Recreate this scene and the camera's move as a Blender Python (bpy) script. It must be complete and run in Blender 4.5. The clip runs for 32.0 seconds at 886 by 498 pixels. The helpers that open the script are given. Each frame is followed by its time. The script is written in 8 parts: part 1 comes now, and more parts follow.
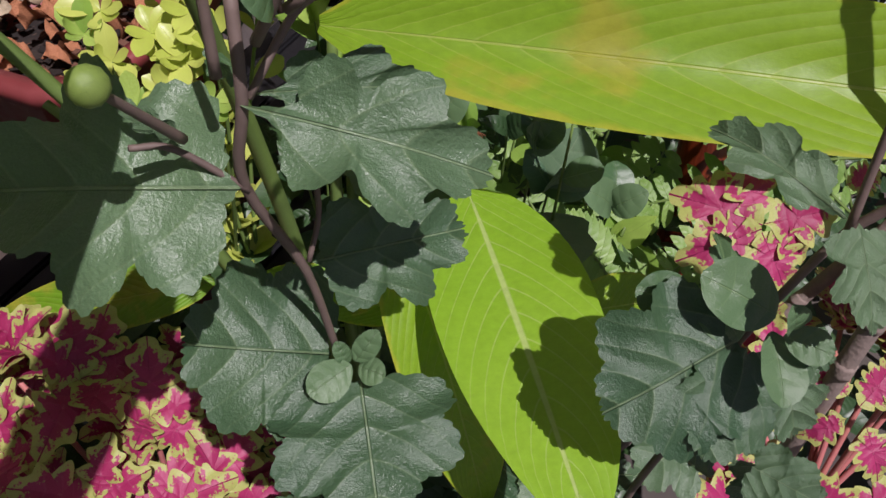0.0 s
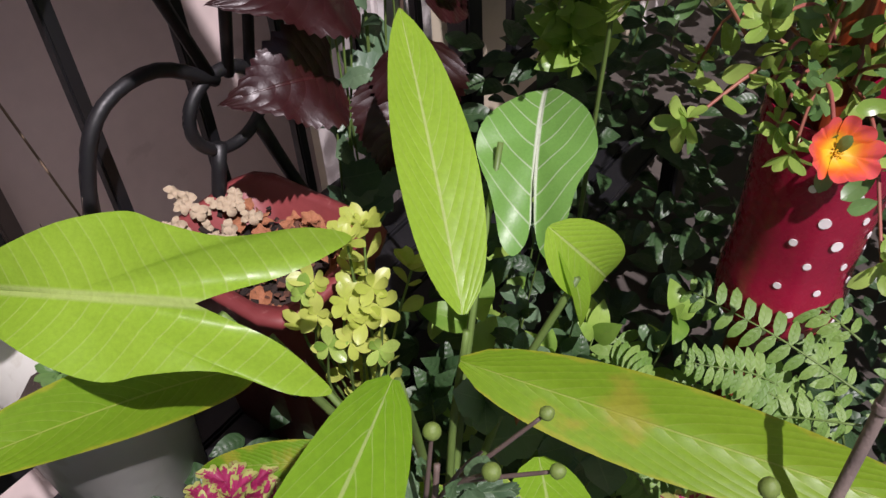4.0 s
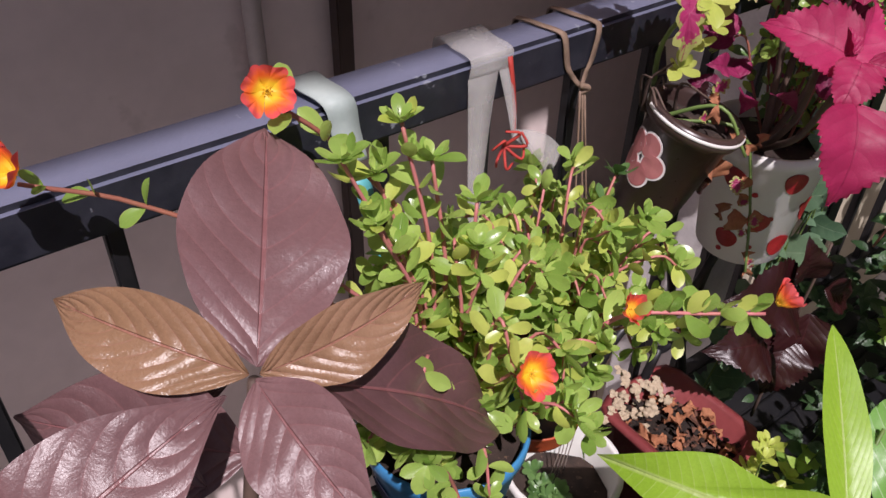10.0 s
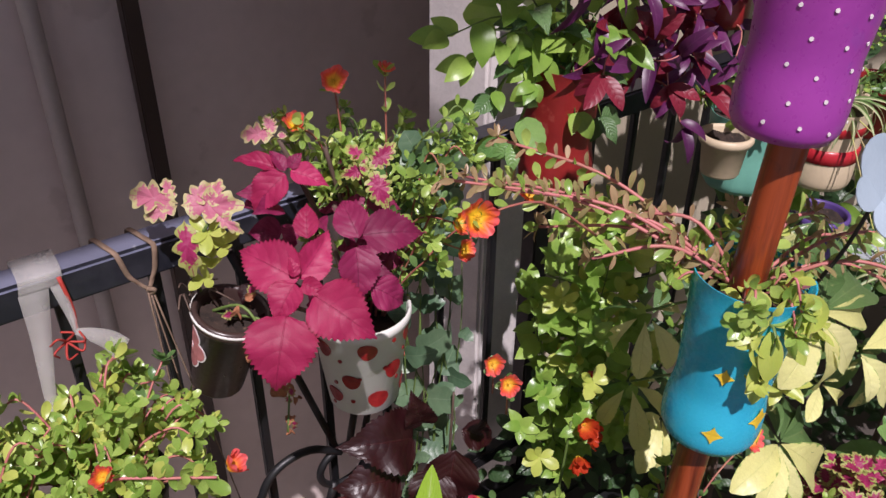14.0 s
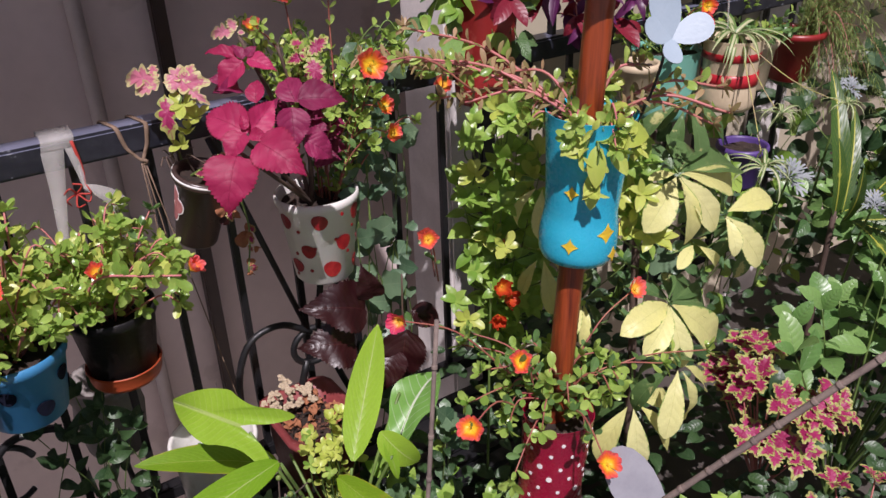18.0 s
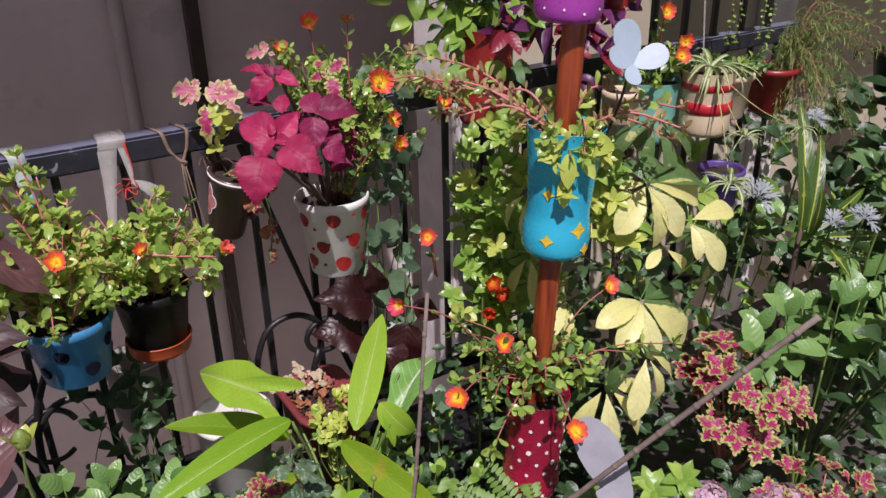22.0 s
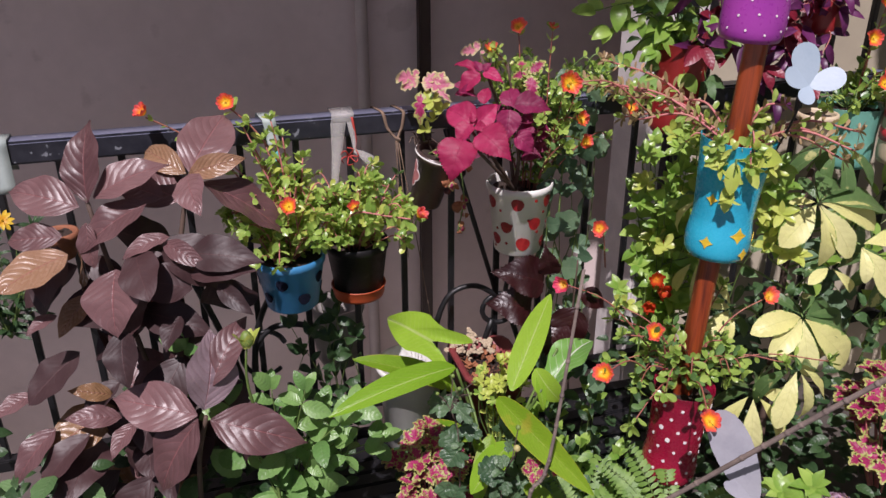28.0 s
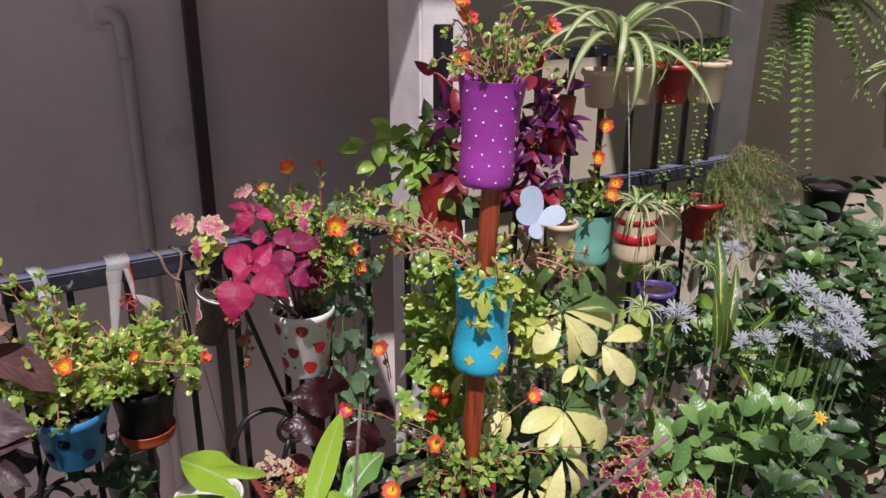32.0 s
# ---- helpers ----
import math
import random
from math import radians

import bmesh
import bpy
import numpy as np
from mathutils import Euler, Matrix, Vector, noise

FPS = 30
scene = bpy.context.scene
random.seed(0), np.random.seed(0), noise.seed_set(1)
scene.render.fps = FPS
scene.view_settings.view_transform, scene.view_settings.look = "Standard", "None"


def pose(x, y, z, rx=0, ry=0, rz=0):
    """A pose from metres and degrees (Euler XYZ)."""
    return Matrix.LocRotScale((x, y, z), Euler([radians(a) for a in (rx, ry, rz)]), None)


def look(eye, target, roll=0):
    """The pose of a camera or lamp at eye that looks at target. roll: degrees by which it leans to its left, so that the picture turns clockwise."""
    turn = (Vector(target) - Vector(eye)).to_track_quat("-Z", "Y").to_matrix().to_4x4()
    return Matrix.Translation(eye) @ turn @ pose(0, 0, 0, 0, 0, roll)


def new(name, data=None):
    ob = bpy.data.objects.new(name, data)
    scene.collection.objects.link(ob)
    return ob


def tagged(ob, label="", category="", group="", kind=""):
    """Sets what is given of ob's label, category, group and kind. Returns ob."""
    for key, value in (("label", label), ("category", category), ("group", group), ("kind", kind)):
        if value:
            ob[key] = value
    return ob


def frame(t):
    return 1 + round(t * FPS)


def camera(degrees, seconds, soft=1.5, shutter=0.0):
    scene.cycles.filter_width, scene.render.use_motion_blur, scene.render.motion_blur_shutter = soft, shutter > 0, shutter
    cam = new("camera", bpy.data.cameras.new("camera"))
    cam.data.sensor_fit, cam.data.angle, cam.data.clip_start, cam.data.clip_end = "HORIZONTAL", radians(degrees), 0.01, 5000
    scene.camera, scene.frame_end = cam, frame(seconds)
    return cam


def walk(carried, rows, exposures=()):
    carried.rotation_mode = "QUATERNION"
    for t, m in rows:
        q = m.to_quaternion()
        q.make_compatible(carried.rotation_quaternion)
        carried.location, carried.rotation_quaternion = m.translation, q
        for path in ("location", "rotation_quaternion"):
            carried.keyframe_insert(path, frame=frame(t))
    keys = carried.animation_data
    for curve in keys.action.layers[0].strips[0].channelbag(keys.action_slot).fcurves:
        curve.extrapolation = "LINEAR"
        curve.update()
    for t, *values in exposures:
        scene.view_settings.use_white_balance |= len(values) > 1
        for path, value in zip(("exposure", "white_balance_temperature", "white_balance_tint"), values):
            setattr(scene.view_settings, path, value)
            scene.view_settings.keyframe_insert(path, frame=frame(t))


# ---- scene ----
cam = camera(57.7, 32.0)
PATH = [
    (0, (0.117, 0.072, 0.688), (1.316, 0.777, -0.749), -5.2),
    (0.5, (0.122, 0.055, 0.687), (1.342, 0.755, -0.735), -5.5),
    (1, (0.135, 0.034, 0.689), (1.369, 0.756, -0.71), -6.1),
    (1.5, (0.144, 0.019, 0.701), (1.379, 0.779, -0.676), -6.7),
    (2, (0.146, 0.014, 0.713), (1.383, 0.809, -0.643), -6.9),
    (2.5, (0.133, 0.027, 0.744), (1.359, 0.86, -0.599), -6.8),
    (4.5, (0.038, 0.052, 0.995), (1.167, 1.027, -0.337), -3.0),
    (5, (-0.008, 0.074, 1.055), (1.068, 1.138, -0.253), -2.5),
    (5.5, (-0.061, 0.116, 1.101), (0.95, 1.278, -0.174), -1.9),
    (6, (-0.082, 0.146, 1.136), (0.826, 1.4, -0.131), -1.4),
    (6.5, (-0.101, 0.16, 1.168), (0.707, 1.473, -0.106), -1.2),
    (7, (-0.114, 0.158, 1.2), (0.611, 1.509, -0.084), -1.3),
    (7.5, (-0.134, 0.159, 1.225), (0.541, 1.519, -0.077), -1.0),
    (8, (-0.159, 0.173, 1.25), (0.525, 1.524, -0.057), -0.8),
    (8.5, (-0.216, 0.175, 1.282), (0.517, 1.502, -0.022), -0.6),
    (9, (-0.268, 0.171, 1.3), (0.534, 1.475, 0.012), -0.3),
    (9.5, (-0.303, 0.161, 1.32), (0.573, 1.436, 0.052), 0.6),
    (10, (-0.317, 0.146, 1.337), (0.644, 1.387, 0.098), 1.6),
    (10.5, (-0.295, 0.142, 1.351), (0.754, 1.339, 0.14), 2.4),
    (11, (-0.269, 0.128, 1.381), (0.848, 1.293, 0.2), 3.1),
    (11.5, (-0.22, 0.093, 1.409), (0.93, 1.261, 0.262), 3.5),
    (12, (-0.157, 0.034, 1.437), (0.993, 1.243, 0.334), 3.5),
    (12.5, (-0.075, -0.027, 1.457), (1.032, 1.249, 0.386), 3.1),
    (13, (-0.002, -0.126, 1.486), (1.046, 1.216, 0.437), 2.7),
    (13.5, (0.03, -0.212, 1.536), (1.052, 1.155, 0.494), 1.8),
    (14, (0.01, -0.256, 1.555), (1.056, 1.091, 0.509), 0.6),
    (14.5, (-0.021, -0.309, 1.534), (1.075, 1.001, 0.494), -0.1),
    (16.5, (-0.106, -0.461, 1.476), (1.041, 0.861, 0.506), -1.5),
    (17, (-0.073, -0.556, 1.464), (1.013, 0.831, 0.517), -1.7),
    (17.5, (-0.05, -0.625, 1.449), (0.977, 0.815, 0.514), -1.9),
    (18, (-0.049, -0.657, 1.439), (0.932, 0.817, 0.509), -2.1),
    (18.5, (-0.047, -0.683, 1.426), (0.899, 0.812, 0.494), -2.0),
    (19, (-0.037, -0.713, 1.412), (0.882, 0.795, 0.473), -1.9),
    (19.5, (-0.027, -0.738, 1.397), (0.876, 0.776, 0.452), -1.7),
    (20, (-0.019, -0.743, 1.377), (0.873, 0.773, 0.425), -1.7),
    (20.5, (-0.026, -0.76, 1.381), (0.868, 0.762, 0.439), -1.7),
    (21, (-0.053, -0.788, 1.418), (0.86, 0.733, 0.494), -1.5),
    (21.5, (-0.09, -0.834, 1.437), (0.848, 0.688, 0.539), -1.3),
    (22, (-0.128, -0.841, 1.461), (0.84, 0.688, 0.609), -1.1),
    (22.5, (-0.157, -0.851, 1.481), (0.823, 0.69, 0.667), -0.8),
    (23, (-0.162, -0.87, 1.493), (0.784, 0.704, 0.7), -0.6),
    (23.5, (-0.143, -0.88, 1.498), (0.721, 0.743, 0.711), -0.2),
    (24, (-0.135, -0.897, 1.504), (0.636, 0.771, 0.715), 0.1),
    (24.5, (-0.133, -0.908, 1.509), (0.534, 0.801, 0.713), 0.4),
    (25, (-0.132, -0.907, 1.512), (0.432, 0.833, 0.703), 0.6),
    (25.5, (-0.127, -0.906, 1.504), (0.338, 0.859, 0.686), 0.8),
    (27.5, (-0.144, -1.005, 1.504), (0.291, 0.759, 0.669), 0.1),
    (28, (-0.163, -1.03, 1.492), (0.36, 0.711, 0.657), -0.1),
    (28.5, (-0.156, -1.059, 1.49), (0.456, 0.658, 0.667), -0.3),
    (29, (-0.138, -1.094, 1.519), (0.557, 0.599, 0.71), -0.4),
    (29.5, (-0.133, -1.108, 1.549), (0.634, 0.562, 0.759), -0.4),
    (30, (-0.13, -1.113, 1.573), (0.703, 0.538, 0.812), -0.3),
    (30.5, (-0.118, -1.1, 1.596), (0.772, 0.538, 0.872), -0.2),
    (31, (-0.117, -1.099, 1.615), (0.809, 0.532, 0.919), -0.1),
    (31.5, (-0.117, -1.095, 1.63), (0.838, 0.526, 0.95), 0.1),
    (32, (-0.125, -1.108, 1.652), (0.85, 0.502, 0.975), 0.2),
]
walk(cam, [(t, look(eye, target, roll)) for t, eye, target, roll in PATH])

# ---- world, sun, exposure ----
SUN_TO = Vector((-0.26, -0.50, 0.825)).normalized()
world = bpy.data.worlds.new("sky")
scene.world = world
world.use_nodes = True
wn = world.node_tree.nodes
sky = wn.new("ShaderNodeTexSky")
sky.sky_type, sky.sun_disc = "NISHITA", False
sky.sun_elevation = math.asin(SUN_TO.z)
sky.sun_rotation = math.atan2(SUN_TO.x, SUN_TO.y)
world.node_tree.links.new(sky.outputs[0], wn["Background"].inputs[0])
wn["Background"].inputs[1].default_value = 0.032
sun = new("sun", bpy.data.lights.new("sun", "SUN"))
sun.data.energy, sun.data.angle, sun.data.color = 5.0, radians(0.55), (1.0, 0.965, 0.91)
sun.matrix_world = look(SUN_TO * 10, (0, 0, 0))
scene.view_settings.exposure = 0.06
scene.view_settings.use_white_balance = True
scene.view_settings.white_balance_temperature = 6250
scene.view_settings.white_balance_tint = 25


# ---- materials ----
class Nodes:
    """Small helper that strings shader nodes together."""

    def __init__(self, name, rough=0.5):
        self.mat = bpy.data.materials.new(name)
        self.mat.use_nodes = True
        self.tree = self.mat.node_tree
        self.bsdf = self.tree.nodes["Principled BSDF"]
        self.out = self.tree.nodes["Material Output"]
        self.bsdf.inputs["Roughness"].default_value = rough

    def put(self, socket, value):
        if isinstance(value, bpy.types.NodeSocket):
            self.tree.links.new(value, socket)
        else:
            socket.default_value = value

    def math(self, op, a, b=0.0, c=0.0, clamp=False):
        n = self.tree.nodes.new("ShaderNodeMath")
        n.operation, n.use_clamp = op, clamp
        for s, v in zip(n.inputs, (a, b, c)):
            self.put(s, v)
        return n.outputs[0]

    def mix(self, f, a, b, kind="MIX"):
        n = self.tree.nodes.new("ShaderNodeMix")
        n.data_type, n.blend_type = "RGBA", kind
        self.put(n.inputs[0], f)
        for s, v in ((n.inputs[6], a), (n.inputs[7], b)):
            self.put(s, v if isinstance(v, bpy.types.NodeSocket) else (*v[:3], 1))
        return n.outputs[2]

    def noise(self, scale, detail=3.0, vector=None, rough=0.55):
        n = self.tree.nodes.new("ShaderNodeTexNoise")
        n.inputs["Scale"].default_value, n.inputs["Detail"].default_value = scale, detail
        n.inputs["Roughness"].default_value = rough
        self.put(n.inputs["Vector"], vector or self.coord("Object"))
        return n.outputs[0]

    def voronoi(self, scale, vector=None, feature="F1"):
        n = self.tree.nodes.new("ShaderNodeTexVoronoi")
        n.feature, n.inputs["Scale"].default_value = feature, scale
        self.put(n.inputs["Vector"], vector or self.coord("Object"))
        return n.outputs[0]

    def coord(self, kind):
        return self.tree.nodes.new("ShaderNodeTexCoord").outputs[kind]

    def xyz(self, vector):
        n = self.tree.nodes.new("ShaderNodeSeparateXYZ")
        self.put(n.inputs[0], vector)
        return n.outputs

    def step(self, v, lo, hi):
        n = self.tree.nodes.new("ShaderNodeMapRange")
        n.interpolation_type = "SMOOTHSTEP"
        self.put(n.inputs[0], v)
        n.inputs[1].default_value, n.inputs[2].default_value = lo, hi
        return n.outputs[0]

    def chance(self):
        return self.tree.nodes.new("ShaderNodeObjectInfo").outputs["Random"]

    def bump(self, height, strength=0.3, dist=0.002):
        n = self.tree.nodes.new("ShaderNodeBump")
        n.inputs["Strength"].default_value, n.inputs["Distance"].default_value = strength, dist
        self.put(n.inputs["Height"], height)
        self.put(self.bsdf.inputs["Normal"], n.outputs[0])
        return n.outputs[0]

    def color(self, c):
        self.put(self.bsdf.inputs["Base Color"], c if isinstance(c, bpy.types.NodeSocket) else (*c, 1))
        return self.mat


def worn(name, base, other, scale=12.0, rough=0.5, grain=0.25, metal=0.0, bump=0.2, spots=None, amount=0.5):
    """A plain material with two scales of variation, fine relief, and spots of wear."""
    k = Nodes(name, rough)
    big, fine = k.noise(scale, 4), k.noise(scale * 14, 3)
    c = k.mix(k.step(big, 0.35, 0.7), base, other)
    c = k.mix(grain, c, k.mix(fine, (0.25, 0.25, 0.25), (1, 1, 1)), "MULTIPLY")
    if spots:
        c = k.mix(k.math("MULTIPLY", k.step(k.noise(scale * 3.1, 5), 0.62, 0.68), amount), c, spots)
    k.bsdf.inputs["Metallic"].default_value = metal
    k.put(k.bsdf.inputs["Roughness"], k.math("MULTIPLY_ADD", fine, 0.25, rough - 0.1, clamp=True))
    k.bump(k.math("MULTIPLY_ADD", fine, 0.5, big), bump)
    return k.color(c)


def leafy(name, dark, light, vein=None, veins=7, vein_amount=0.6, rough=0.42, edge=None, edge_at=0.75, ragged=0.5, patch=None,
          patch_at=0.5, glow=0.3, rib=0.06, age=None, slope=0.55, relief=0.5, under=None):
    """A leaf: midrib and side veins along the blade's own u and v, margins and patches of a second colour, light let through."""
    k = Nodes(name, rough)
    uv = k.xyz(k.coord("UV"))
    a = k.math("ABSOLUTE", k.math("MULTIPLY_ADD", uv[0], 2.0, -1.0))
    obj = k.coord("Object")
    island = k.tree.nodes.new("ShaderNodeNewGeometry").outputs["Random Per Island"]
    rnd = k.math("FRACT", k.math("ADD", k.chance(), island))
    moved = k.tree.nodes.new("ShaderNodeVectorMath")
    moved.operation = "ADD"
    k.put(moved.inputs[0], obj)
    k.put(moved.inputs[1], k.math("MULTIPLY", rnd, 37.0))
    n1, n2 = k.noise(2.2, 4, moved.outputs[0]), k.noise(16.0, 3, moved.outputs[0])
    c = k.mix(k.math("MULTIPLY_ADD", n1, 0.75, k.math("MULTIPLY_ADD", rnd, 0.75, -0.2), clamp=True), dark, light)
    if patch:
        wob = k.math("MULTIPLY_ADD", n1, 1.2, k.math("MULTIPLY", n2, 0.35))
        m = k.step(k.math("ADD", wob, k.math("MULTIPLY", a, -0.15)), patch_at + 0.18, patch_at + 0.26)
        c = k.mix(m, c, patch)
    if edge:
        rag = k.math("MULTIPLY_ADD", k.math("SUBTRACT", n2, 0.5), ragged, a)
        c = k.mix(k.step(rag, edge_at - 0.06, edge_at + 0.06), c, edge)
    bow = k.math("MULTIPLY", k.math("POWER", a, 1.35), slope * veins * 0.35)
    saw = k.math("FRACT", k.math("ADD", k.math("SUBTRACT", k.math("MULTIPLY", uv[1], float(veins)), bow), 0.5))
    line = k.math("ABSOLUTE", k.math("SUBTRACT", saw, 0.5))
    side = k.math("MULTIPLY", k.step(line, 0.43, 0.495), k.math("SUBTRACT", 1.0, k.math("MULTIPLY", a, 0.6)))
    mid = k.math("SUBTRACT", 1.0, k.step(a, rib * 0.4, rib))
    mask = k.math("MAXIMUM", k.math("MULTIPLY", side, 0.55), mid)
    if vein:
        c = k.mix(k.math("MULTIPLY", mask, vein_amount), c, vein)
    if age:
        c = k.mix(k.math("MULTIPLY", k.step(k.noise(3.7, 5, moved.outputs[0]), 0.60, 0.70), 0.8), c, age)
    n3 = k.noise(55.0, 3, moved.outputs[0], 0.7)
    c = k.mix(0.55, c, k.mix(n3, (0.5, 0.5, 0.5), (1.25, 1.25, 1.25)), "MULTIPLY")
    k.color(c)
    k.put(k.bsdf.inputs["Roughness"], k.math("MULTIPLY_ADD", n2, 0.22, rough - 0.1))
    arch = k.math("ABSOLUTE", k.math("SINE", k.math("MULTIPLY", saw, math.pi)))
    pillow = k.math("MULTIPLY_ADD", arch, k.math("SUBTRACT", 1.0, k.math("MULTIPLY", a, 0.7)), k.math("MULTIPLY_ADD", n3, 0.35, k.math("MULTIPLY_ADD", n2, 0.5, k.math("MULTIPLY", mid, -0.8))))
    bump = k.bump(pillow, 1.0, relief * 0.0008)
    tr = k.tree.nodes.new("ShaderNodeBsdfTranslucent")
    k.put(tr.inputs[0], k.mix(0.5, c, light))
    k.put(tr.inputs["Normal"], bump)
    ms = k.tree.nodes.new("ShaderNodeMixShader")
    ms.inputs[0].default_value = glow
    k.tree.links.new(k.bsdf.outputs[0], ms.inputs[1])
    k.tree.links.new(tr.outputs[0], ms.inputs[2])
    k.tree.links.new(ms.outputs[0], k.out.inputs[0])
    return k.mat


def petal_mat(name, inner, middle, outer, rough=0.5):
    k = Nodes(name, rough)
    v = k.xyz(k.coord("UV"))[1]
    c = k.mix(k.step(v, 0.28, 0.62), inner, middle)
    c = k.mix(k.step(k.math("MULTIPLY_ADD", k.noise(9.0), 0.3, v), 0.75, 1.05), c, outer)
    k.color(c)
    tr = k.tree.nodes.new("ShaderNodeBsdfTranslucent")
    k.put(tr.inputs[0], c)
    ms = k.tree.nodes.new("ShaderNodeMixShader")
    ms.inputs[0].default_value = 0.35
    k.tree.links.new(k.bsdf.outputs[0], ms.inputs[1])
    k.tree.links.new(tr.outputs[0], ms.inputs[2])
    k.tree.links.new(ms.outputs[0], k.out.inputs[0])
    return k.mat


M = {}
M["wall"] = worn("wall paint", (0.76, 0.63, 0.60), (0.67, 0.55, 0.52), 1.6, 0.85, 0.18, bump=0.35, spots=(0.42, 0.33, 0.3), amount=0.3)
M["pillar"] = worn("rough white render", (0.74, 0.69, 0.67), (0.62, 0.575, 0.56), 9, 0.9, 0.25, bump=0.9)
M["beige_wall"] = worn("beige wall", (0.50, 0.44, 0.33), (0.42, 0.36, 0.27), 2.0, 0.85, 0.2, bump=0.4)
M["floor"] = worn("floor tile", (0.09, 0.075, 0.065), (0.06, 0.05, 0.045), 3, 0.6, 0.3)
M["ground"] = worn("pale bounce ground", (0.42, 0.39, 0.36), (0.34, 0.31, 0.29), 0.8, 0.9, 0.3)
M["blocker"] = worn("soffit paint", (0.6, 0.58, 0.55), (0.5, 0.48, 0.45), 2, 0.85, 0.2)
M["iron"] = worn("black gloss paint", (0.012, 0.013, 0.02), (0.02, 0.021, 0.03), 18, 0.32, 0.3, bump=0.25, spots=(0.35, 0.37, 0.42), amount=0.6)
# Upward faces are blended towards blue-grey, with pale paint chips all over.
k = Nodes("black gloss paint, blue-grey above", 0.4)
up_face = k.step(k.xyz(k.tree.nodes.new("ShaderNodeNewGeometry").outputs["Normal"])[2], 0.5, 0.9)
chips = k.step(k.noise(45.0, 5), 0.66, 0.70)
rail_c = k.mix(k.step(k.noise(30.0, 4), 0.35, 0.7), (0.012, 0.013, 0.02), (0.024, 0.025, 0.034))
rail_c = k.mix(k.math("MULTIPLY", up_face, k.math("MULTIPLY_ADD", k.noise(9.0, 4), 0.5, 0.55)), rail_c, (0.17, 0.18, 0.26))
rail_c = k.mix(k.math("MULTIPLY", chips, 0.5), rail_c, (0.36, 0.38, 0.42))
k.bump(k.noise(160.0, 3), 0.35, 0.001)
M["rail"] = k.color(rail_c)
M["iron_dull"] = worn("black iron", (0.008, 0.008, 0.010), (0.014, 0.013, 0.014), 14, 0.45, 0.3)
M["brown_pipe"] = worn("brown pipe", (0.055, 0.032, 0.024), (0.04, 0.022, 0.018), 6, 0.45, 0.2)
M["grey_pipe"] = worn("grey pipe", (0.54, 0.46, 0.43), (0.46, 0.39, 0.365), 6, 0.5, 0.2)
k = Nodes("red brown varnished wood", 0.28)
lengthwise = k.tree.nodes.new("ShaderNodeMapping")
lengthwise.inputs["Scale"].default_value = (60, 60, 3.5)
k.put(lengthwise.inputs[0], k.coord("Object"))
streak = k.noise(1.0, 5, lengthwise.outputs[0], 0.65)
wood = k.mix(k.step(streak, 0.36, 0.64), (0.085, 0.013, 0.006), (0.30, 0.055, 0.015))
wood = k.mix(k.math("MULTIPLY", k.step(k.noise(26.0, 4), 0.60, 0.70), 0.6), wood, (0.05, 0.012, 0.007))
k.bump(streak, 0.4, 0.001)
M["pole"] = k.color(wood)
M["purple"] = worn("purple paint", (0.34, 0.045, 0.33), (0.27, 0.03, 0.28), 10, 0.28, 0.12, spots=(0.2, 0.05, 0.3), amount=0.3)
M["teal"] = worn("turquoise paint", (0.02, 0.42, 0.60), (0.012, 0.34, 0.52), 9, 0.25, 0.12, spots=(0.02, 0.25, 0.38), amount=0.4)
M["crimson"] = worn("crimson paint", (0.30, 0.008, 0.035), (0.22, 0.006, 0.03), 9, 0.25, 0.15)
M["redpot"] = worn("red paint", (0.27, 0.018, 0.018), (0.20, 0.012, 0.014), 9, 0.35, 0.2, spots=(0.4, 0.1, 0.08), amount=0.3)
M["brick"] = worn("brick red plastic", (0.25, 0.045, 0.045), (0.18, 0.032, 0.034), 8, 0.5, 0.3, spots=(0.4, 0.18, 0.16), amount=0.5)
M["white_pot"] = worn("white plastic", (0.74, 0.73, 0.69), (0.66, 0.64, 0.60), 7, 0.4, 0.12, spots=(0.45, 0.4, 0.33), amount=0.3)
M["blue_pot"] = worn("blue plastic", (0.045, 0.23, 0.46), (0.035, 0.18, 0.38), 6, 0.42, 0.15, spots=(0.12, 0.25, 0.4), amount=0.3)
M["black_pot"] = worn("black plastic", (0.008, 0.0075, 0.008), (0.014, 0.012, 0.012), 9, 0.42, 0.25, spots=(0.06, 0.05, 0.045), amount=0.3)
M["black_pot"].node_tree.nodes["Principled BSDF"].inputs["Specular IOR Level"].default_value = 0.25
M["saucer"] = worn("orange terracotta plastic", (0.48, 0.085, 0.025), (0.38, 0.06, 0.02), 9, 0.45, 0.2)
M["cup"] = worn("dark brown plastic", (0.055, 0.032, 0.028), (0.035, 0.02, 0.018), 9, 0.3, 0.2)
M["greenpot"] = worn("sea green paint", (0.16, 0.42, 0.33), (0.12, 0.34, 0.27), 8, 0.4, 0.2, spots=(0.25, 0.45, 0.36), amount=0.4)
M["beige_pot"] = worn("beige paint", (0.62, 0.50, 0.34), (0.54, 0.43, 0.29), 8, 0.5, 0.2, spots=(0.4, 0.3, 0.2), amount=0.4)
M["stripe"] = worn("red stripe paint", (0.46, 0.02, 0.03), (0.36, 0.015, 0.025), 8, 0.3, 0.15)
M["violet_pot"] = worn("violet plastic", (0.10, 0.055, 0.22), (0.07, 0.04, 0.17), 8, 0.4, 0.2)
M["terra"] = worn("terracotta", (0.32, 0.12, 0.06), (0.24, 0.085, 0.045), 8, 0.8, 0.3, spots=(0.4, 0.28, 0.2), amount=0.4)
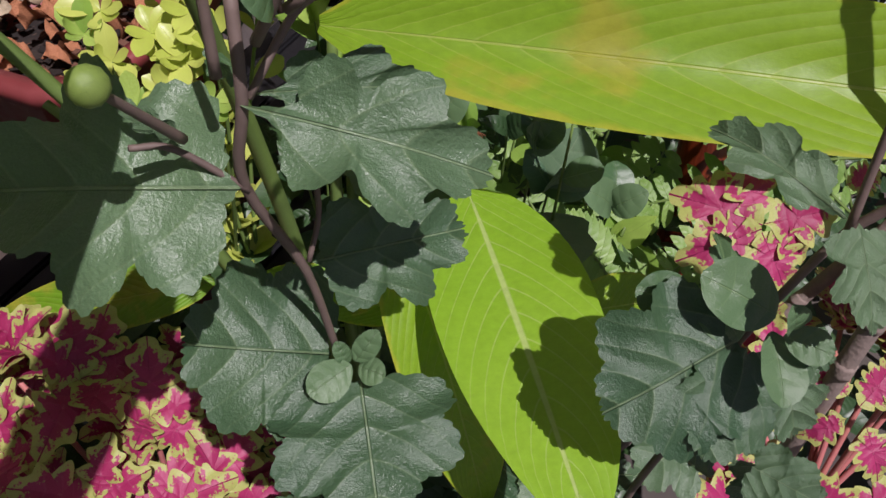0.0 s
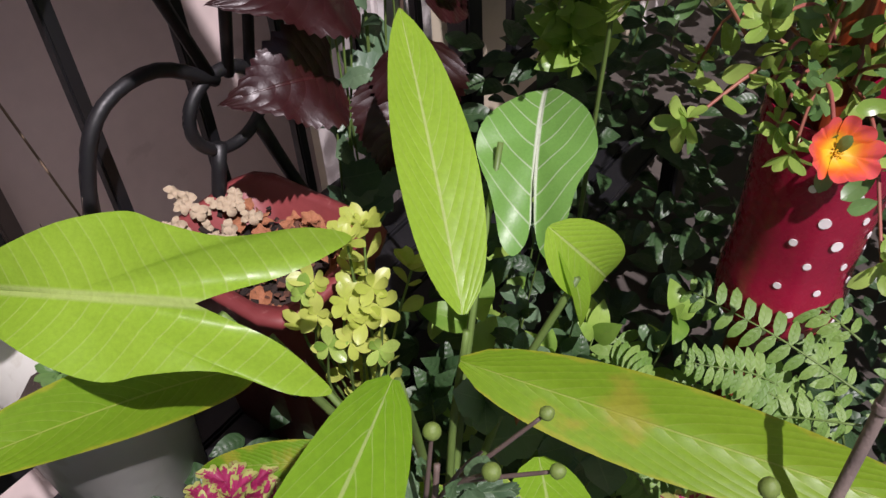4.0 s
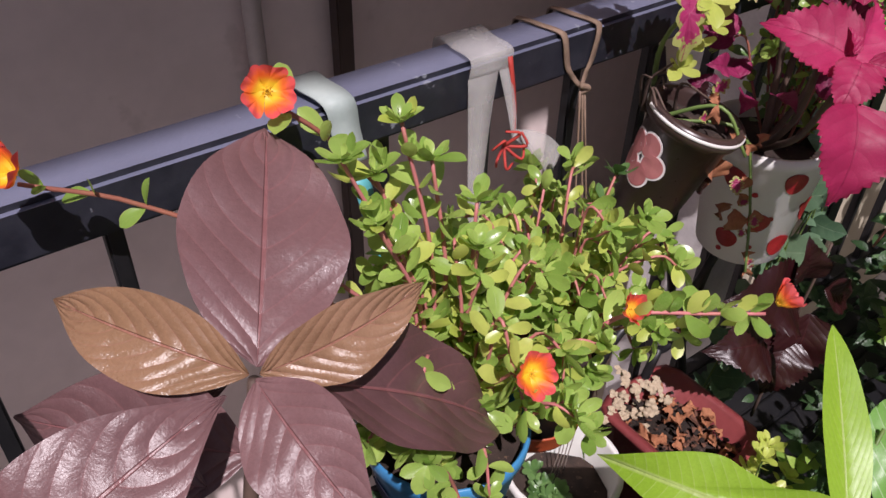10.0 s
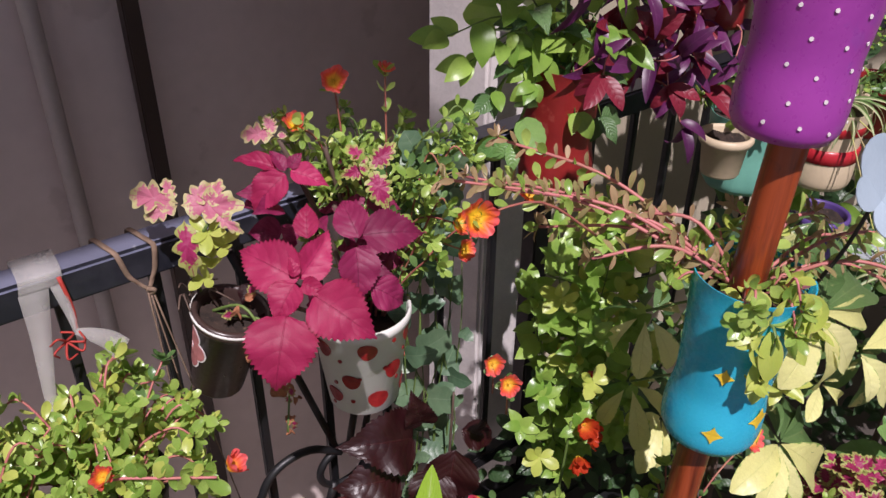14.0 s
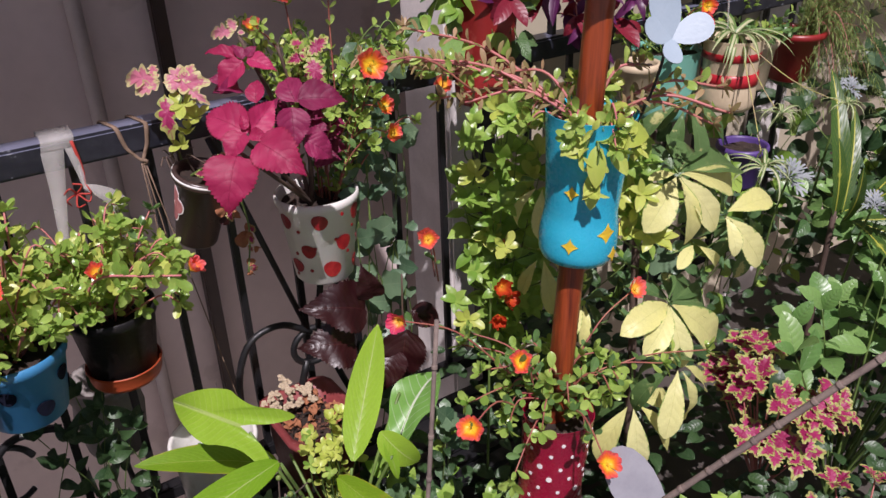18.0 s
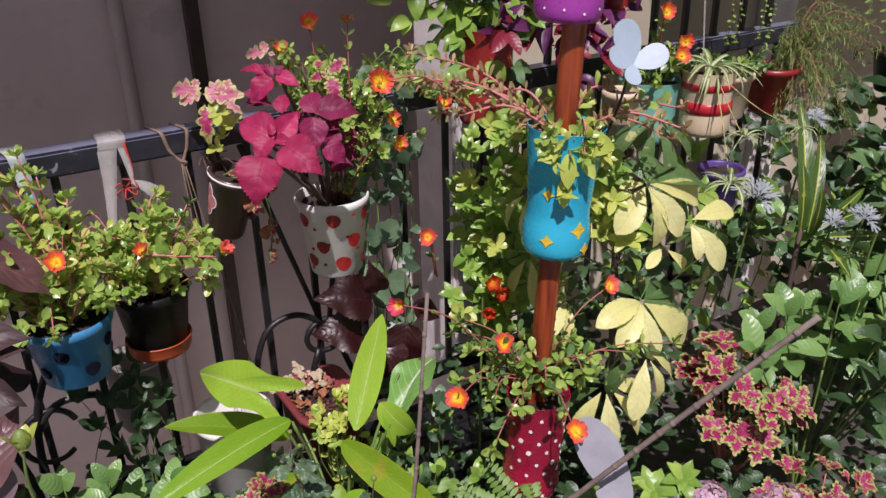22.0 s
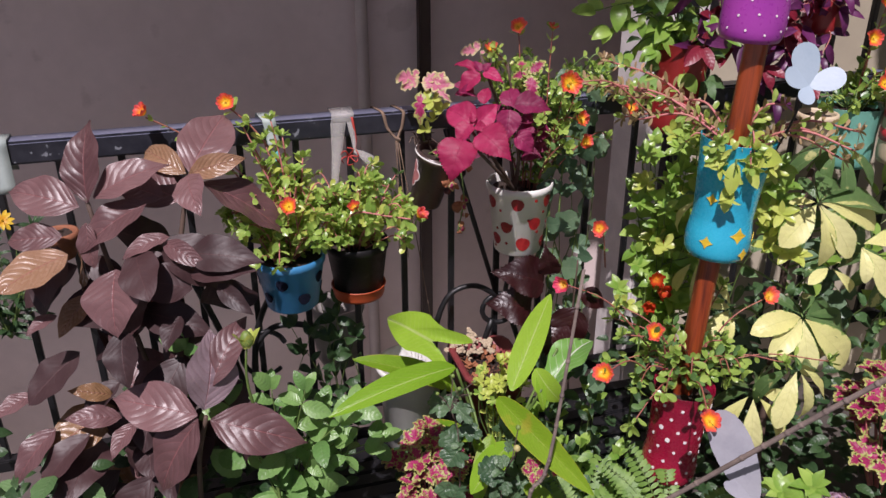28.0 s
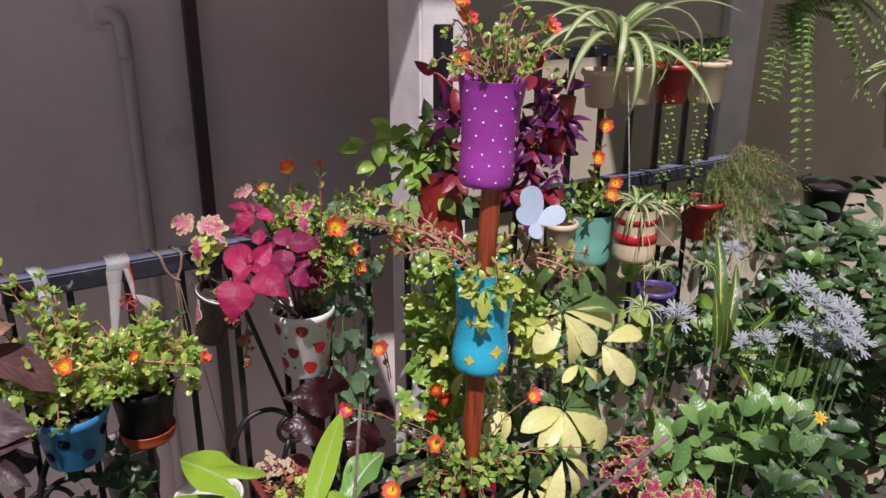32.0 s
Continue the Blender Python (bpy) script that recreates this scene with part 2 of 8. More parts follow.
M["dot_red"] = worn("red print", (0.40, 0.02, 0.022), (0.26, 0.01, 0.014), 60, 0.4, 0.5)
M["dot_white"] = worn("white print", (0.8, 0.75, 0.74), (0.7, 0.66, 0.66), 40, 0.5, 0.1)
M["dot_black"] = worn("black print", (0.006, 0.008, 0.02), (0.010, 0.011, 0.025), 30, 0.85, 0.2)
M["dot_black"].node_tree.nodes["Principled BSDF"].inputs["Specular IOR Level"].default_value = 0.15
M["star"] = worn("yellow print", (0.82, 0.58, 0.03), (0.72, 0.48, 0.03), 40, 0.5, 0.2)
M["print_pink"] = worn("pink print", (0.46, 0.17, 0.17), (0.36, 0.11, 0.11), 30, 0.4, 0.2)
M["soil"] = worn("soil", (0.05, 0.03, 0.022), (0.022, 0.014, 0.011), 40, 0.95, 0.5, bump=1.0, spots=(0.13, 0.075, 0.05), amount=0.8)
M["chip"] = worn("wood chip", (0.17, 0.07, 0.04), (0.09, 0.04, 0.028), 30, 0.85, 0.5)
M["dry"] = worn("dried petals", (0.56, 0.46, 0.33), (0.34, 0.24, 0.15), 30, 0.85, 0.4)
M["dry_leaf"] = worn("dried leaf", (0.42, 0.17, 0.08), (0.25, 0.09, 0.04), 30, 0.8, 0.4)
k = Nodes("thin gauzy ribbon", 0.8)
k.color(k.mix(k.noise(60.0, 4), (0.50, 0.48, 0.45), (0.70, 0.68, 0.65)))
gauze = k.tree.nodes.new("ShaderNodeBsdfTransparent")
weave = k.tree.nodes.new("ShaderNodeMixShader")
weave.inputs[0].default_value = 0.65
k.tree.links.new(k.bsdf.outputs[0], weave.inputs[1])
k.tree.links.new(gauze.outputs[0], weave.inputs[2])
k.tree.links.new(weave.outputs[0], k.out.inputs[0])
M["ribbon"] = k.mat
M["lilac"] = worn("grey lilac painted metal", (0.36, 0.36, 0.40), (0.29, 0.29, 0.33), 14, 0.5, 0.15)
M["red_thread"] = worn("red thread", (0.5, 0.05, 0.035), (0.36, 0.03, 0.025), 40, 0.7, 0.3)
M["twine"] = worn("flat brown twine", (0.27, 0.18, 0.125), (0.19, 0.125, 0.085), 60, 0.8, 0.4)
M["tape"] = worn("pale tape", (0.40, 0.46, 0.43), (0.34, 0.40, 0.38), 20, 0.55, 0.15)
M["tape_teal"] = worn("teal strap", (0.10, 0.40, 0.42), (0.08, 0.32, 0.34), 20, 0.5, 0.15)
M["butterfly"] = worn("pale blue painted metal", (0.34, 0.42, 0.49), (0.28, 0.36, 0.43), 14, 0.4, 0.1)
M["twig"] = worn("grey twig", (0.26, 0.20, 0.17), (0.17, 0.13, 0.115), 30, 0.85, 0.4, bump=0.6)
M["clay_face"] = worn("pale grey stone", (0.34, 0.31, 0.29), (0.26, 0.235, 0.22), 14, 0.85, 0.3, bump=0.6)
M["stem_red"] = worn("red stem", (0.30, 0.085, 0.07), (0.36, 0.15, 0.09), 20, 0.5, 0.2)
M["stem_pink"] = worn("pink stem", (0.52, 0.17, 0.17), (0.42, 0.16, 0.12), 20, 0.5, 0.2)
M["stem_green"] = worn("green stem", (0.14, 0.22, 0.05), (0.10, 0.16, 0.04), 20, 0.5, 0.2)
M["stem_brown"] = worn("brown stem", (0.12, 0.075, 0.055), (0.08, 0.05, 0.04), 20, 0.7, 0.3)
M["stem_grey"] = worn("grey purple stem", (0.15, 0.105, 0.09), (0.10, 0.07, 0.06), 20, 0.6, 0.3)
M["bud"] = worn("green bud", (0.20, 0.28, 0.055), (0.11, 0.17, 0.04), 30, 0.45, 0.3)
M["bud_pale"] = worn("yellow-green opening bud", (0.50, 0.50, 0.14), (0.42, 0.30, 0.20), 30, 0.5, 0.25)
M["stamen"] = worn("yellow stamens", (0.80, 0.50, 0.02), (0.7, 0.38, 0.01), 60, 0.7, 0.3)

L = {}
L["portulaca"] = leafy("purslane leaf", (0.15, 0.31, 0.04), (0.48, 0.64, 0.15), (0.44, 0.55, 0.18), 2, 0.1, 0.26, edge=(0.50, 0.44, 0.17), edge_at=0.975, ragged=0.05, glow=0.4, rib=0.05, relief=0.12)
L["portulaca_yellow"] = leafy("yellow-green purslane leaf", (0.44, 0.54, 0.08), (0.60, 0.66, 0.16), (0.6, 0.6, 0.2), 2, 0.1, 0.34, edge=(0.55, 0.42, 0.16), edge_at=0.975, ragged=0.05, glow=0.38, relief=0.08)
L["portulaca_deep"] = leafy("deep green purslane leaf", (0.07, 0.16, 0.045), (0.15, 0.27, 0.08), (0.2, 0.3, 0.1), 3, 0.15, 0.33, glow=0.3, relief=0.15)
L["coleus_red"] = leafy("crimson coleus leaf", (0.30, 0.008, 0.058), (0.56, 0.036, 0.145), (0.19, 0.005, 0.038), 6, 0.35, 0.55, edge=(0.25, 0.006, 0.04), edge_at=0.96, ragged=0.08, glow=0.3, rib=0.03, relief=0.55, slope=0.9)
L["coleus_plum"] = leafy("plum coleus leaf", (0.12, 0.006, 0.038), (0.34, 0.022, 0.105), (0.09, 0.004, 0.025), 6, 0.4, 0.55, glow=0.28, rib=0.03, relief=0.55, slope=0.9)
L["coleus_maroon"] = leafy("dark maroon coleus leaf", (0.014, 0.003, 0.004), (0.042, 0.007, 0.008), (0.07, 0.014, 0.015), 9, 0.3, 0.36, glow=0.1, rib=0.04, relief=0.6, slope=0.9)
L["coleus_edge"] = leafy("crimson coleus leaf with yellow margin", (0.27, 0.01, 0.07), (0.43, 0.035, 0.14), (0.60, 0.20, 0.30), 6, 0.25, 0.5, edge=(0.40, 0.43, 0.12), edge_at=0.74, ragged=1.0, patch=(0.20, 0.006, 0.04), patch_at=0.72, glow=0.25, rib=0.05, relief=0.4)
L["coleus_pale"] = leafy("pale pink coleus leaf with cream margin", (0.50, 0.11, 0.20), (0.64, 0.24, 0.31), (0.68, 0.4, 0.42), 6, 0.35, 0.5, edge=(0.58, 0.54, 0.25), edge_at=0.76, ragged=1.1, glow=0.3, rib=0.06, relief=0.4)
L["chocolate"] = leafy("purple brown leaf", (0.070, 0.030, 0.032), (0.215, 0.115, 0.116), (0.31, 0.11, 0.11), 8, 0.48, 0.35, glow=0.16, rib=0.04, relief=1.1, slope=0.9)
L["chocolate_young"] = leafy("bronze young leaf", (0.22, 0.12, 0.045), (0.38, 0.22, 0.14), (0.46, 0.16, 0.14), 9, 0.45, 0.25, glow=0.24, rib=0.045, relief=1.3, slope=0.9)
# Pale copy of the shrub's leaf; direct sun's gloss is mixed into its colour.
L["chocolate_sunlit"] = leafy("young leaf, sun's pale gloss in its colour", (0.22, 0.15, 0.17), (0.38, 0.29, 0.32), (0.26, 0.10, 0.10), 8, 0.5, 0.36, glow=0.2, rib=0.04, relief=1.2, slope=0.9)
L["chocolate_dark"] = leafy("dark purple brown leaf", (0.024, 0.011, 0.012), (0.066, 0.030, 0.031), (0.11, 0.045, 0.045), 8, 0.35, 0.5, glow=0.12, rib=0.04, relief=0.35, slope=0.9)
L["lime"] = leafy("lime green blade", (0.20, 0.42, 0.015), (0.36, 0.58, 0.05), (0.70, 0.76, 0.36), 13, 0.45, 0.33, glow=0.42, rib=0.055, relief=0.25, slope=0.9)
L["lime_dull"] = leafy("olive lime blade", (0.13, 0.31, 0.010), (0.27, 0.43, 0.022), (0.46, 0.54, 0.12), 18, 0.6, 0.42, edge=(0.38, 0.42, 0.03), edge_at=0.95, ragged=0.35, glow=0.4, rib=0.03, relief=0.35, slope=0.8, age=(0.40, 0.38, 0.04))
L["syngonium"] = leafy("green leaf with white veins", (0.09, 0.28, 0.045), (0.20, 0.42, 0.09), (0.74, 0.80, 0.64), 5, 0.95, 0.36, glow=0.34, rib=0.06, relief=0.4, slope=1.5)
L["mum"] = leafy("grey green lobed leaf", (0.024, 0.066, 0.030), (0.105, 0.175, 0.088), (0.22, 0.30, 0.16), 4, 0.5, 0.32, glow=0.14, rib=0.022, relief=1.2, slope=1.6)
L["mum_bright"] = leafy("green young leaf", (0.05, 0.115, 0.045), (0.12, 0.20, 0.095), (0.18, 0.28, 0.12), 4, 0.4, 0.36, glow=0.2, rib=0.04, relief=0.4)
L["schefflera"] = leafy("cream and green leaflet", (0.76, 0.74, 0.25), (0.88, 0.86, 0.42), (0.62, 0.64, 0.22), 7, 0.3, 0.4, patch=(0.14, 0.26, 0.06), patch_at=0.86, edge=(0.24, 0.38, 0.09), edge_at=0.97, ragged=0.7, glow=0.34, rib=0.05, relief=0.5)
L["schefflera_green"] = leafy("dark green leaflet", (0.07, 0.14, 0.045), (0.13, 0.23, 0.075), (0.24, 0.33, 0.13), 7, 0.4, 0.33, patch=(0.5, 0.5, 0.2), patch_at=0.66, glow=0.25, rib=0.05, relief=0.4)
L["ivy"] = leafy("grey green ivy leaf", (0.055, 0.125, 0.07), (0.16, 0.25, 0.14), (0.24, 0.33, 0.2), 4, 0.4, 0.36, glow=0.25, rib=0.05, relief=0.3)
L["jade"] = leafy("bright green small leaf", (0.13, 0.30, 0.035), (0.42, 0.60, 0.12), (0.36, 0.5, 0.14), 3, 0.2, 0.32, glow=0.4, rib=0.05, relief=0.2)
L["fern"] = leafy("fern leaflet", (0.12, 0.25, 0.04), (0.25, 0.40, 0.09), (0.3, 0.42, 0.14), 4, 0.25, 0.45, glow=0.35, rib=0.06, relief=0.3)
L["spider"] = leafy("striped narrow leaf", (0.52, 0.56, 0.30), (0.66, 0.66, 0.42), None, 3, 0, 0.45, edge=(0.14, 0.26, 0.07), edge_at=0.5, ragged=0.1, glow=0.35, relief=0.1)
L["dusty"] = leafy("silver felted leaf", (0.22, 0.25, 0.27), (0.40, 0.43, 0.45), (0.44, 0.48, 0.5), 4, 0.3, 0.85, glow=0.2, relief=0.3)
L["broad"] = leafy("green veined leaf", (0.05, 0.13, 0.04), (0.165, 0.29, 0.11), (0.22, 0.33, 0.15), 8, 0.4, 0.36, glow=0.32, rib=0.045, relief=0.9, slope=0.9)
L["rose"] = leafy("pale green leaf", (0.085, 0.22, 0.055), (0.26, 0.44, 0.13), (0.30, 0.44, 0.2), 7, 0.4, 0.34, glow=0.34, rib=0.045, relief=0.6)
L["dark_green"] = leafy("dark green leaf", (0.018, 0.05, 0.018), (0.05, 0.105, 0.035), (0.09, 0.15, 0.06), 6, 0.35, 0.42, glow=0.18, rib=0.05, relief=0.5)
L["tradescantia"] = leafy("deep purple leaf", (0.06, 0.01, 0.055), (0.16, 0.025, 0.12), (0.25, 0.08, 0.2), 3, 0.3, 0.4, glow=0.25, relief=0.2)
L["crimson_leaf"] = leafy("dark crimson leaf", (0.14, 0.008, 0.025), (0.26, 0.02, 0.04), (0.3, 0.04, 0.06), 6, 0.3, 0.4, glow=0.25, relief=0.5)
L["nest"] = leafy("spotted green blade", (0.035, 0.095, 0.02), (0.09, 0.18, 0.035), (0.58, 0.56, 0.08), 14, 0.9, 0.36, patch=(0.30, 0.36, 0.06), patch_at=0.70, glow=0.3, rib=0.14, relief=0.3)
L["moss"] = leafy("fine green needle", (0.14, 0.20, 0.05), (0.28, 0.34, 0.10), None, 2, 0, 0.5, glow=0.3, relief=0.1)
L["pale_far"] = leafy("pale buff leaf", (0.34, 0.27, 0.18), (0.46, 0.36, 0.26), (0.5, 0.4, 0.3), 7, 0.35, 0.5, glow=0.3, relief=0.5)
L["sedum"] = leafy("pinkish green sedum leaf", (0.22, 0.24, 0.07), (0.45, 0.30, 0.17), None, 2, 0, 0.4, edge=(0.45, 0.2, 0.14), edge_at=0.9, ragged=0.2, glow=0.3, relief=0.08)
PET = {}
PET["orange"] = petal_mat("orange purslane petal", (0.92, 0.58, 0.02), (0.90, 0.17, 0.025), (0.80, 0.11, 0.11))
PET["coral"] = petal_mat("coral purslane petal", (0.92, 0.50, 0.04), (0.85, 0.12, 0.045), (0.78, 0.13, 0.13))
PET["magenta"] = petal_mat("rose purslane petal", (0.88, 0.45, 0.05), (0.70, 0.06, 0.10), (0.66, 0.05, 0.14))
PET["red"] = petal_mat("red orange petal", (0.70, 0.20, 0.02), (0.62, 0.07, 0.015), (0.5, 0.045, 0.012))
PET["pink"] = petal_mat("pale lilac floret", (0.55, 0.35, 0.5), (0.62, 0.42, 0.58), (0.66, 0.48, 0.63))
PET["yellow"] = petal_mat("yellow petal", (0.75, 0.38, 0.01), (0.80, 0.52, 0.02), (0.78, 0.5, 0.03))
PET["bract"] = petal_mat("pink bract", (0.5, 0.12, 0.2), (0.55, 0.14, 0.24), (0.6, 0.2, 0.28))


# ---- building helpers ----
def mesh_from(name, verts, faces, material, uvs=None, smooth=True):
    me = bpy.data.meshes.new(name)
    me.from_pydata([tuple(v) for v in verts], [], faces)
    if uvs is not None:
        layer = me.uv_layers.new(name="UVMap")
        flat = [c for f in faces for i in f for c in uvs[i]]
        layer.data.foreach_set("uv", flat)
    me.materials.append(material)
    if smooth:
        me.polygons.foreach_set("use_smooth", [True] * len(me.polygons))
    me.update()
    return me


def place(name, me, parent, m, label=""):
    """Links a mesh as one part; m is its pose in the world."""
    ob = new(name, me)
    if parent is not None:
        ob.parent = parent
        ob.matrix_basis = ORIGIN[parent.name].inverted() @ m
        ORIGIN[ob.name] = m
    else:
        ob.matrix_basis = m
        ORIGIN[ob.name] = m
    if label:
        ob["label"] = label
    return ob


ORIGIN = {}


def thing(name, at, label, category, group="", kind=""):
    ob = new(name)
    ob.empty_display_size = 0.02
    ob.matrix_basis = Matrix.Translation(at)
    ORIGIN[ob.name] = Matrix.Translation(at)
    return tagged(ob, label, category, group, kind)


def part(name, bm, material, parent, label="", smooth=True, m=None):
    """Links a bmesh, built in world places, as one mesh under a thing or part."""
    origin = ORIGIN[parent.name] if parent is not None else Matrix()
    here = m or Matrix.Translation(origin.translation)
    bm.transform(here.inverted())
    me = bpy.data.meshes.new(name)
    bm.to_mesh(me)
    bm.free()
    me.materials.append(material)
    if smooth:
        me.polygons.foreach_set("use_smooth", [True] * len(me.polygons))
    return place(name, me, parent, here, label)


def box(lo, hi, bevel=0.003):
    bm = bmesh.new()
    bmesh.ops.create_cube(bm, size=1.0)
    size = Vector(hi) - Vector(lo)
    for v in bm.verts:
        v.co = Vector(lo) + Vector((size[i] * (v.co[i] + 0.5) for i in range(3)))
    if bevel:
        bmesh.ops.bevel(bm, geom=bm.edges[:], offset=bevel, segments=2, affect="EDGES")
    return bm


def tube_into(verts, faces, points, r0, r1, sides=6):
    pts = [Vector(p) for p in points]
    n, start = len(pts), len(verts)
    ref = Vector((0.31, 0.17, 0.93))
    for i, p in enumerate(pts):
        d = (pts[min(i + 1, n - 1)] - pts[max(i - 1, 0)]).normalized()
        a = d.cross(ref)
        a = a.normalized() if a.length > 1e-4 else d.orthogonal().normalized()
        b = d.cross(a)
        r = r0 + (r1 - r0) * i / max(1, n - 1)
        for s in range(sides):
            t = 2 * math.pi * s / sides
            verts.append(p + (a * math.cos(t) + b * math.sin(t)) * r)
    for i in range(n - 1):
        for s in range(sides):
            q = start + i * sides
            faces.append((q + s, q + (s + 1) % sides, q + sides + (s + 1) % sides, q + sides + s))
    faces.append(tuple(start + s for s in reversed(range(sides))))
    faces.append(tuple(start + (n - 1) * sides + s for s in range(sides)))


def curve_points(points, steps=6):
    """A smooth line through the points."""
    p = [Vector(q) for q in points]
    p = [p[0] * 2 - p[1], *p, p[-1] * 2 - p[-2]]
    out = []
    for i in range(1, len(p) - 2):
        for k in range(steps):
            t = k / steps
            out.append(0.5 * (2 * p[i] + (p[i + 1] - p[i - 1]) * t + (2 * p[i - 1] - 5 * p[i] + 4 * p[i + 1] - p[i + 2]) * t * t
                              + (3 * p[i] - p[i - 1] - 3 * p[i + 1] + p[i + 2]) * t ** 3))
    return [*out, p[-2]]


def stem(parent, points, r0, r1, material, name="stem", sides=6, steps=5, label=""):
    line = curve_points(points, steps) if len(points) > 2 else [Vector(q) for q in points]
    verts, faces = [], []
    o = ORIGIN[parent.name].translation
    tube_into(verts, faces, [p - o for p in line], r0, r1, sides)
    place(name, mesh_from(name, verts, faces, material), parent, Matrix.Translation(o), label)
    return line


def blade(name, material, width=0.5, a=0.8, b=0.9, n=10, m=2, fold=0.2, droop=0.3, wave=0.0, teeth=0.0, lobes=0.0, lobe_n=3.0,
          notch=0.0, side_bend=0.0):
    """A leaf of length 1 along +y from its base: folded along the midrib, arched, waved, toothed or lobed, with u across and v along."""
    top = max((i / 50) ** a * (1 - i / 50) ** b for i in range(1, 50))
    verts, uvs, faces = [], [], []
    y = z = 0.0
    for i in range(n + 1):
        v = i / n
        if i:
            ang = droop * (v - 0.25) * 1.6
            y, z = y + math.cos(ang) / n, z - math.sin(ang) / n
        vv = min(max(v, 0.004), 0.996)
        hw = max(0.004, 0.5 * width * vv ** a * (1 - vv) ** b / top)
        hw *= 1 + lobes * math.cos(2 * math.pi * (lobe_n * v - 0.5))
        jag = teeth * (1 if i % 2 else -1) if 0 < i < n else 0.0
        for j in range(-m, m + 1):
            s = j / m
            x = s * hw * (1 + (jag if abs(j) == m else 0.0))
            yy = y + (0.4 * jag * width * abs(s) if abs(j) == m else 0) - notch * abs(s) ** 1.5 * (1 - v) ** 3 + 0.12 * lobes * abs(s) * hw
            zz = z + fold * abs(x) + wave * math.sin(v * 17 + (2 if s < 0 else 0)) * abs(s) * width * 0.5
            verts.append((x + side_bend * v * v, yy, zz))
            uvs.append((0.5 + 0.5 * s, v))
    w = 2 * m + 1
    for i in range(n):
        for j in range(2 * m):
            q = i * w + j
            faces.append((q, q + 1, q + w + 1, q + w))
    return mesh_from(name, verts, faces, material, uvs)



def outlined(name, material, half, fold=0.15, droop=0.3, wave=0.03, rings=5, pucker=0.0, margin=False, jag=0.0):
    """A leaf of length 1 whose right half follows a smooth outline, with the left half mirrored and a little uneven."""
    right = curve_points([(x, y, 0) for x, y in half], 4)
    left = [Vector((-p.x * 0.96, p.y + 0.012 * math.sin(9 * p.y), 0)) for p in reversed(right[1:-1])]
    rim = right + left
    c = Vector((0, 0.45, 0))
    rim = [c + (p - c) * (1 + jag * math.sin(i * 2.1) + jag * 0.6 * math.sin(i * 0.9 + 1)) if 2 < i < len(rim) - 2 else p for i, p in enumerate(rim)]
    verts, uvs, faces = [], [], []
    for k in range(rings + 1):
        f = k / rings
        for i, p in enumerate(rim):
            q = c.lerp(p, max(f, 0.02))
            r = abs(q.x)
            z = fold * r - droop * (q.y - 0.25) ** 2 * 0.8 + wave * f * f * math.sin(i * 2 * math.pi * 5 / len(rim) + 1) + pucker * math.sin(q.y * 12 + 5 * r) * r
            verts.append((q.x, q.y, z))
            uvs.append((0.5 + 0.5 * f * (1 if q.x >= 0 else -1) if margin else min(1, max(0, 0.5 + q.x)), q.y))
    n = len(rim)
    for k in range(rings):
        for i in range(n):
            a, d = k * n + i, k * n + (i + 1) % n
            faces.append((a, d, d + n, a + n))
    faces.append(tuple(range(n))[::-1])
    return mesh_from(name, verts, faces, material, uvs)


def aim(base, way, length, up=(0, 0, 1), spin=0.0, wide=1.0):
    """The pose of a leaf at base that points along way, its face turned to up."""
    y = Vector(way).normalized()
    z = Vector(up) - y * y.dot(Vector(up))
    z = z.normalized() if z.length > 1e-3 else y.orthogonal().normalized()
    x = y.cross(z)
    r = Matrix((x, y, z)).transposed().to_4x4()
    return Matrix.Translation(base) @ r @ Matrix.Rotation(spin, 4, "Y") @ Matrix.Diagonal((length * wide, length, length, 1))


def leaf(parent, me, base, tip, up=(0, -0.4, 0.9), wide=1.0, name="leaf", label=""):
    """A leaf from its base to its tip."""
    way = Vector(tip) - Vector(base)
    return place(name, me, parent, aim(base, way, way.length, up, 0, wide), label)


rng = random.Random(7)
COUNT, JOIN = {}, {}
CAP = 95


def add_leaf(parent, me, m, name="leaf"):
    """Leaves near enough to pick apart are parts; past the cap of a plant they are joined into its foliage."""
    n = COUNT[parent.name] = COUNT.get(parent.name, 0) + 1
    if n <= CAP or n % 6 == 0 and n < CAP * 6:
        return place(name, me, parent, m)
    v, f, u = JOIN.setdefault((parent.name, me.materials[0].name), ([], [], []))
    start = len(v)
    v.extend(m @ q.co for q in me.vertices)
    uv = {}
    for lp, d in zip(me.loops, me.uv_layers[0].data):
        uv[lp.vertex_index] = tuple(d.uv)
    u.extend(uv[i] for i in range(len(me.vertices)))
    f.extend(tuple(start + i for i in p.vertices) for p in me.polygons)


def flush_joined():
    for (owner, material), (v, f, u) in JOIN.items():
        ob = place("foliage", mesh_from("foliage", v, f, bpy.data.materials[material], u), bpy.data.objects[owner], Matrix())
        ob["kind"] = "stuff"
    JOIN.clear()


def jitter(v, s):
    return Vector(v) + Vector((rng.uniform(-s, s), rng.uniform(-s, s), rng.uniform(-s, s)))


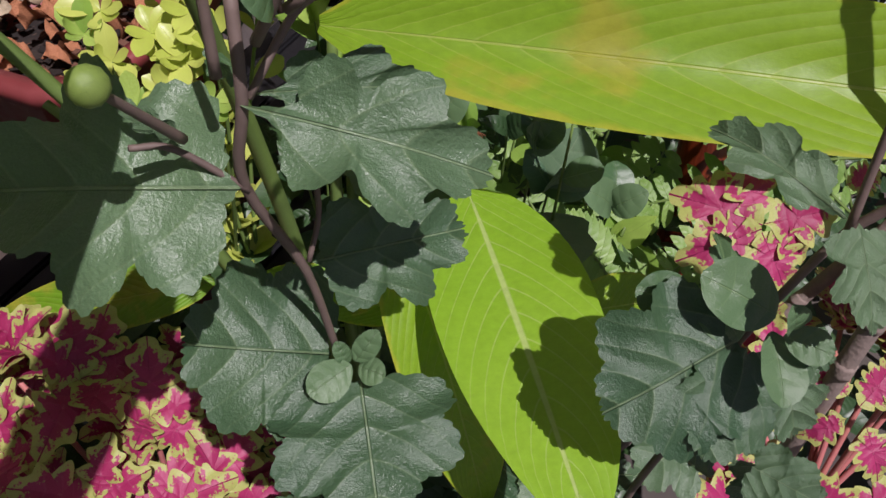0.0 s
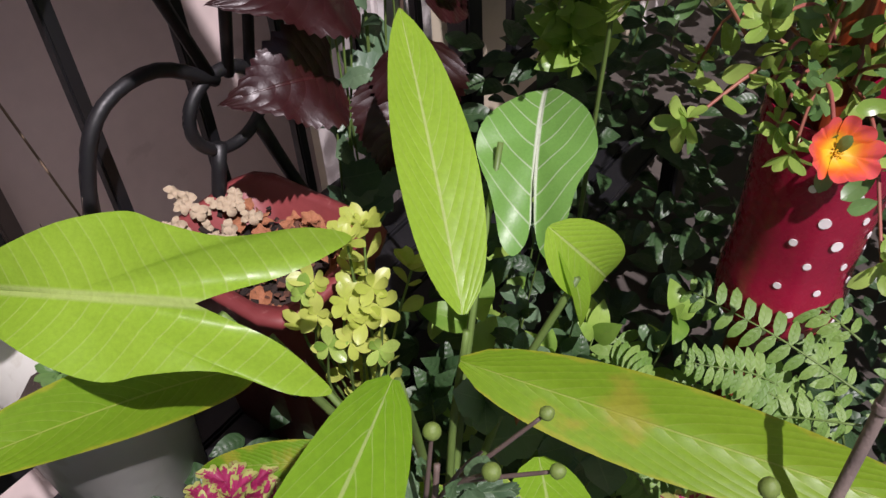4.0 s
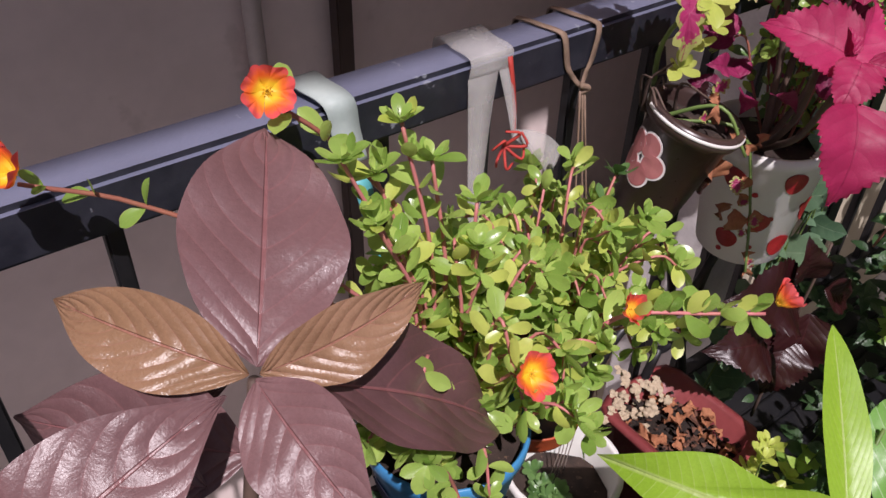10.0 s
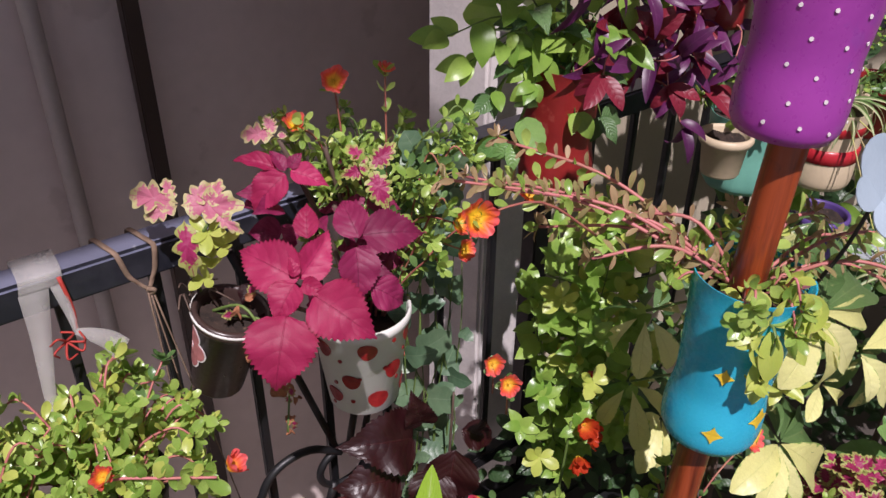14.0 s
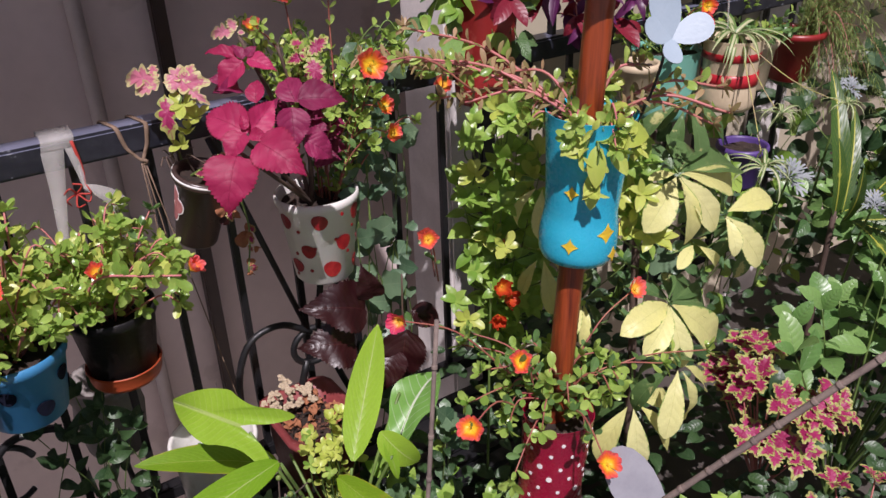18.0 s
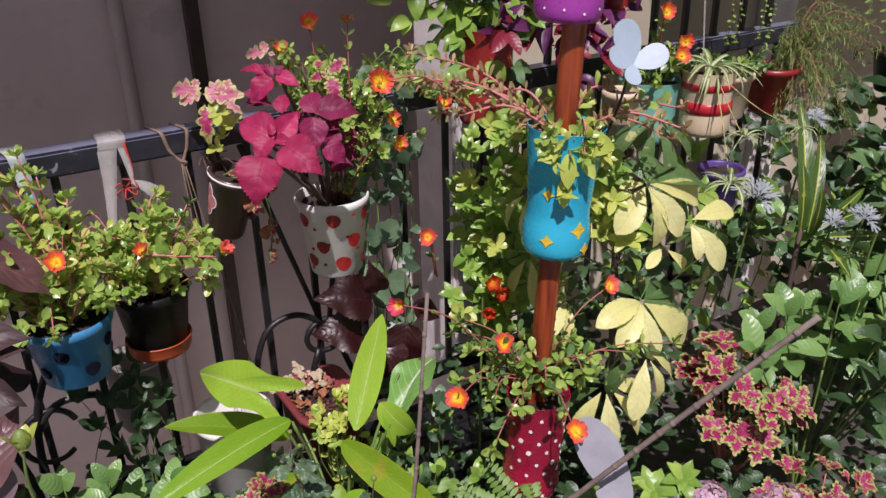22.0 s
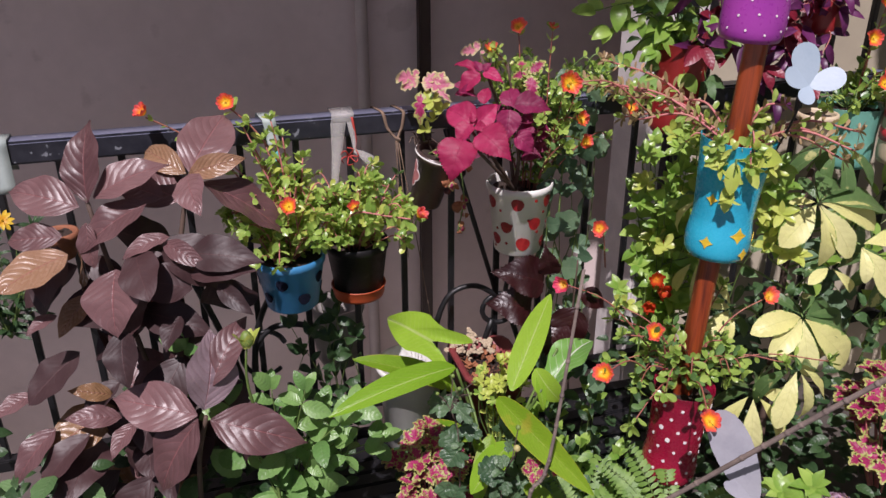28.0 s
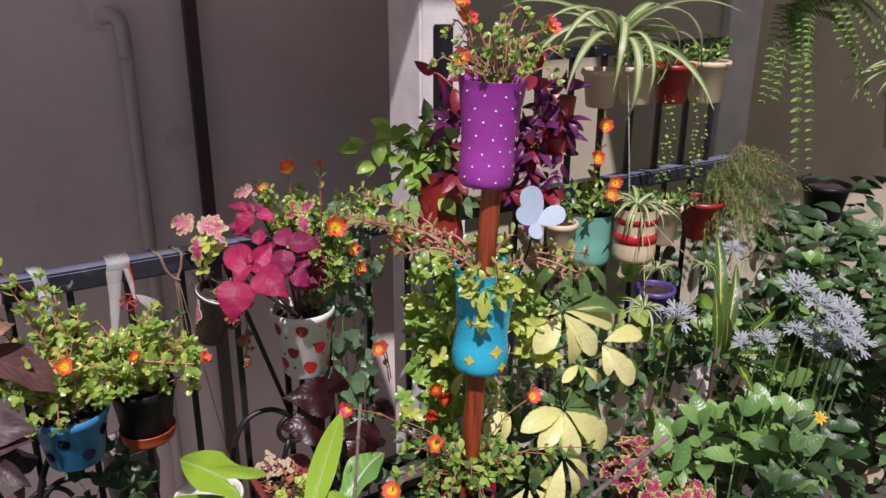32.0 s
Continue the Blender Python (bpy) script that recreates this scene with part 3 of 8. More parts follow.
def lathe(name, profile, at, material, parent, label="", sides=36, ribs=0, rib_depth=0.0, lean=None):
    """A turned shell from (radius, height) pairs, with an optional scalloped wall."""
    verts, faces = [], []
    for r, h in profile:
        for s in range(sides):
            t = 2 * math.pi * s / sides
            k = r * (1 + rib_depth * math.cos(ribs * t)) if ribs else r
            verts.append((k * math.cos(t), k * math.sin(t), h))
    for i in range(len(profile) - 1):
        for s in range(sides):
            q, p = i * sides + s, i * sides + (s + 1) % sides
            faces.append((q, p, p + sides, q + sides))
    m = Matrix.Translation(at) @ (lean or Matrix())
    return place(name, mesh_from(name, verts, faces, material), parent, m, label)


def disc_on(parent, material, name, axis_at, r0, r1, h0, h1, h, turn, size, shape="dot", lean=None, label=""):
    """A thin printed mark that follows a pot's slanting wall."""
    f = (h - h0) / (h1 - h0)
    r = r0 + (r1 - r0) * f + 0.0012
    slope = math.atan2(r1 - r0, h1 - h0)
    pts = []
    n = 24
    for i in range(n):
        t = 2 * math.pi * i / n
        k = 1.0
        if shape == "star":
            k = (abs(math.cos(t)) ** 0.72 + abs(math.sin(t)) ** 0.72) ** (-1 / 0.72)
        elif shape == "berry":
            k = 1.0 + 0.05 * math.sin(3 * t + 0.5) - 0.04 * math.sin(2 * t)
        pts.append((math.cos(t) * k * size, math.sin(t) * k * size))
    verts, faces = [], []
    for x, y in [(0, 0), *pts]:
        ang = x / max(r, 0.01)
        rr = r + y * math.sin(slope)
        verts.append((rr * math.cos(turn + ang), rr * math.sin(turn + ang), h + y * math.cos(slope)))
    inner = [(v[0] * 0.985, v[1] * 0.985, v[2]) for v in verts[1:]]
    faces += [(0, 1 + i, 1 + (i + 1) % n) for i in range(n)]
    base = len(verts)
    verts += inner
    faces += [(1 + i, base + i, base + (i + 1) % n, 1 + (i + 1) % n) for i in range(n)]
    m = Matrix.Translation(axis_at) @ (lean or Matrix())
    return place(name, mesh_from(name, verts, faces, material, smooth=False), parent, m, label)


def soil_in(parent, at, r, material=None, lean=None):
    verts, faces = [(0, 0, 0.006)], []
    rings, sides = 4, 20
    for k in range(1, rings + 1):
        for s in range(sides):
            t = 2 * math.pi * s / sides
            verts.append((r * k / rings * math.cos(t), r * k / rings * math.sin(t), rng.uniform(-0.004, 0.005)))
    faces += [(0, 1 + s, 1 + (s + 1) % sides) for s in range(sides)]
    for k in range(rings - 1):
        for s in range(sides):
            q, p = 1 + k * sides + s, 1 + k * sides + (s + 1) % sides
            faces.append((q, q + sides, p + sides, p))
    return place("soil", mesh_from("soil", verts, faces, material or M["soil"]), parent, Matrix.Translation(at) @ (lean or Matrix()))


# leaf shapes, shared by all leaves of a kind
SH = {}
for key, args in {
    "portulaca": dict(width=0.50, a=1.0, b=0.62, n=8, m=2, fold=0.20, droop=-0.2),
    "jade": dict(width=0.62, a=0.9, b=0.55, n=6, m=1, fold=0.15, droop=0.2),
}.items():
    for tone in ("portulaca", "portulaca_yellow", "portulaca_deep") if key == "portulaca" else ("jade",):
        SH[tone] = [blade("leaf", L[tone], **{**args, "droop": args["droop"] + d, "width": args["width"] + w}) for d, w in ((0, 0), (0.5, 0.06), (-0.4, -0.05))]
for tone in ("coleus_red", "coleus_plum", "coleus_maroon"):
    SH[tone] = [blade("leaf", L[tone], width=w, a=0.62, b=1.3, n=34, m=4, fold=f, droop=d, wave=0.07, teeth=0.045) for w, f, d in ((0.74, 0.36, 0.7), (0.66, 0.44, 0.5), (0.80, 0.26, 0.95))]
OAK = [(0, 0), (0.05, 0.07), (0.17, 0.12), (0.27, 0.21), (0.21, 0.29), (0.15, 0.34), (0.27, 0.40), (0.36, 0.50), (0.28, 0.57), (0.19, 0.62), (0.27, 0.69), (0.29, 0.79), (0.18, 0.83), (0.13, 0.88), (0.09, 0.97), (0, 1.0)]
FRILL = [(0, 0), (0.08, 0.03), (0.18, 0.10), (0.15, 0.16), (0.30, 0.20), (0.33, 0.28), (0.22, 0.33), (0.37, 0.39), (0.38, 0.47), (0.25, 0.51), (0.34, 0.58), (0.33, 0.66), (0.20, 0.68), (0.25, 0.77), (0.20, 0.84), (0.12, 0.84), (0.10, 0.94), (0, 1.0)]
for tone in ("coleus_edge", "coleus_pale"):
    SH[tone] = [outlined("leaf", L[tone], rim, 0.15, dr, 0.04, 4, 0.1, True) for rim, dr in ((FRILL, 0.4), (OAK, 0.7), (OAK, 0.2))]
for tone in ("chocolate", "chocolate_young", "chocolate_dark", "chocolate_sunlit"):
    SH[tone] = [blade("leaf", L[tone], width=w, a=a_, b=b_, n=24, m=3, fold=f, droop=d, wave=0.07) for w, a_, b_, f, d in ((0.54, 0.95, 1.25, 0.24, 0.45), (0.42, 0.9, 1.1, 0.32, 0.6), (0.56, 0.80, 0.86, 0.14, 0.25))]
for tone in ("lime", "lime_dull"):
    SH[tone] = [blade("leaf", L[tone], width=w, a=0.55, b=0.75, n=18, m=3, fold=f, droop=d, wave=0.02) for w, f, d in ((0.30, 0.25, 0.1), (0.24, 0.35, 0.4), (0.36, 0.2, 0.7))]
SH["arrow"] = [outlined("leaf", L["lime"], [(0, 0), (0.05, -0.10), (0.12, -0.25), (0.22, -0.40), (0.29, -0.47), (0.30, -0.33), (0.24, -0.10), (0.27, 0.10), (0.31, 0.24), (0.27, 0.42), (0.17, 0.64), (0.07, 0.84), (0.015, 0.96), (0, 1)], 0.32, 0.4, 0.03, 6, 0.06)]
SH["syngonium"] = [outlined("leaf", L["syngonium"], [(0, 0), (0.010, -0.14), (0.018, -0.30), (0.06, -0.46), (0.15, -0.55), (0.24, -0.48), (0.30, -0.26), (0.36, -0.08), (0.46, 0.10), (0.50, 0.28), (0.40, 0.56), (0.20, 0.82), (0.05, 0.96), (0, 1)], 0.26, 0.4, 0.03, 6, 0.05)]
MUM_RIM = [(0, 0), (0.05, 0.04), (0.15, 0.06), (0.32, 0.08), (0.44, 0.18), (0.44, 0.29), (0.36, 0.36), (0.33, 0.40), (0.45, 0.46), (0.53, 0.58), (0.48, 0.69), (0.37, 0.71), (0.27, 0.73), (0.29, 0.82), (0.24, 0.93), (0.12, 0.95), (0.05, 1.0), (0, 1.0)]
MUM_WIDE = [(0, 0), (0.05, 0.02), (0.19, -0.03), (0.38, 0.01), (0.52, 0.13), (0.54, 0.28), (0.48, 0.38), (0.45, 0.43), (0.53, 0.53), (0.52, 0.70), (0.41, 0.80), (0.29, 0.82), (0.25, 0.91), (0.14, 0.98), (0.05, 0.98), (0, 1.0)]
MUM_LONG = [(0, 0), (0.03, 0.07), (0.08, 0.17), (0.22, 0.19), (0.35, 0.27), (0.31, 0.38), (0.20, 0.46), (0.30, 0.52), (0.41, 0.66), (0.33, 0.74), (0.18, 0.77), (0.20, 0.88), (0.10, 0.95), (0, 1.0)]
for tone in ("mum", "mum_bright"):
    SH[tone] = [outlined("leaf", L[tone], rim, f, d, 0.045, 6, 0.09, jag=0.03) for rim, f, d in ((MUM_RIM, 0.12, 0.25), (MUM_LONG, 0.22, 0.4), (MUM_WIDE, 0.08, 0.2))]
SH["mum_small"] = [blade("leaf", L["mum_bright"], width=0.72, a=0.7, b=0.5, n=14, m=3, fold=0.3, droop=d, wave=0.03) for d in (0.2, 0.7)]
for tone in ("schefflera", "schefflera_green"):
    SH[tone] = [blade("leaflet", L[tone], width=w, a=1.15, b=0.66, n=14, m=2, fold=f, droop=d, wave=0.05) for w, f, d in ((0.33, 0.30, 0.45), (0.29, 0.42, 0.7), (0.35, 0.22, 0.35))]
SH["ivy"] = [blade("leaf", L["ivy"], width=w, a=0.45, b=0.7, n=10, m=2, fold=0.15, droop=d, lobes=0.14, lobe_n=2.0) for w, d in ((0.85, 0.3), (0.7, 0.6), (0.95, 0.1))]
SH["jade_heart"] = [blade("leaf", L["jade"], width=0.56, a=0.62, b=0.98, n=8, m=2, fold=0.2, droop=d) for d in (0.3, 0.7)]
SH["spider"] = [blade("leaf", L["spider"], width=w, a=0.3, b=0.8, n=14, m=2, fold=0.5, droop=d) for w, d in ((0.085, 1.5), (0.07, 2.1), (0.10, 0.9))]
SH["broad"] = [blade("leaf", L["broad"], width=w, a=0.78, b=1.25, n=14, m=2, fold=0.26, droop=d, wave=0.05, teeth=0.03) for w, d in ((0.50, 0.5), (0.44, 0.9), (0.56, 0.3))]
SH["rose"] = [blade("leaf", L["rose"], width=w, a=0.75, b=0.8, n=12, m=2, fold=0.2, droop=d, teeth=0.03) for w, d in ((0.56, 0.3), (0.5, 0.6))]
SH["dark_green"] = [blade("leaf", L["dark_green"], width=w, a=0.7, b=1.05, n=9, m=2, fold=0.3, droop=d, wave=0.04) for w, d in ((0.52, 0.5), (0.44, 0.9))]
SH["tradescantia"] = [blade("leaf", L["tradescantia"], width=0.3, a=0.5, b=0.9, n=8, m=1, fold=0.4, droop=d) for d in (0.4, 0.9)]
SH["crimson_leaf"] = [blade("leaf", L["crimson_leaf"], width=0.42, a=0.7, b=0.8, n=10, m=2, fold=0.25, droop=d) for d in (0.4, 0.8)]
SH["nest"] = [blade("leaf", L["nest"], width=w, a=0.7, b=0.75, n=18, m=2, fold=0.3, droop=d, wave=0.09) for w, d in ((0.15, 0.4), (0.19, 0.9))]
SH["yellow_point"] = [blade("leaf", L["portulaca_yellow"], width=w, a=0.7, b=0.82, n=10, m=2, fold=0.25, droop=d) for w, d in ((0.46, 0.3), (0.52, 0.6), (0.42, 0.0))]
SH["sedum"] = [blade("leaf", L["sedum"], width=0.34, a=0.9, b=0.6, n=6, m=1, fold=0.25, droop=d) for d in (0.0, 0.4)]
SH["pale_far"] = [blade("leaf", L["pale_far"], width=0.4, a=0.8, b=0.8, n=10, m=2, fold=0.2, droop=d) for d in (0.3, 0.7)]
SH["fern_leaflet"] = [blade("leaflet", L["fern"], width=0.42, a=0.35, b=0.45, n=4, m=1, fold=0.1, droop=0.3)]
SH["feather"] = [outlined("leaf", L["dusty"], [(0, 0), (0.025, 0.15), (0.05, 0.34), (0.16, 0.44), (0.30, 0.58), (0.27, 0.64), (0.12, 0.55), (0.09, 0.62), (0.20, 0.78), (0.25, 0.92), (0.18, 0.93), (0.09, 0.78), (0.055, 0.84), (0.06, 0.98), (0, 1.0)], 0.25, d, 0.0, 3) for d in (0.3, 0.7)]
SH["moss"] = [blade("needle", L["moss"], width=0.07, a=0.4, b=0.5, n=4, m=1, fold=0.3, droop=d) for d in (0.5, 1.2)]

SH["narrow"] = [blade("leaf", L["dark_green"], width=w, a=0.7, b=0.9, n=8, m=1, fold=0.3, droop=d) for w, d in ((0.24, 0.5), (0.2, 0.9))]
DRYLEAF = blade("leaf", M["dry_leaf"], width=0.7, a=0.7, b=0.8, n=12, m=3, fold=0.9, droop=1.2, wave=0.25)


def pick(kind):
    return rng.choice(SH[kind])


# ---- flowers ----
PETAL = {k: outlined("petal", PET[k], [(0, 0), (0.10, 0.10), (0.27, 0.36), (0.45, 0.66), (0.49, 0.86), (0.38, 1.0), (0.22, 1.03), (0.10, 0.99), (0, 0.92)], 0.16, -0.5, 0.045, 3) for k in ("orange", "coral", "magenta", "red", "bract")}
PETAL["yellow"] = blade("petal", PET["yellow"], width=0.34, a=0.6, b=0.5, n=6, m=1, fold=0.2, droop=0.3)
PETAL["pink"] = blade("petal", PET["pink"], width=0.7, a=0.8, b=0.4, n=4, m=1, fold=0.2, droop=0.2)
cv, cf = [], []
for ring in range(3):
    for s in range(8):
        t = 2 * math.pi * s / 8 + ring * 0.4
        r = 0.3 * (ring / 2.2)
        tube_into(cv, cf, [(r * math.cos(t) * 0.6, r * math.sin(t) * 0.6, 0), (r * math.cos(t), r * math.sin(t), 0.35 - 0.06 * ring)], 0.03, 0.045, 4)
CENTRE = mesh_from("stamens", cv, cf, M["stamen"])


def flower(parent, at, facing, size=0.019, kind="orange", petals=5, cup=0.35, name="flower"):
    """A flower: a tuft of stamens that carries its petals. size is the petal's length."""
    z = Vector(facing).normalized()
    turn = z.to_track_quat("Z", "Y").to_matrix().to_4x4() @ Matrix.Rotation(rng.uniform(0, 6.28), 4, "Z")
    m = Matrix.Translation(at) @ turn
    core = place(name, CENTRE, parent, m @ Matrix.Diagonal((size * 0.6, size * 0.6, size * 0.6, 1)))
    for i in range(petals):
        q = m @ Matrix.Rotation(2 * math.pi * i / petals + rng.uniform(-0.12, 0.12), 4, "Z") @ Matrix.Rotation(cup + rng.uniform(-0.2, 0.2), 4, "X")
        k = size * rng.uniform(0.92, 1.08)
        place("petal", PETAL[kind], core, q @ Matrix.Diagonal((k, k, k, 1)))
    return core


bud_bm = bmesh.new()
bmesh.ops.create_uvsphere(bud_bm, u_segments=12, v_segments=8, radius=1.0)
for v in bud_bm.verts:
    v.co.z *= 0.92 + 0.25 * max(0, v.co.z)
    v.co.x *= 1 + 0.05 * math.cos(5 * math.atan2(v.co.y, v.co.x)) * max(0, -v.co.z)
BUD = bpy.data.meshes.new("bud")
bud_bm.to_mesh(BUD)
bud_bm.free()
BUD.polygons.foreach_set("use_smooth", [True] * len(BUD.polygons))
BUD.materials.append(M["bud"])
BUD_PALE = BUD.copy()
BUD_PALE.materials.clear()
BUD_PALE.materials.append(M["bud_pale"])


# ---- plant habits ----
def rosette(parent, kind, at, way, size, n=5, spread=1.0, name="leaf"):
    """A whorl of small leaves at a shoot's tip."""
    w = Vector(way).normalized()
    turn = w.to_track_quat("Z", "Y").to_matrix()
    off = rng.uniform(0, 6.28)
    for i in range(n):
        t = off + 2.4 * i
        d = turn @ Vector((math.cos(t) * spread, math.sin(t) * spread, rng.uniform(0.25, 0.9)))
        k = size * rng.uniform(0.7, 1.1)
        add_leaf(parent, pick(kind), aim(at, d, k, w + Vector((0, 0, 0.3))), name)


def trailing(parent, points, kind, leaf_size=0.022, gap=0.016, r=0.0018, material=None, tip=True, alt=None, alt_chance=0.0, full=0.0):
    """A fleshy trailing shoot with leaves set round it and a whorl at its tip."""
    span = sum((Vector(q) - Vector(p)).length for p, q in zip(points, points[1:]))
    line = stem(parent, points, r, r * 0.7, material or M["stem_red"], "stem", 5, max(4, int(span / gap / (len(points) - 1)) + 1))
    walked, turn = 0.0, rng.uniform(0, 6.28)
    for p, q in zip(line, line[1:]):
        d = q - p
        walked += d.length
        if walked < gap * 0.9:
            continue
        walked = 0.0
        turn += 2.2
        frame_ = d.to_track_quat("Z", "Y").to_matrix()
        for k in (0, math.pi):
            if rng.random() < 0.12:
                continue
            w = frame_ @ Vector((math.cos(turn + k), math.sin(turn + k), 0.45)) + Vector((0, 0, 0.25))
            use = alt if alt and rng.random() < alt_chance else kind
            add_leaf(parent, pick(use), aim(q, w, leaf_size * rng.uniform(0.7, 1.2), d.normalized() * max(0.0, d.normalized().z) * 1.2 + Vector((rng.uniform(-.5, .2), rng.uniform(-.8, -.1), rng.uniform(.2, .8))), rng.uniform(-0.4, 0.4)))
        if rng.random() < full:
            rosette(parent, kind, q + Vector((rng.uniform(-1, 1), rng.uniform(-1, 1), 0.6)) * leaf_size * 0.35, (rng.uniform(-.5, .5), rng.uniform(-.8, .2), 0.8), leaf_size * 0.8, 4)
    if tip:
        rosette(parent, kind, line[-1], line[-1] - line[-2] + Vector((0, 0, 0.004)), leaf_size, 6)
        rosette(parent, kind, line[-1] + Vector((0, 0, 0.003)), Vector((0, -0.2, 1)), leaf_size * 0.6, 4, 0.6)
    return line


def bush(parent, at, radius, height, shoots, kind, leaf_size=0.022, gap=0.018, droop=0.3, material=None, alt=None, alt_chance=0.0, lean=(0, 0, 0), r=0.0018, full=0.0):
    """A mound of trailing shoots that rise from a pot and arch over its rim."""
    for i in range(shoots):
        t = 2 * math.pi * (i + rng.uniform(-0.3, 0.3)) / shoots * 1.618 * 2
        out = radius * math.sqrt(rng.uniform(0.05, 1.0))
        top = height * rng.uniform(0.42, 1.22) * (1.1 - 0.5 * out / radius)
        a = Vector(at) + Vector((math.cos(t), math.sin(t), 0)) * out * 0.25
        c = Vector(at) + Vector((math.cos(t) * out, math.sin(t) * out, top)) + Vector(lean) * rng.uniform(0.3, 1.0)
        b = (a + c) / 2 + Vector((rng.uniform(-.01, .01), rng.uniform(-.01, .01), top * rng.uniform(0.02, 0.18)))
        e = c + Vector((math.cos(t), math.sin(t), 0)) * radius * 0.22 + Vector((0, 0, -droop * radius * rng.uniform(0.0, 1.0)))
        trailing(parent, [a, b, c, e], kind, leaf_size, gap, r, material, True, alt, alt_chance, full)


def leafy_shoot(parent, points, kind, size, gap, material, r=0.003, up=(0, -0.2, 1), spread=1.0, pair=False, name="leaf"):
    """A woody or soft shoot with stalked leaves along it."""
    line = stem(parent, points, r, r * 0.5, material, "stem", 6, 6)
    walked, turn = gap * 0.5, rng.uniform(0, 6.28)
    for p, q in zip(line, line[1:]):
        d = q - p
        walked += d.length
        if walked < gap:
            continue
        walked = 0.0
        turn += 2.4
        frame_ = d.to_track_quat("Z", "Y").to_matrix()
        for k in ((0, math.pi) if pair else (0,)):
            w = frame_ @ Vector((math.cos(turn + k), math.sin(turn + k), 0.5 / spread))
            add_leaf(parent, pick(kind), aim(q, w + Vector((0, 0, rng.uniform(-0.5, 0.2))), size * rng.uniform(0.5, 1.2), Vector(up) + Vector((rng.uniform(-.6, .6), rng.uniform(-.5, .5), rng.uniform(-.3, .3))), rng.uniform(-0.4, 0.4)), name)
    for i in range(3):
        w = (line[-1] - line[-2]).normalized() + Vector((math.cos(2.1 * i + turn), math.sin(2.1 * i + turn), 0.2)) * 0.7
        add_leaf(parent, pick(kind), aim(line[-1], w, size * rng.uniform(0.5, 0.9), up), name)
    return line


def frond(parent, base, way, length, sag, width, pairs=16, up=(0, 0, 1), single=False):
    """A fern frond: a midrib with leaflets in two rows, as one part with its leaflets under it."""
    w = Vector(way).normalized()
    p1 = Vector(base) + w * length * 0.5 + Vector((0, 0, sag * 0.15))
    p2 = Vector(base) + w * length + Vector((0, 0, -sag))
    line = curve_points([base, p1, p2], max(4, int(length / (width * 0.47) / 2)))
    verts, faces = [], []
    o = ORIGIN[parent.name].translation
    tube_into(verts, faces, [p - o for p in line], 0.0014, 0.0006, 4)
    rib = place("frond", mesh_from("frond", verts, faces, M["stem_green"]), parent, Matrix.Translation(o))
    me = SH["fern_leaflet"][0]
    flat = {}
    for lp, c in zip(me.loops, me.uv_layers[0].data):
        flat[lp.vertex_index] = tuple(c.uv)
    lv, lf, lu = [], [], []
    for i, (p, q) in enumerate(zip(line, line[1:])):
        d = (q - p).normalized()
        side = d.cross(Vector(up)).normalized()
        f = i / len(line)
        k = width * (0.35 + 0.65 * math.sin(math.pi * min(1, f * 0.85 + 0.15)))
        for s in (-1, 1):
            m = aim(q, side * s + d * 0.25, k * rng.uniform(0.9, 1.08), Vector(up))
            if single:
                place("leaflet", me, rib, m)
                continue
            start = len(lv)
            lv.extend(m @ c.co - o for c in me.vertices)
            lu.extend(flat[j] for j in range(len(me.vertices)))
            lf.extend(tuple(start + j for j in f_.vertices) for f_ in me.polygons)
    if lv:
        place("leaflet_fringe", mesh_from("leaflet_fringe", lv, lf, L["fern"], lu), rib, Matrix.Translation(o))["kind"] = "stuff"
    return rib


def umbrella_leaf(parent, hub, facing, size, leaflets=8, kind="schefflera", sag=0.45, start=0.0, base=None):
    """A hand-shaped leaf: a stalk whose end carries a ring of hanging leaflets."""
    z = Vector((facing[0] * 0.55, facing[1] * 0.55, 0.8)).normalized()
    turn = z.to_track_quat("Z", "Y").to_matrix()
    if base is not None:
        stem(parent, [base, (Vector(base) + Vector(hub)) / 2 + Vector((0, 0, 0.02)), hub], 0.0025, 0.0018, M["stem_green"], "stalk")
    for i in range(leaflets):
        t = start + 2 * math.pi * i / leaflets
        d = turn @ Vector((math.cos(t), math.sin(t), -sag * rng.uniform(0.5, 1.5))) + Vector((0, 0, -0.2))
        k = size * (1.0 if d.z < 0 else 0.8) * rng.uniform(0.8, 1.08)
        use = kind if d.y < 0.35 or rng.random() < 0.3 else "schefflera_green"
        place("leaflet", pick(use), parent, aim(Vector(hub) + d * 0.012, d, k, z, rng.uniform(-0.3, 0.3)))


# ---- the large structure ----
def slab(name, lo, hi, material, label, category, bevel=0.004):
    ob = part(name, box(lo, hi, bevel), material, None, smooth=False)
    return tagged(ob, label, category, kind="structure")


slab("floor", (-3, -3, -0.12), (5, 0.74, 0.0), M["floor"], "dark grey tiled balcony floor under the pots", "floor")
# Unseen ground; its pale tone throws sunlight back onto the lower wall.
slab("ground", (-60, -60, -3.2), (60, 60, -3.0), M["ground"], "unseen grey ground far below, pale to bounce light upward", "ground")
slab("wall_north", (-4, 1.80, -3.0), (4.6, 2.05, 4.5), M["wall"], "taupe painted house wall behind the railing", "wall")
slab("wall_corner", (1.175, 1.02, -3.0), (4.6, 1.30, 4.5), M["beige_wall"], "beige rendered wall beside the corner pillar", "wall")
slab("wall_east", (4.3, -3.0, -3.0), (4.6, 1.02, 4.5), M["beige_wall"], "beige wall closing the far end of the balcony", "wall")
# Unseen slab, added to keep sun off the wall; notched to light the pillar.
bm = box((-4, -0.35, 3.6), (4.6, 0.75, 3.8), 0.004)
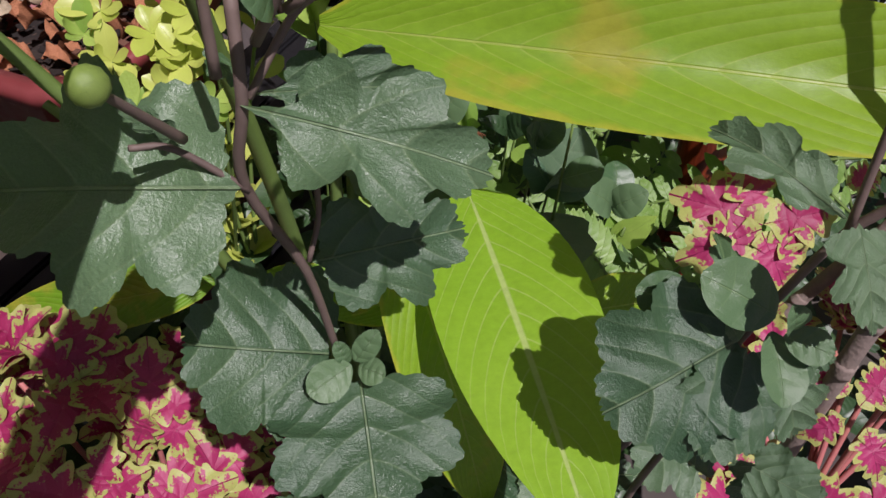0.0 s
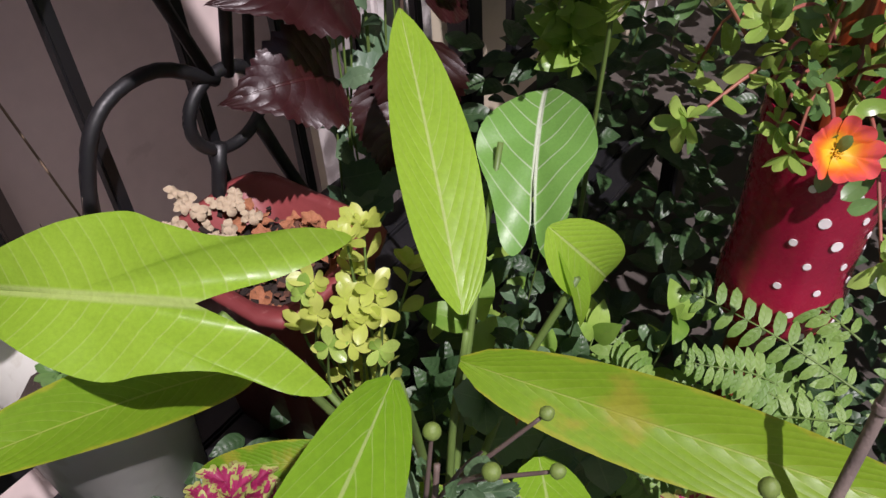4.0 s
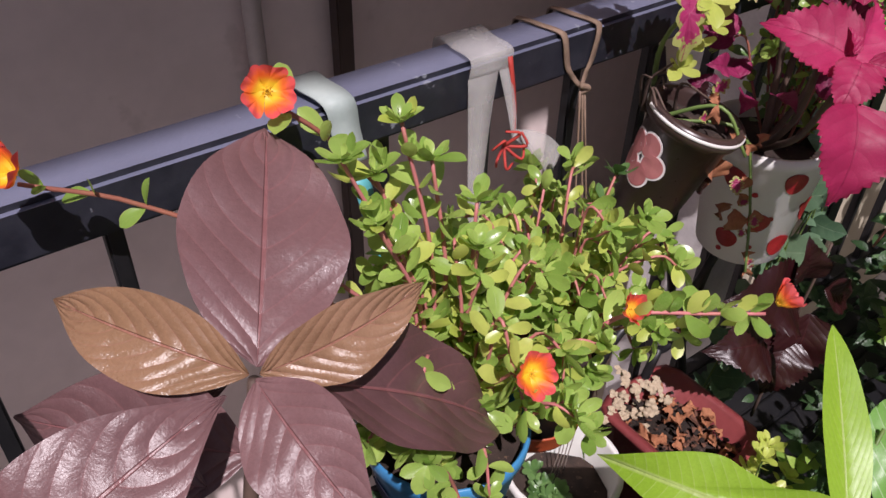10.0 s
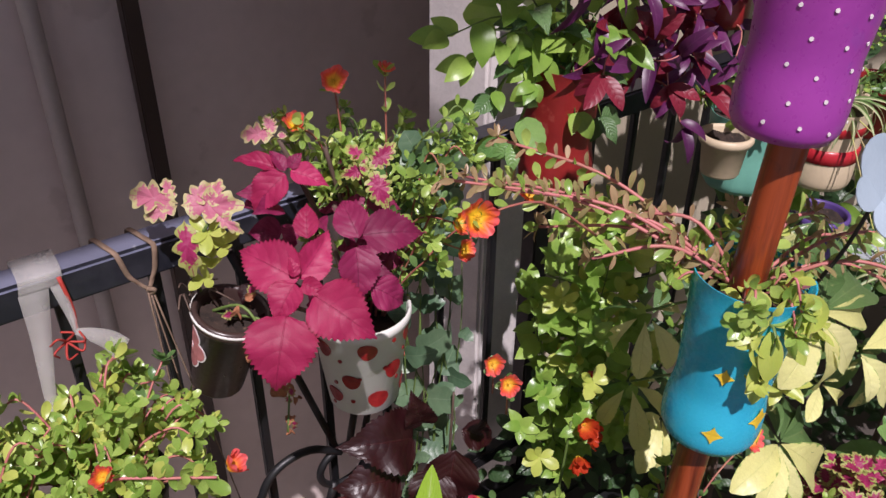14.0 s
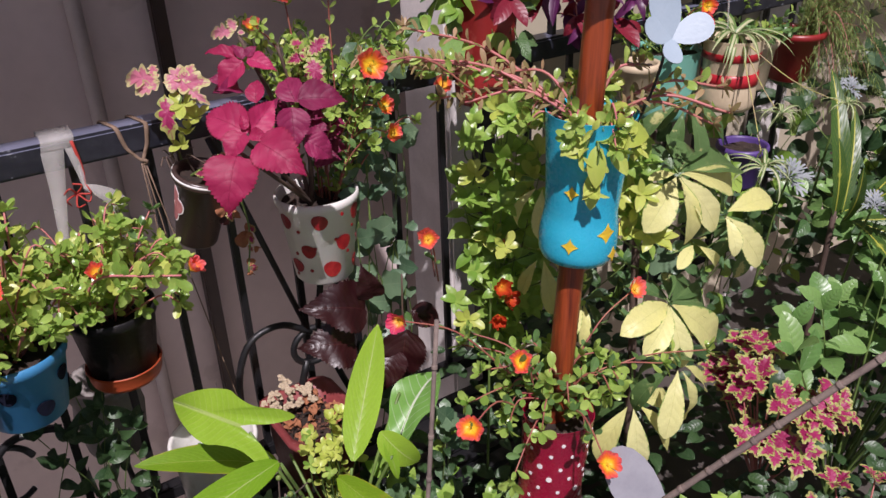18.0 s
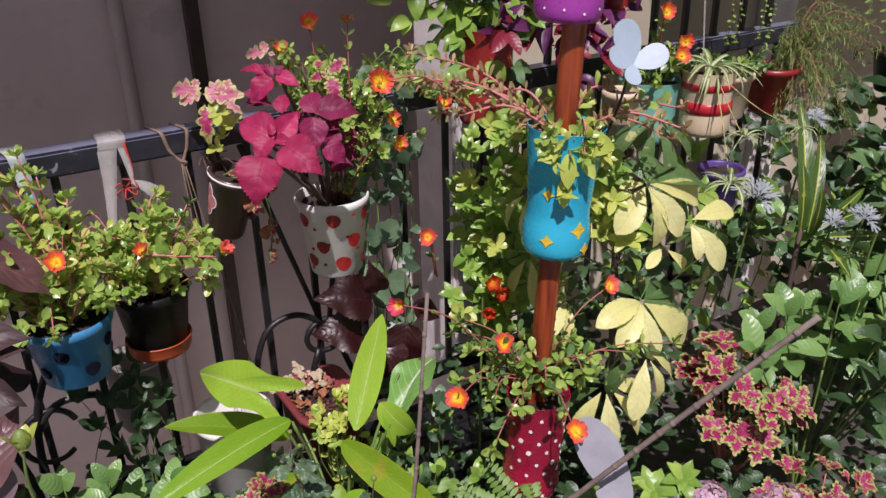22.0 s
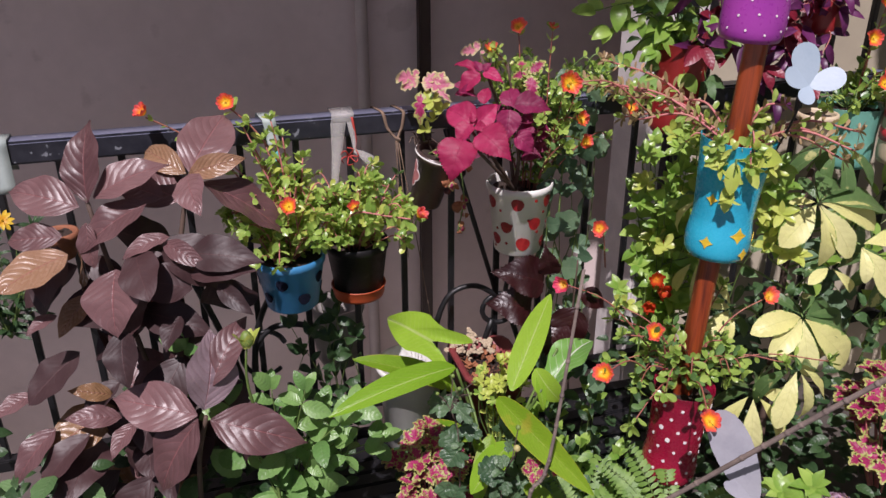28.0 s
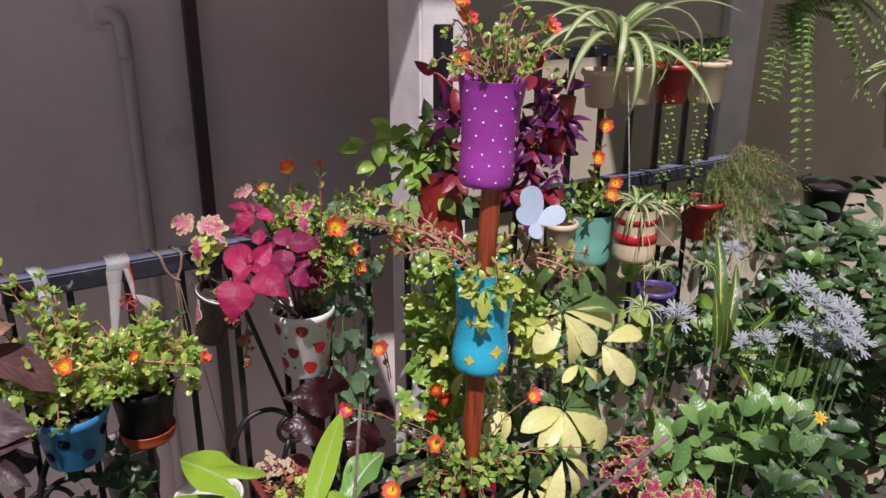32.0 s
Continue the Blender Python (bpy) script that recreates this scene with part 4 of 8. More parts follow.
for lo, hi in (((-4, -0.88, 3.6), (0.1, -0.35, 3.8)), ((1.05, -0.78, 3.6), (4.6, -0.35, 3.8))):
    other = box(lo, hi, 0.004)
    me_ = bpy.data.meshes.new("ceiling")
    other.to_mesh(me_)
    other.free()
    bm.from_mesh(me_)
    bpy.data.meshes.remove(me_)
tagged(part("ceiling", bm, M["blocker"], None, smooth=False), "pale overhead slab, unseen, added to shade the wall, stepped at its front", "ceiling", kind="structure")
slab("pillar", (1.015, 0.90, -0.5), (1.175, 1.10, 4.4), M["pillar"], "rough white rendered corner pillar", "pillar", 0.008)
slab("stucco_strip", (2.38, 0.985, -0.5), (2.56, 1.02, 2.75), M["pillar"], "rough white stucco strip on the wall", "wall trim", 0.004)
shelf = thing("iron_shelf", (0.4, 0.55, 0.0), "low black iron slatted shelf behind the plants", "shelf")
for k in range(6):
    part("slat", box((-0.5, 0.40 + 0.045 * k, 0.185), (1.2, 0.441 + 0.045 * k, 0.2), 0.003), M["iron_dull"], shelf, smooth=False)
for x in (-0.48, 0.35, 1.17):
    for y in (0.41, 0.63):
        part("leg", box((x - 0.012, y - 0.012, 0.0), (x + 0.012, y + 0.012, 0.185), 0.003), M["iron_dull"], shelf, smooth=False)

# downpipes on the house wall
for name, x, y, r, mt, lab in (("brown_downpipe", 0.604, 1.755, 0.021, "brown_pipe", "dark brown square downpipe fixed to the house wall"),
                               ("grey_downpipe", 0.385, 1.765, 0.022, "grey_pipe", "grey plastic downpipe painted like the wall")):
    t = thing(name, (x, y, 0), lab, "pipe")
    top = 1.47 if name == "grey_downpipe" else 2.75
    if name == "grey_downpipe":
        stem(t, [(x, y, -1.0), (x, y, 0.5), (x, y, top - 0.12)], r, r, M[mt], "pipe", 14)
        stem(t, [(x, y, top - 0.13), (x - 0.004, y, top - 0.02), (x - 0.03, y + 0.005, top + 0.012), (x - 0.06, y + 0.035, top)], r * 1.08, r * 1.08, M[mt], "elbow", 14)
    else:
        part("pipe", box((x - r, y - r, -1.0), (x + r, y + r, top), 0.004), M[mt], t, smooth=False)

# railing
rail = thing("railing", (0, 0.66, 0), "black painted steel balcony railing with worn top bar", "railing", kind="structure")
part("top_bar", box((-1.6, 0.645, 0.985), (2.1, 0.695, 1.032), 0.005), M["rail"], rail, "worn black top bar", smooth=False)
part("bottom_bar", box((-1.6, 0.655, 0.26), (2.1, 0.685, 0.29), 0.003), M["iron_dull"], rail, smooth=False)
for i in range(31):
    x = -1.52 + i * 0.118
    part("baluster", box((x - 0.007, 0.663, 0.28), (x + 0.007, 0.677, 0.99), 0.002), M["iron_dull"], rail, smooth=False)
part("post", box((0.93, 0.65, 0.0), (0.97, 0.69, 1.5), 0.004), M["iron_dull"], rail, smooth=False)

# taller grille beside the pillar
grille = thing("grille", (1.9, 0.66, 1.0), "tall black steel grille above the railing", "grille", kind="structure")
part("upper_bar", box((0.97, 0.655, 1.395), (2.0, 0.685, 1.425), 0.003), M["iron"], grille, smooth=False)
for i in range(9):
    x = 1.02 + i * 0.118
    part("baluster", box((x - 0.008, 0.662, 1.03), (x + 0.008, 0.678, 1.40), 0.002), M["iron_dull"], grille, smooth=False)


# wrought iron pot holders behind the hanging pots
def bent_bar(parent, points, name="bar", r=0.0075):
    stem(parent, points, r, r * 0.9, M["iron_dull"], name, 8, 4)


def loop_points(at, rx, rz, turns=1.0, start=0.0):
    return [(at[0] + rx * math.cos(start + 2 * math.pi * turns * k / 14), at[1], at[2] + rz * math.sin(start + 2 * math.pi * turns * k / 14)) for k in range(15)]


stand = thing("plant_stand", (0.49, 0.62, 0.26), "black wrought iron stand with an arch under the berry pot", "plant stand", "wrought iron plant stands")
bent_bar(stand, [(0.312, 0.62, 0.27), (0.312, 0.62, 0.458), (0.328, 0.62, 0.541), (0.362, 0.62, 0.585), (0.419, 0.62, 0.59), (0.476, 0.62, 0.552)], "arch")
bent_bar(stand, loop_points((0.481, 0.622, 0.518), 0.046, 0.040), "ring", 0.007)
for top, foot in (((0.345, 0.64, 0.985), (0.47, 0.62, 0.56)), ((0.50, 0.59, 0.70), (0.491, 0.62, 0.55)), ((0.645, 0.64, 0.985), (0.516, 0.62, 0.54))):
    bent_bar(stand, [top, foot], "bar", 0.0065)
for x in (0.46, 0.51):
    bent_bar(stand, [(x, 0.62, 0.49), (x + (x - 0.485) * 1.5, 0.62, 0.38), (x + (x - 0.485) * 3.5, 0.62, 0.27)], "leg")
stand = thing("plant_stand", (-0.10, 0.62, 0.26), "black wrought iron stand with curled arms under the blue pot", "plant stand", "wrought iron plant stands")
bent_bar(stand, [(-0.231, 0.60, 0.70), (-0.19, 0.62, 0.56), (-0.15, 0.62, 0.40), (-0.14, 0.62, 0.27)])
bent_bar(stand, [(-0.07, 0.58, 0.66), (-0.09, 0.61, 0.618), (-0.118, 0.62, 0.527), (-0.125, 0.62, 0.40), (-0.11, 0.62, 0.27)])
bent_bar(stand, [(0.00, 0.60, 0.56), (-0.028, 0.61, 0.563), (-0.08, 0.62, 0.555), (-0.118, 0.62, 0.51), (-0.13, 0.62, 0.42)], "curl")
bent_bar(stand, loop_points((-0.10, 0.622, 0.49), 0.052, 0.058, 0.8, 0.4), "curl", 0.006)
stone = thing("stone_planter", (0.09, 0.66, 0.45), "weathered pale grey stone planter outside the railing", "planter")
lathe("body", [(0.001, 0), (0.05, 0), (0.06, 0.02), (0.068, 0.09), (0.062, 0.13), (0.07, 0.15), (0.07, 0.17), (0.058, 0.168), (0.05, 0.10), (0.001, 0.09)], (0.10, 0.80, 0.33), M["clay_face"], stone, sides=28, ribs=7, rib_depth=0.03)
bent_bar(stone, [(0.10, 0.80, 0.335), (0.10, 0.74, 0.30), (0.10, 0.68, 0.28)], "bracket", 0.006)


# ---- pots ----
def flared_pot(name, at, r_top, r_bot, h, material, label, group="", lip=0.006, wall=0.0035, lean=None, fill=0.86, soil=True):
    """A tapered pot with a rolled lip; at is the middle of its base."""
    t = thing(name, at, label, "flower pot", group)
    f = lambda z: r_bot + (r_top - r_bot) * z / h
    prof = [(0.001, 0), (r_bot * 0.93, 0), (r_bot, 0.004), (f(h - 0.018), h - 0.018), (r_top + lip * 0.5, h - 0.015), (r_top + lip, h - 0.008),
            (r_top + lip * 0.7, h), (r_top - wall * 0.3, h + 0.001), (r_top - wall, h - 0.004), (f(h * 0.5) - wall, h * 0.5), (r_bot - wall, 0.008), (0.001, 0.008)]
    lathe("body", prof, at, material, t, lean=lean)
    if soil:
        m = Matrix.Translation(at) @ (lean or Matrix()) @ Matrix.Translation((0, 0, h * fill))
        soil_in(t, m.translation, f(h * fill) - wall, lean=lean)
    return t


def bottle_wall(r, h, waist, flare, z):
    """The outer radius of a cut bottle at the height z: rounded foot, waist, open rim."""
    line = [(0.0, 0.86), (0.012, 0.97), (0.026, 1.0), (0.040, 0.995), (0.054, 1 - waist * 0.35), (0.068, 1 - waist * 0.8), (0.080, 1 - waist)]
    line += [(0.080 + (h - 0.080) * f, 1 - waist + (waist + flare) * f ** 1.3) for f in (0.2, 0.4, 0.6, 0.8, 1.0)]
    for (z0, k0), (z1, k1) in zip(line, line[1:]):
        if z <= z1:
            return r * (k0 + (k1 - k0) * (z - z0) / (z1 - z0))
    return r * line[-1][1]


def bottle_pot(name, at, r, h, material, label, group="painted bottle pots", waist=0.10, flutes=0, lean=None, flare=0.06):
    """A cut drinks bottle hung base down."""
    t = thing(name, at, label, "flower pot", group)
    prof = [(0.001, 0.004), (r * 0.55, 0.0)]
    prof += [(bottle_wall(r, h, waist, flare, z), z) for z in (0.003, 0.012, 0.02, 0.03, 0.044, 0.055, 0.066, 0.08)]
    prof += [(bottle_wall(r, h, waist, flare, z), z) for z in (0.08 + (h - 0.08) * k / 7 for k in range(1, 8))]
    rim = prof[-1][0]
    prof += [(rim + 0.0004, h + 0.001), (rim - 0.0016, h)]
    prof += [(bottle_wall(r, h, waist, flare, h * f) - 0.003, h * f) for f in (0.8, 0.6, 0.4)]
    prof += [(r * 0.84, 0.06), (0.001, 0.03)]
    lathe("body", prof, at, material, t, sides=40, ribs=flutes, rib_depth=0.012 if flutes else 0, lean=lean)
    m = Matrix.Translation(at) @ (lean or Matrix()) @ Matrix.Translation((0, 0, h * 0.9))
    soil_in(t, m.translation, rim * 0.93, lean=lean)
    return t


POLE_A, POLE_B = Vector((0.665, 0.147, 0.0)), Vector((0.735, 0.098, 1.60))
TILT = (POLE_B - POLE_A).to_track_quat("Z", "Y").to_matrix().to_4x4()


def on_pole(z):
    return POLE_A + (POLE_B - POLE_A) * (z / POLE_B.z)


pole = thing("wooden_pole", POLE_A, "upright red-brown varnished wooden pole carrying bottle pots", "pole")
stem(pole, [on_pole(z) for z in (0.0, 0.4, 0.8, 1.2, 1.45)], 0.021, 0.019, M["pole"], "shaft", 14, 8)

white = flared_pot("strawberry_pot", (0.502, 0.575, 0.701), 0.074, 0.054, 0.168, M["white_pot"], "white plastic pot printed with red berries, hung on the railing", lip=0.0025)
for h, a, s in ((0.135, -2.0, 0.017), (0.135, -0.85, 0.018), (0.13, 0.3, 0.017), (0.13, -3.0, 0.017), (0.085, -1.35, 0.018), (0.075, -2.4, 0.016), (0.08, -0.3, 0.016), (0.035, -1.75, 0.019), (0.03, -0.7, 0.016), (0.04, -2.9, 0.016)):
    disc_on(white, M["dot_red"], "printed_berry", (0.502, 0.575, 0.701), 0.054, 0.074, 0, 0.168, h, a, s * 0.86, "berry")
for i in range(18):
    disc_on(white, M["dot_red"], "printed_speck", (0.502, 0.575, 0.701), 0.054, 0.074, 0, 0.168, 0.02 + 0.128 * ((i * 0.37) % 1), -3.0 + i * 0.2, 0.0035)

blue = flared_pot("blue_spotted_pot", (-0.035, 0.500, 0.677), 0.073, 0.054, 0.116, M["blue_pot"], "blue plastic pot with black spots, hung on the railing", lip=0.0015)
for h, a, s in ((0.070, -1.95, 0.0125), (0.034, -1.25, 0.0135), (0.036, -2.55, 0.0115), (0.072, -0.65, 0.0125), (0.062, -3.2, 0.0125), (0.035, -0.1, 0.012)):
    disc_on(blue, M["dot_black"], "printed_spot", (-0.035, 0.500, 0.677), 0.0545, 0.0735, 0, 0.116, h * 1.05, a, s, "berry")
black = flared_pot("black_pot", (0.115, 0.545, 0.668), 0.068, 0.052, 0.118, M["black_pot"], "black plastic pot standing in an orange saucer", lip=0.0015)
lathe("saucer", [(0.001, 0), (0.054, 0), (0.0565, 0.006), (0.0585, 0.024), (0.0605, 0.026), (0.060, 0.029), (0.0575, 0.027), (0.055, 0.008), (0.001, 0.007)], (0.115, 0.545, 0.655), M["saucer"], black, "orange plastic saucer")

CUP_LEAN = Matrix.Rotation(0.22, 4, "X") @ Matrix.Rotation(0.20, 4, "Y")
cup = flared_pot("printed_cup_pot", (0.277, 0.575, 0.842), 0.045, 0.034, 0.128, M["cup"], "dark brown plastic cup with a pink flower print", lean=CUP_LEAN)
lathe("rim_band", [(0.0455, 0), (0.0512, 0.002), (0.0514, 0.005), (0.0455, 0.006)], CUP_LEAN.to_3x3() @ Vector((0, 0, 0.120)) + Vector((0.277, 0.575, 0.842)), M["white_pot"], cup, "white rim band", lean=CUP_LEAN)
for i in range(5):
    a = 2 * math.pi * i / 5
    disc_on(cup, M["dot_white"], "petal_outline", (0.277, 0.575, 0.842), 0.0336, 0.0446, 0, 0.128, 0.072 + 0.018 * math.sin(a), -3.4 + 0.40 * math.cos(a), 0.0145, lean=CUP_LEAN)
    disc_on(cup, M["print_pink"], "printed_petal", (0.277, 0.575, 0.842), 0.034, 0.045, 0, 0.128, 0.072 + 0.018 * math.sin(a), -3.4 + 0.40 * math.cos(a), 0.0125, lean=CUP_LEAN)

TEAL_AT = on_pole(0.866) + Vector((0.000, -0.006, 0))
TEAL = (0.058, 0.222, 0.09, 0.10)
teal = bottle_pot("turquoise_bottle_pot", TEAL_AT, TEAL[0], TEAL[1], M["teal"], "turquoise painted bottle pot with yellow stars on the pole", waist=TEAL[2], flare=TEAL[3], lean=TILT)
for h, a, k in ((0.058, -2.55, 0.0165), (0.040, -1.57, 0.0135), (0.021, -2.24, 0.0125), (0.040, -3.50, 0.0125), (0.100, -1.0, 0.012), (0.045, -0.7, 0.012), (0.120, -3.6, 0.011)):
    rr = bottle_wall(*TEAL, h) + 0.0005
    disc_on(teal, M["star"], "painted_star", TEAL_AT, rr, rr, 0, 0.2, h, a, k, "star", lean=TILT)
PURPLE_AT = on_pole(1.250) + Vector((-0.012, 0.006, 0))
PURPLE = (0.053, 0.200, 0.05, 0.20)
purple = bottle_pot("purple_bottle_pot", PURPLE_AT, PURPLE[0], PURPLE[1], M["purple"], "purple painted bottle pot with white dots at the pole's top", waist=PURPLE[2], flare=PURPLE[3], lean=TILT)
for row in range(7):
    for col in range(9):
        h = 0.022 + 0.026 * row + rng.uniform(-0.004, 0.004)
        rr = bottle_wall(*PURPLE, h)
        disc_on(purple, M["dot_white"], "painted_dot", PURPLE_AT, rr, rr, 0, 0.2, h, -3.9 + 0.58 * col + (0.29 if row % 2 else 0) + rng.uniform(-0.06, 0.06), 0.0019, lean=TILT)
CRIM_AT = on_pole(0.352) + Vector((-0.005, -0.01, 0))
CRIM = (0.057, 0.225, 0.07, 0.05)
crimson = bottle_pot("crimson_bottle_pot", CRIM_AT, CRIM[0], CRIM[1], M["crimson"], "crimson painted bottle pot with white dots low on the pole", waist=CRIM[2], flare=CRIM[3], flutes=10, lean=TILT)
for row in range(8):
    for col in range(8):
        h = 0.018 + 0.026 * row + rng.uniform(-0.003, 0.003)
        rr = bottle_wall(*CRIM, h) * 1.006
        disc_on(crimson, M["dot_white"], "painted_dot", CRIM_AT, rr, rr, 0, 0.2, h, -4.0 + 0.62 * col + (0.31 if row % 2 else 0), 0.0034 if (row + col) % 5 else 0.0050, lean=TILT)

# pots along the grille, lower row hung on the top bar
green = bottle_pot("green_bottle_pot", (1.315, 0.500, 0.855), 0.070, 0.148, M["greenpot"], "sea green painted bottle pot with ribbed foot", waist=0.03, flutes=9)
stripe = bottle_pot("striped_bottle_pot", (1.385, 0.385, 0.885), 0.058, 0.150, M["beige_pot"], "beige bottle pot with two red painted bands", waist=0.05)
for h0, h1 in ((0.055, 0.083), (0.108, 0.134)):
    lathe("painted_band", [(0.054, h0), (0.0588, h0 + 0.002), (0.0588, h1 - 0.002), (0.054, h1)], (1.385, 0.385, 0.885), M["stripe"], stripe, "red painted band")
flared_pot("beige_pot", (1.575, 0.470, 0.875), 0.052, 0.040, 0.112, M["beige_pot"], "beige plastic pot hung on the railing", "small pots on the grille")
flared_pot("red_pot", (1.735, 0.470, 0.865), 0.066, 0.046, 0.118, M["redpot"], "red painted pot hung on the railing", "small pots on the grille")
flared_pot("violet_pot", (1.52, 0.42, 0.66), 0.055, 0.042, 0.10, M["violet_pot"], "violet plastic pot below the railing", "small pots on the grille")
flared_pot("beige_pot", (1.197, 0.47, 0.924), 0.042, 0.034, 0.075, M["beige_pot"], "small beige pot behind the butterfly", "small pots on the grille")
# upper row
flared_pot("beige_pot", (1.385, 0.56, 1.275), 0.050, 0.038, 0.100, M["beige_pot"], "beige plastic pot hung high on the grille", "small pots on the grille")
flared_pot("beige_pot", (1.515, 0.56, 1.272), 0.054, 0.040, 0.105, M["beige_pot"], "beige plastic pot hung high on the grille", "small pots on the grille")
flared_pot("red_pot", (1.655, 0.56, 1.265), 0.058, 0.044, 0.110, M["redpot"], "red plastic pot hung high on the grille", "small pots on the grille")
flared_pot("beige_pot", (1.80, 0.56, 1.255), 0.062, 0.048, 0.120, M["beige_pot"], "beige plastic pot hung high on the grille", "small pots on the grille")
bottle_pot("red_bottle_pot", (0.885, 0.575, 0.955), 0.060, 0.205, M["redpot"], "tall red painted bottle pot by the pillar", flutes=8)
bottle_pot("red_bottle_pot", (1.225, 0.545, 1.165), 0.046, 0.150, M["redpot"], "narrow red painted bottle pot on the grille", flutes=8)
flared_pot("black_pot", (2.33, 0.46, 0.83), 0.075, 0.055, 0.12, M["black_pot"], "grey-black plastic pot near the far wall")

# pots below
flared_pot("white_round_pot", (0.236, 0.580, 0.20), 0.078, 0.062, 0.232, M["white_pot"], "white round plastic pot on the ledge with seedlings", fill=0.72)
planter = thing("brick_red_planter", (0.42, 0.53, 0.2), "brick-red plastic trough full of dry soil and wood chips", "planter")


def trough(parent, lo, hi, h0, h1, flare, wall, material):
    """An open flared box with thick walls and a rounded rim."""
    bm = bmesh.new()
    rings = []
    for z, grow in ((h0, 0), (h1 - 0.012, flare), (h1 - 0.010, flare + 0.008), (h1, flare + 0.009), (h1 + 0.002, flare + 0.003), (h1, flare - wall), (h0 + 0.01, -wall)):
        ring = []
        for sx, sy in ((0, 0), (1, 0), (1, 1), (0, 1)):
            cx, cy = (hi[0] if sx else lo[0]) + (grow if sx else -grow), (hi[1] if sy else lo[1]) + (grow if sy else -grow)
            c = 0.03
            ex, ey = (-c if sx else c), (-c if sy else c)
            order = [(cx, cy + ey), (cx + ex * 0.3, cy + ey * 0.3), (cx + ex, cy)]
            ring += order if sx == sy else order[::-1]
        rings.append([bm.verts.new((x, y, z)) for x, y in ring])
    n = len(rings[0])
    for a, b in zip(rings, rings[1:]):
        for i in range(n):
            bm.faces.new((a[i], a[(i + 1) % n], b[(i + 1) % n], b[i]))
    bm.faces.new(rings[0][::-1])
    bm.faces.new(rings[-1])
    return part("body", bm, material, parent)


trough(planter, (0.362, 0.455), (0.476, 0.605), 0.20, 0.438, 0.014, 0.006, M["brick"])
part("soil", box((0.357, 0.45, 0.30), (0.481, 0.61, 0.402), 0.012), M["soil"], planter)
chip_bm = bmesh.new()
bmesh.ops.create_cube(chip_bm, size=1.0)
for v in chip_bm.verts:
    v.co = Vector((v.co.x * (1.2 if v.co.y > 0 else 0.8), v.co.y * 1.5, v.co.z * 0.28 + 0.12 * v.co.x * v.co.y))
CHIP = bpy.data.meshes.new("wood_chip")
chip_bm.to_mesh(CHIP)
chip_bm.free()
CHIP.materials.append(M["chip"])
CRUMB = CHIP.copy()
CRUMB.materials.clear()
CRUMB.materials.append(M["soil"])
for i in range(240):
    p = Vector((rng.uniform(0.362, 0.476), rng.uniform(0.456, 0.606), 0.404 + rng.uniform(0, 0.012)))
    s = rng.uniform(0.0025, 0.007)
    place("wood_chip" if i % 2 == 0 else "crumb", CHIP if i % 2 == 0 else CRUMB, planter, Matrix.Translation(p) @ Euler((rng.uniform(-.6, .6), rng.uniform(-.6, .6), rng.uniform(0, 6))).to_matrix().to_4x4() @ Matrix.Diagonal((s, s, s, 1)))
place("wood_chip", CHIP, planter, Matrix.Translation((0.463, 0.529, 0.414)) @ Euler((0.5, 0.1, 0.4)).to_matrix().to_4x4() @ Matrix.Diagonal((0.017, 0.017, 0.014, 1)), "orange-brown wood chip")
DRYP = [blade("dried_petal", M["dry"], width=0.8, a=0.6, b=0.4, n=5, m=1, fold=0.5, droop=1.2)]
# dried flower heads heaped over the back and one end of the trough
for i in range(40):
    c = Vector(((0.372, 0.612, 0.432), (0.412, 0.622, 0.440), (0.395, 0.575, 0.424), (0.352, 0.606, 0.424), (0.436, 0.596, 0.430))[i % 5]) + Vector((rng.gauss(0, 0.012), rng.gauss(0, 0.012), rng.uniform(-0.004, 0.016)))
    face_ = Vector((rng.uniform(-.8, .4), rng.uniform(-1, .1), rng.uniform(.3, 1))).normalized()
    turn_ = face_.to_track_quat("Z", "Y").to_matrix()
    for q in range(4):
        a = math.pi / 2 * q + rng.uniform(-0.25, 0.25)
        place("dried_petal", DRYP[0], planter, aim(c, turn_ @ Vector((math.cos(a), math.sin(a), rng.uniform(0.1, 0.6))), rng.uniform(0.008, 0.0125), face_))
for i in range(16):
    p = Vector((rng.uniform(0.355, 0.45), rng.uniform(0.59, 0.63), 0.418 + rng.uniform(0, 0.012)))
    k = rng.uniform(0.006, 0.011)
    place("clod", CRUMB, planter, Matrix.Translation(p) @ Euler((rng.uniform(-1, 1), rng.uniform(-1, 1), rng.uniform(0, 6))).to_matrix().to_4x4() @ Matrix.Diagonal((k, k, k * 1.8, 1)))

for i in range(34):
    p = Vector((rng.uniform(0.365, 0.475), rng.uniform(0.46, 0.60), 0.406 + rng.uniform(0, 0.018)))
    place("dried_leaf", DRYLEAF, planter, aim(p, (rng.uniform(-1, 1), rng.uniform(-1, 1), rng.uniform(-.2, .5)), rng.uniform(0.016, 0.032), (rng.uniform(-.6, .6), rng.uniform(-.6, .6), 1)))
seedlings = thing("seedling", (0.235, 0.58, 0.367), "small green seedlings in the white pot", "plant")
for i in range(7):
    p = Vector((0.226 + rng.uniform(-0.03, 0.03), 0.60 + rng.uniform(-0.035, 0.035), 0.372))
    rosette(seedlings, "portulaca_deep", p, (rng.uniform(-.3, .3), -0.3, 1), 0.021, 8)
for i in range(4):
    p = Vector((0.235 + 0.01 * i, 0.60, 0.368))
    stem(seedlings, [p, p + Vector((0.01, 0.0, 0.08)), p + Vector((0.03 * (i - 1.5), 0.01, 0.16))], 0.0009, 0.0004, M["twig"], "stalk", 4)

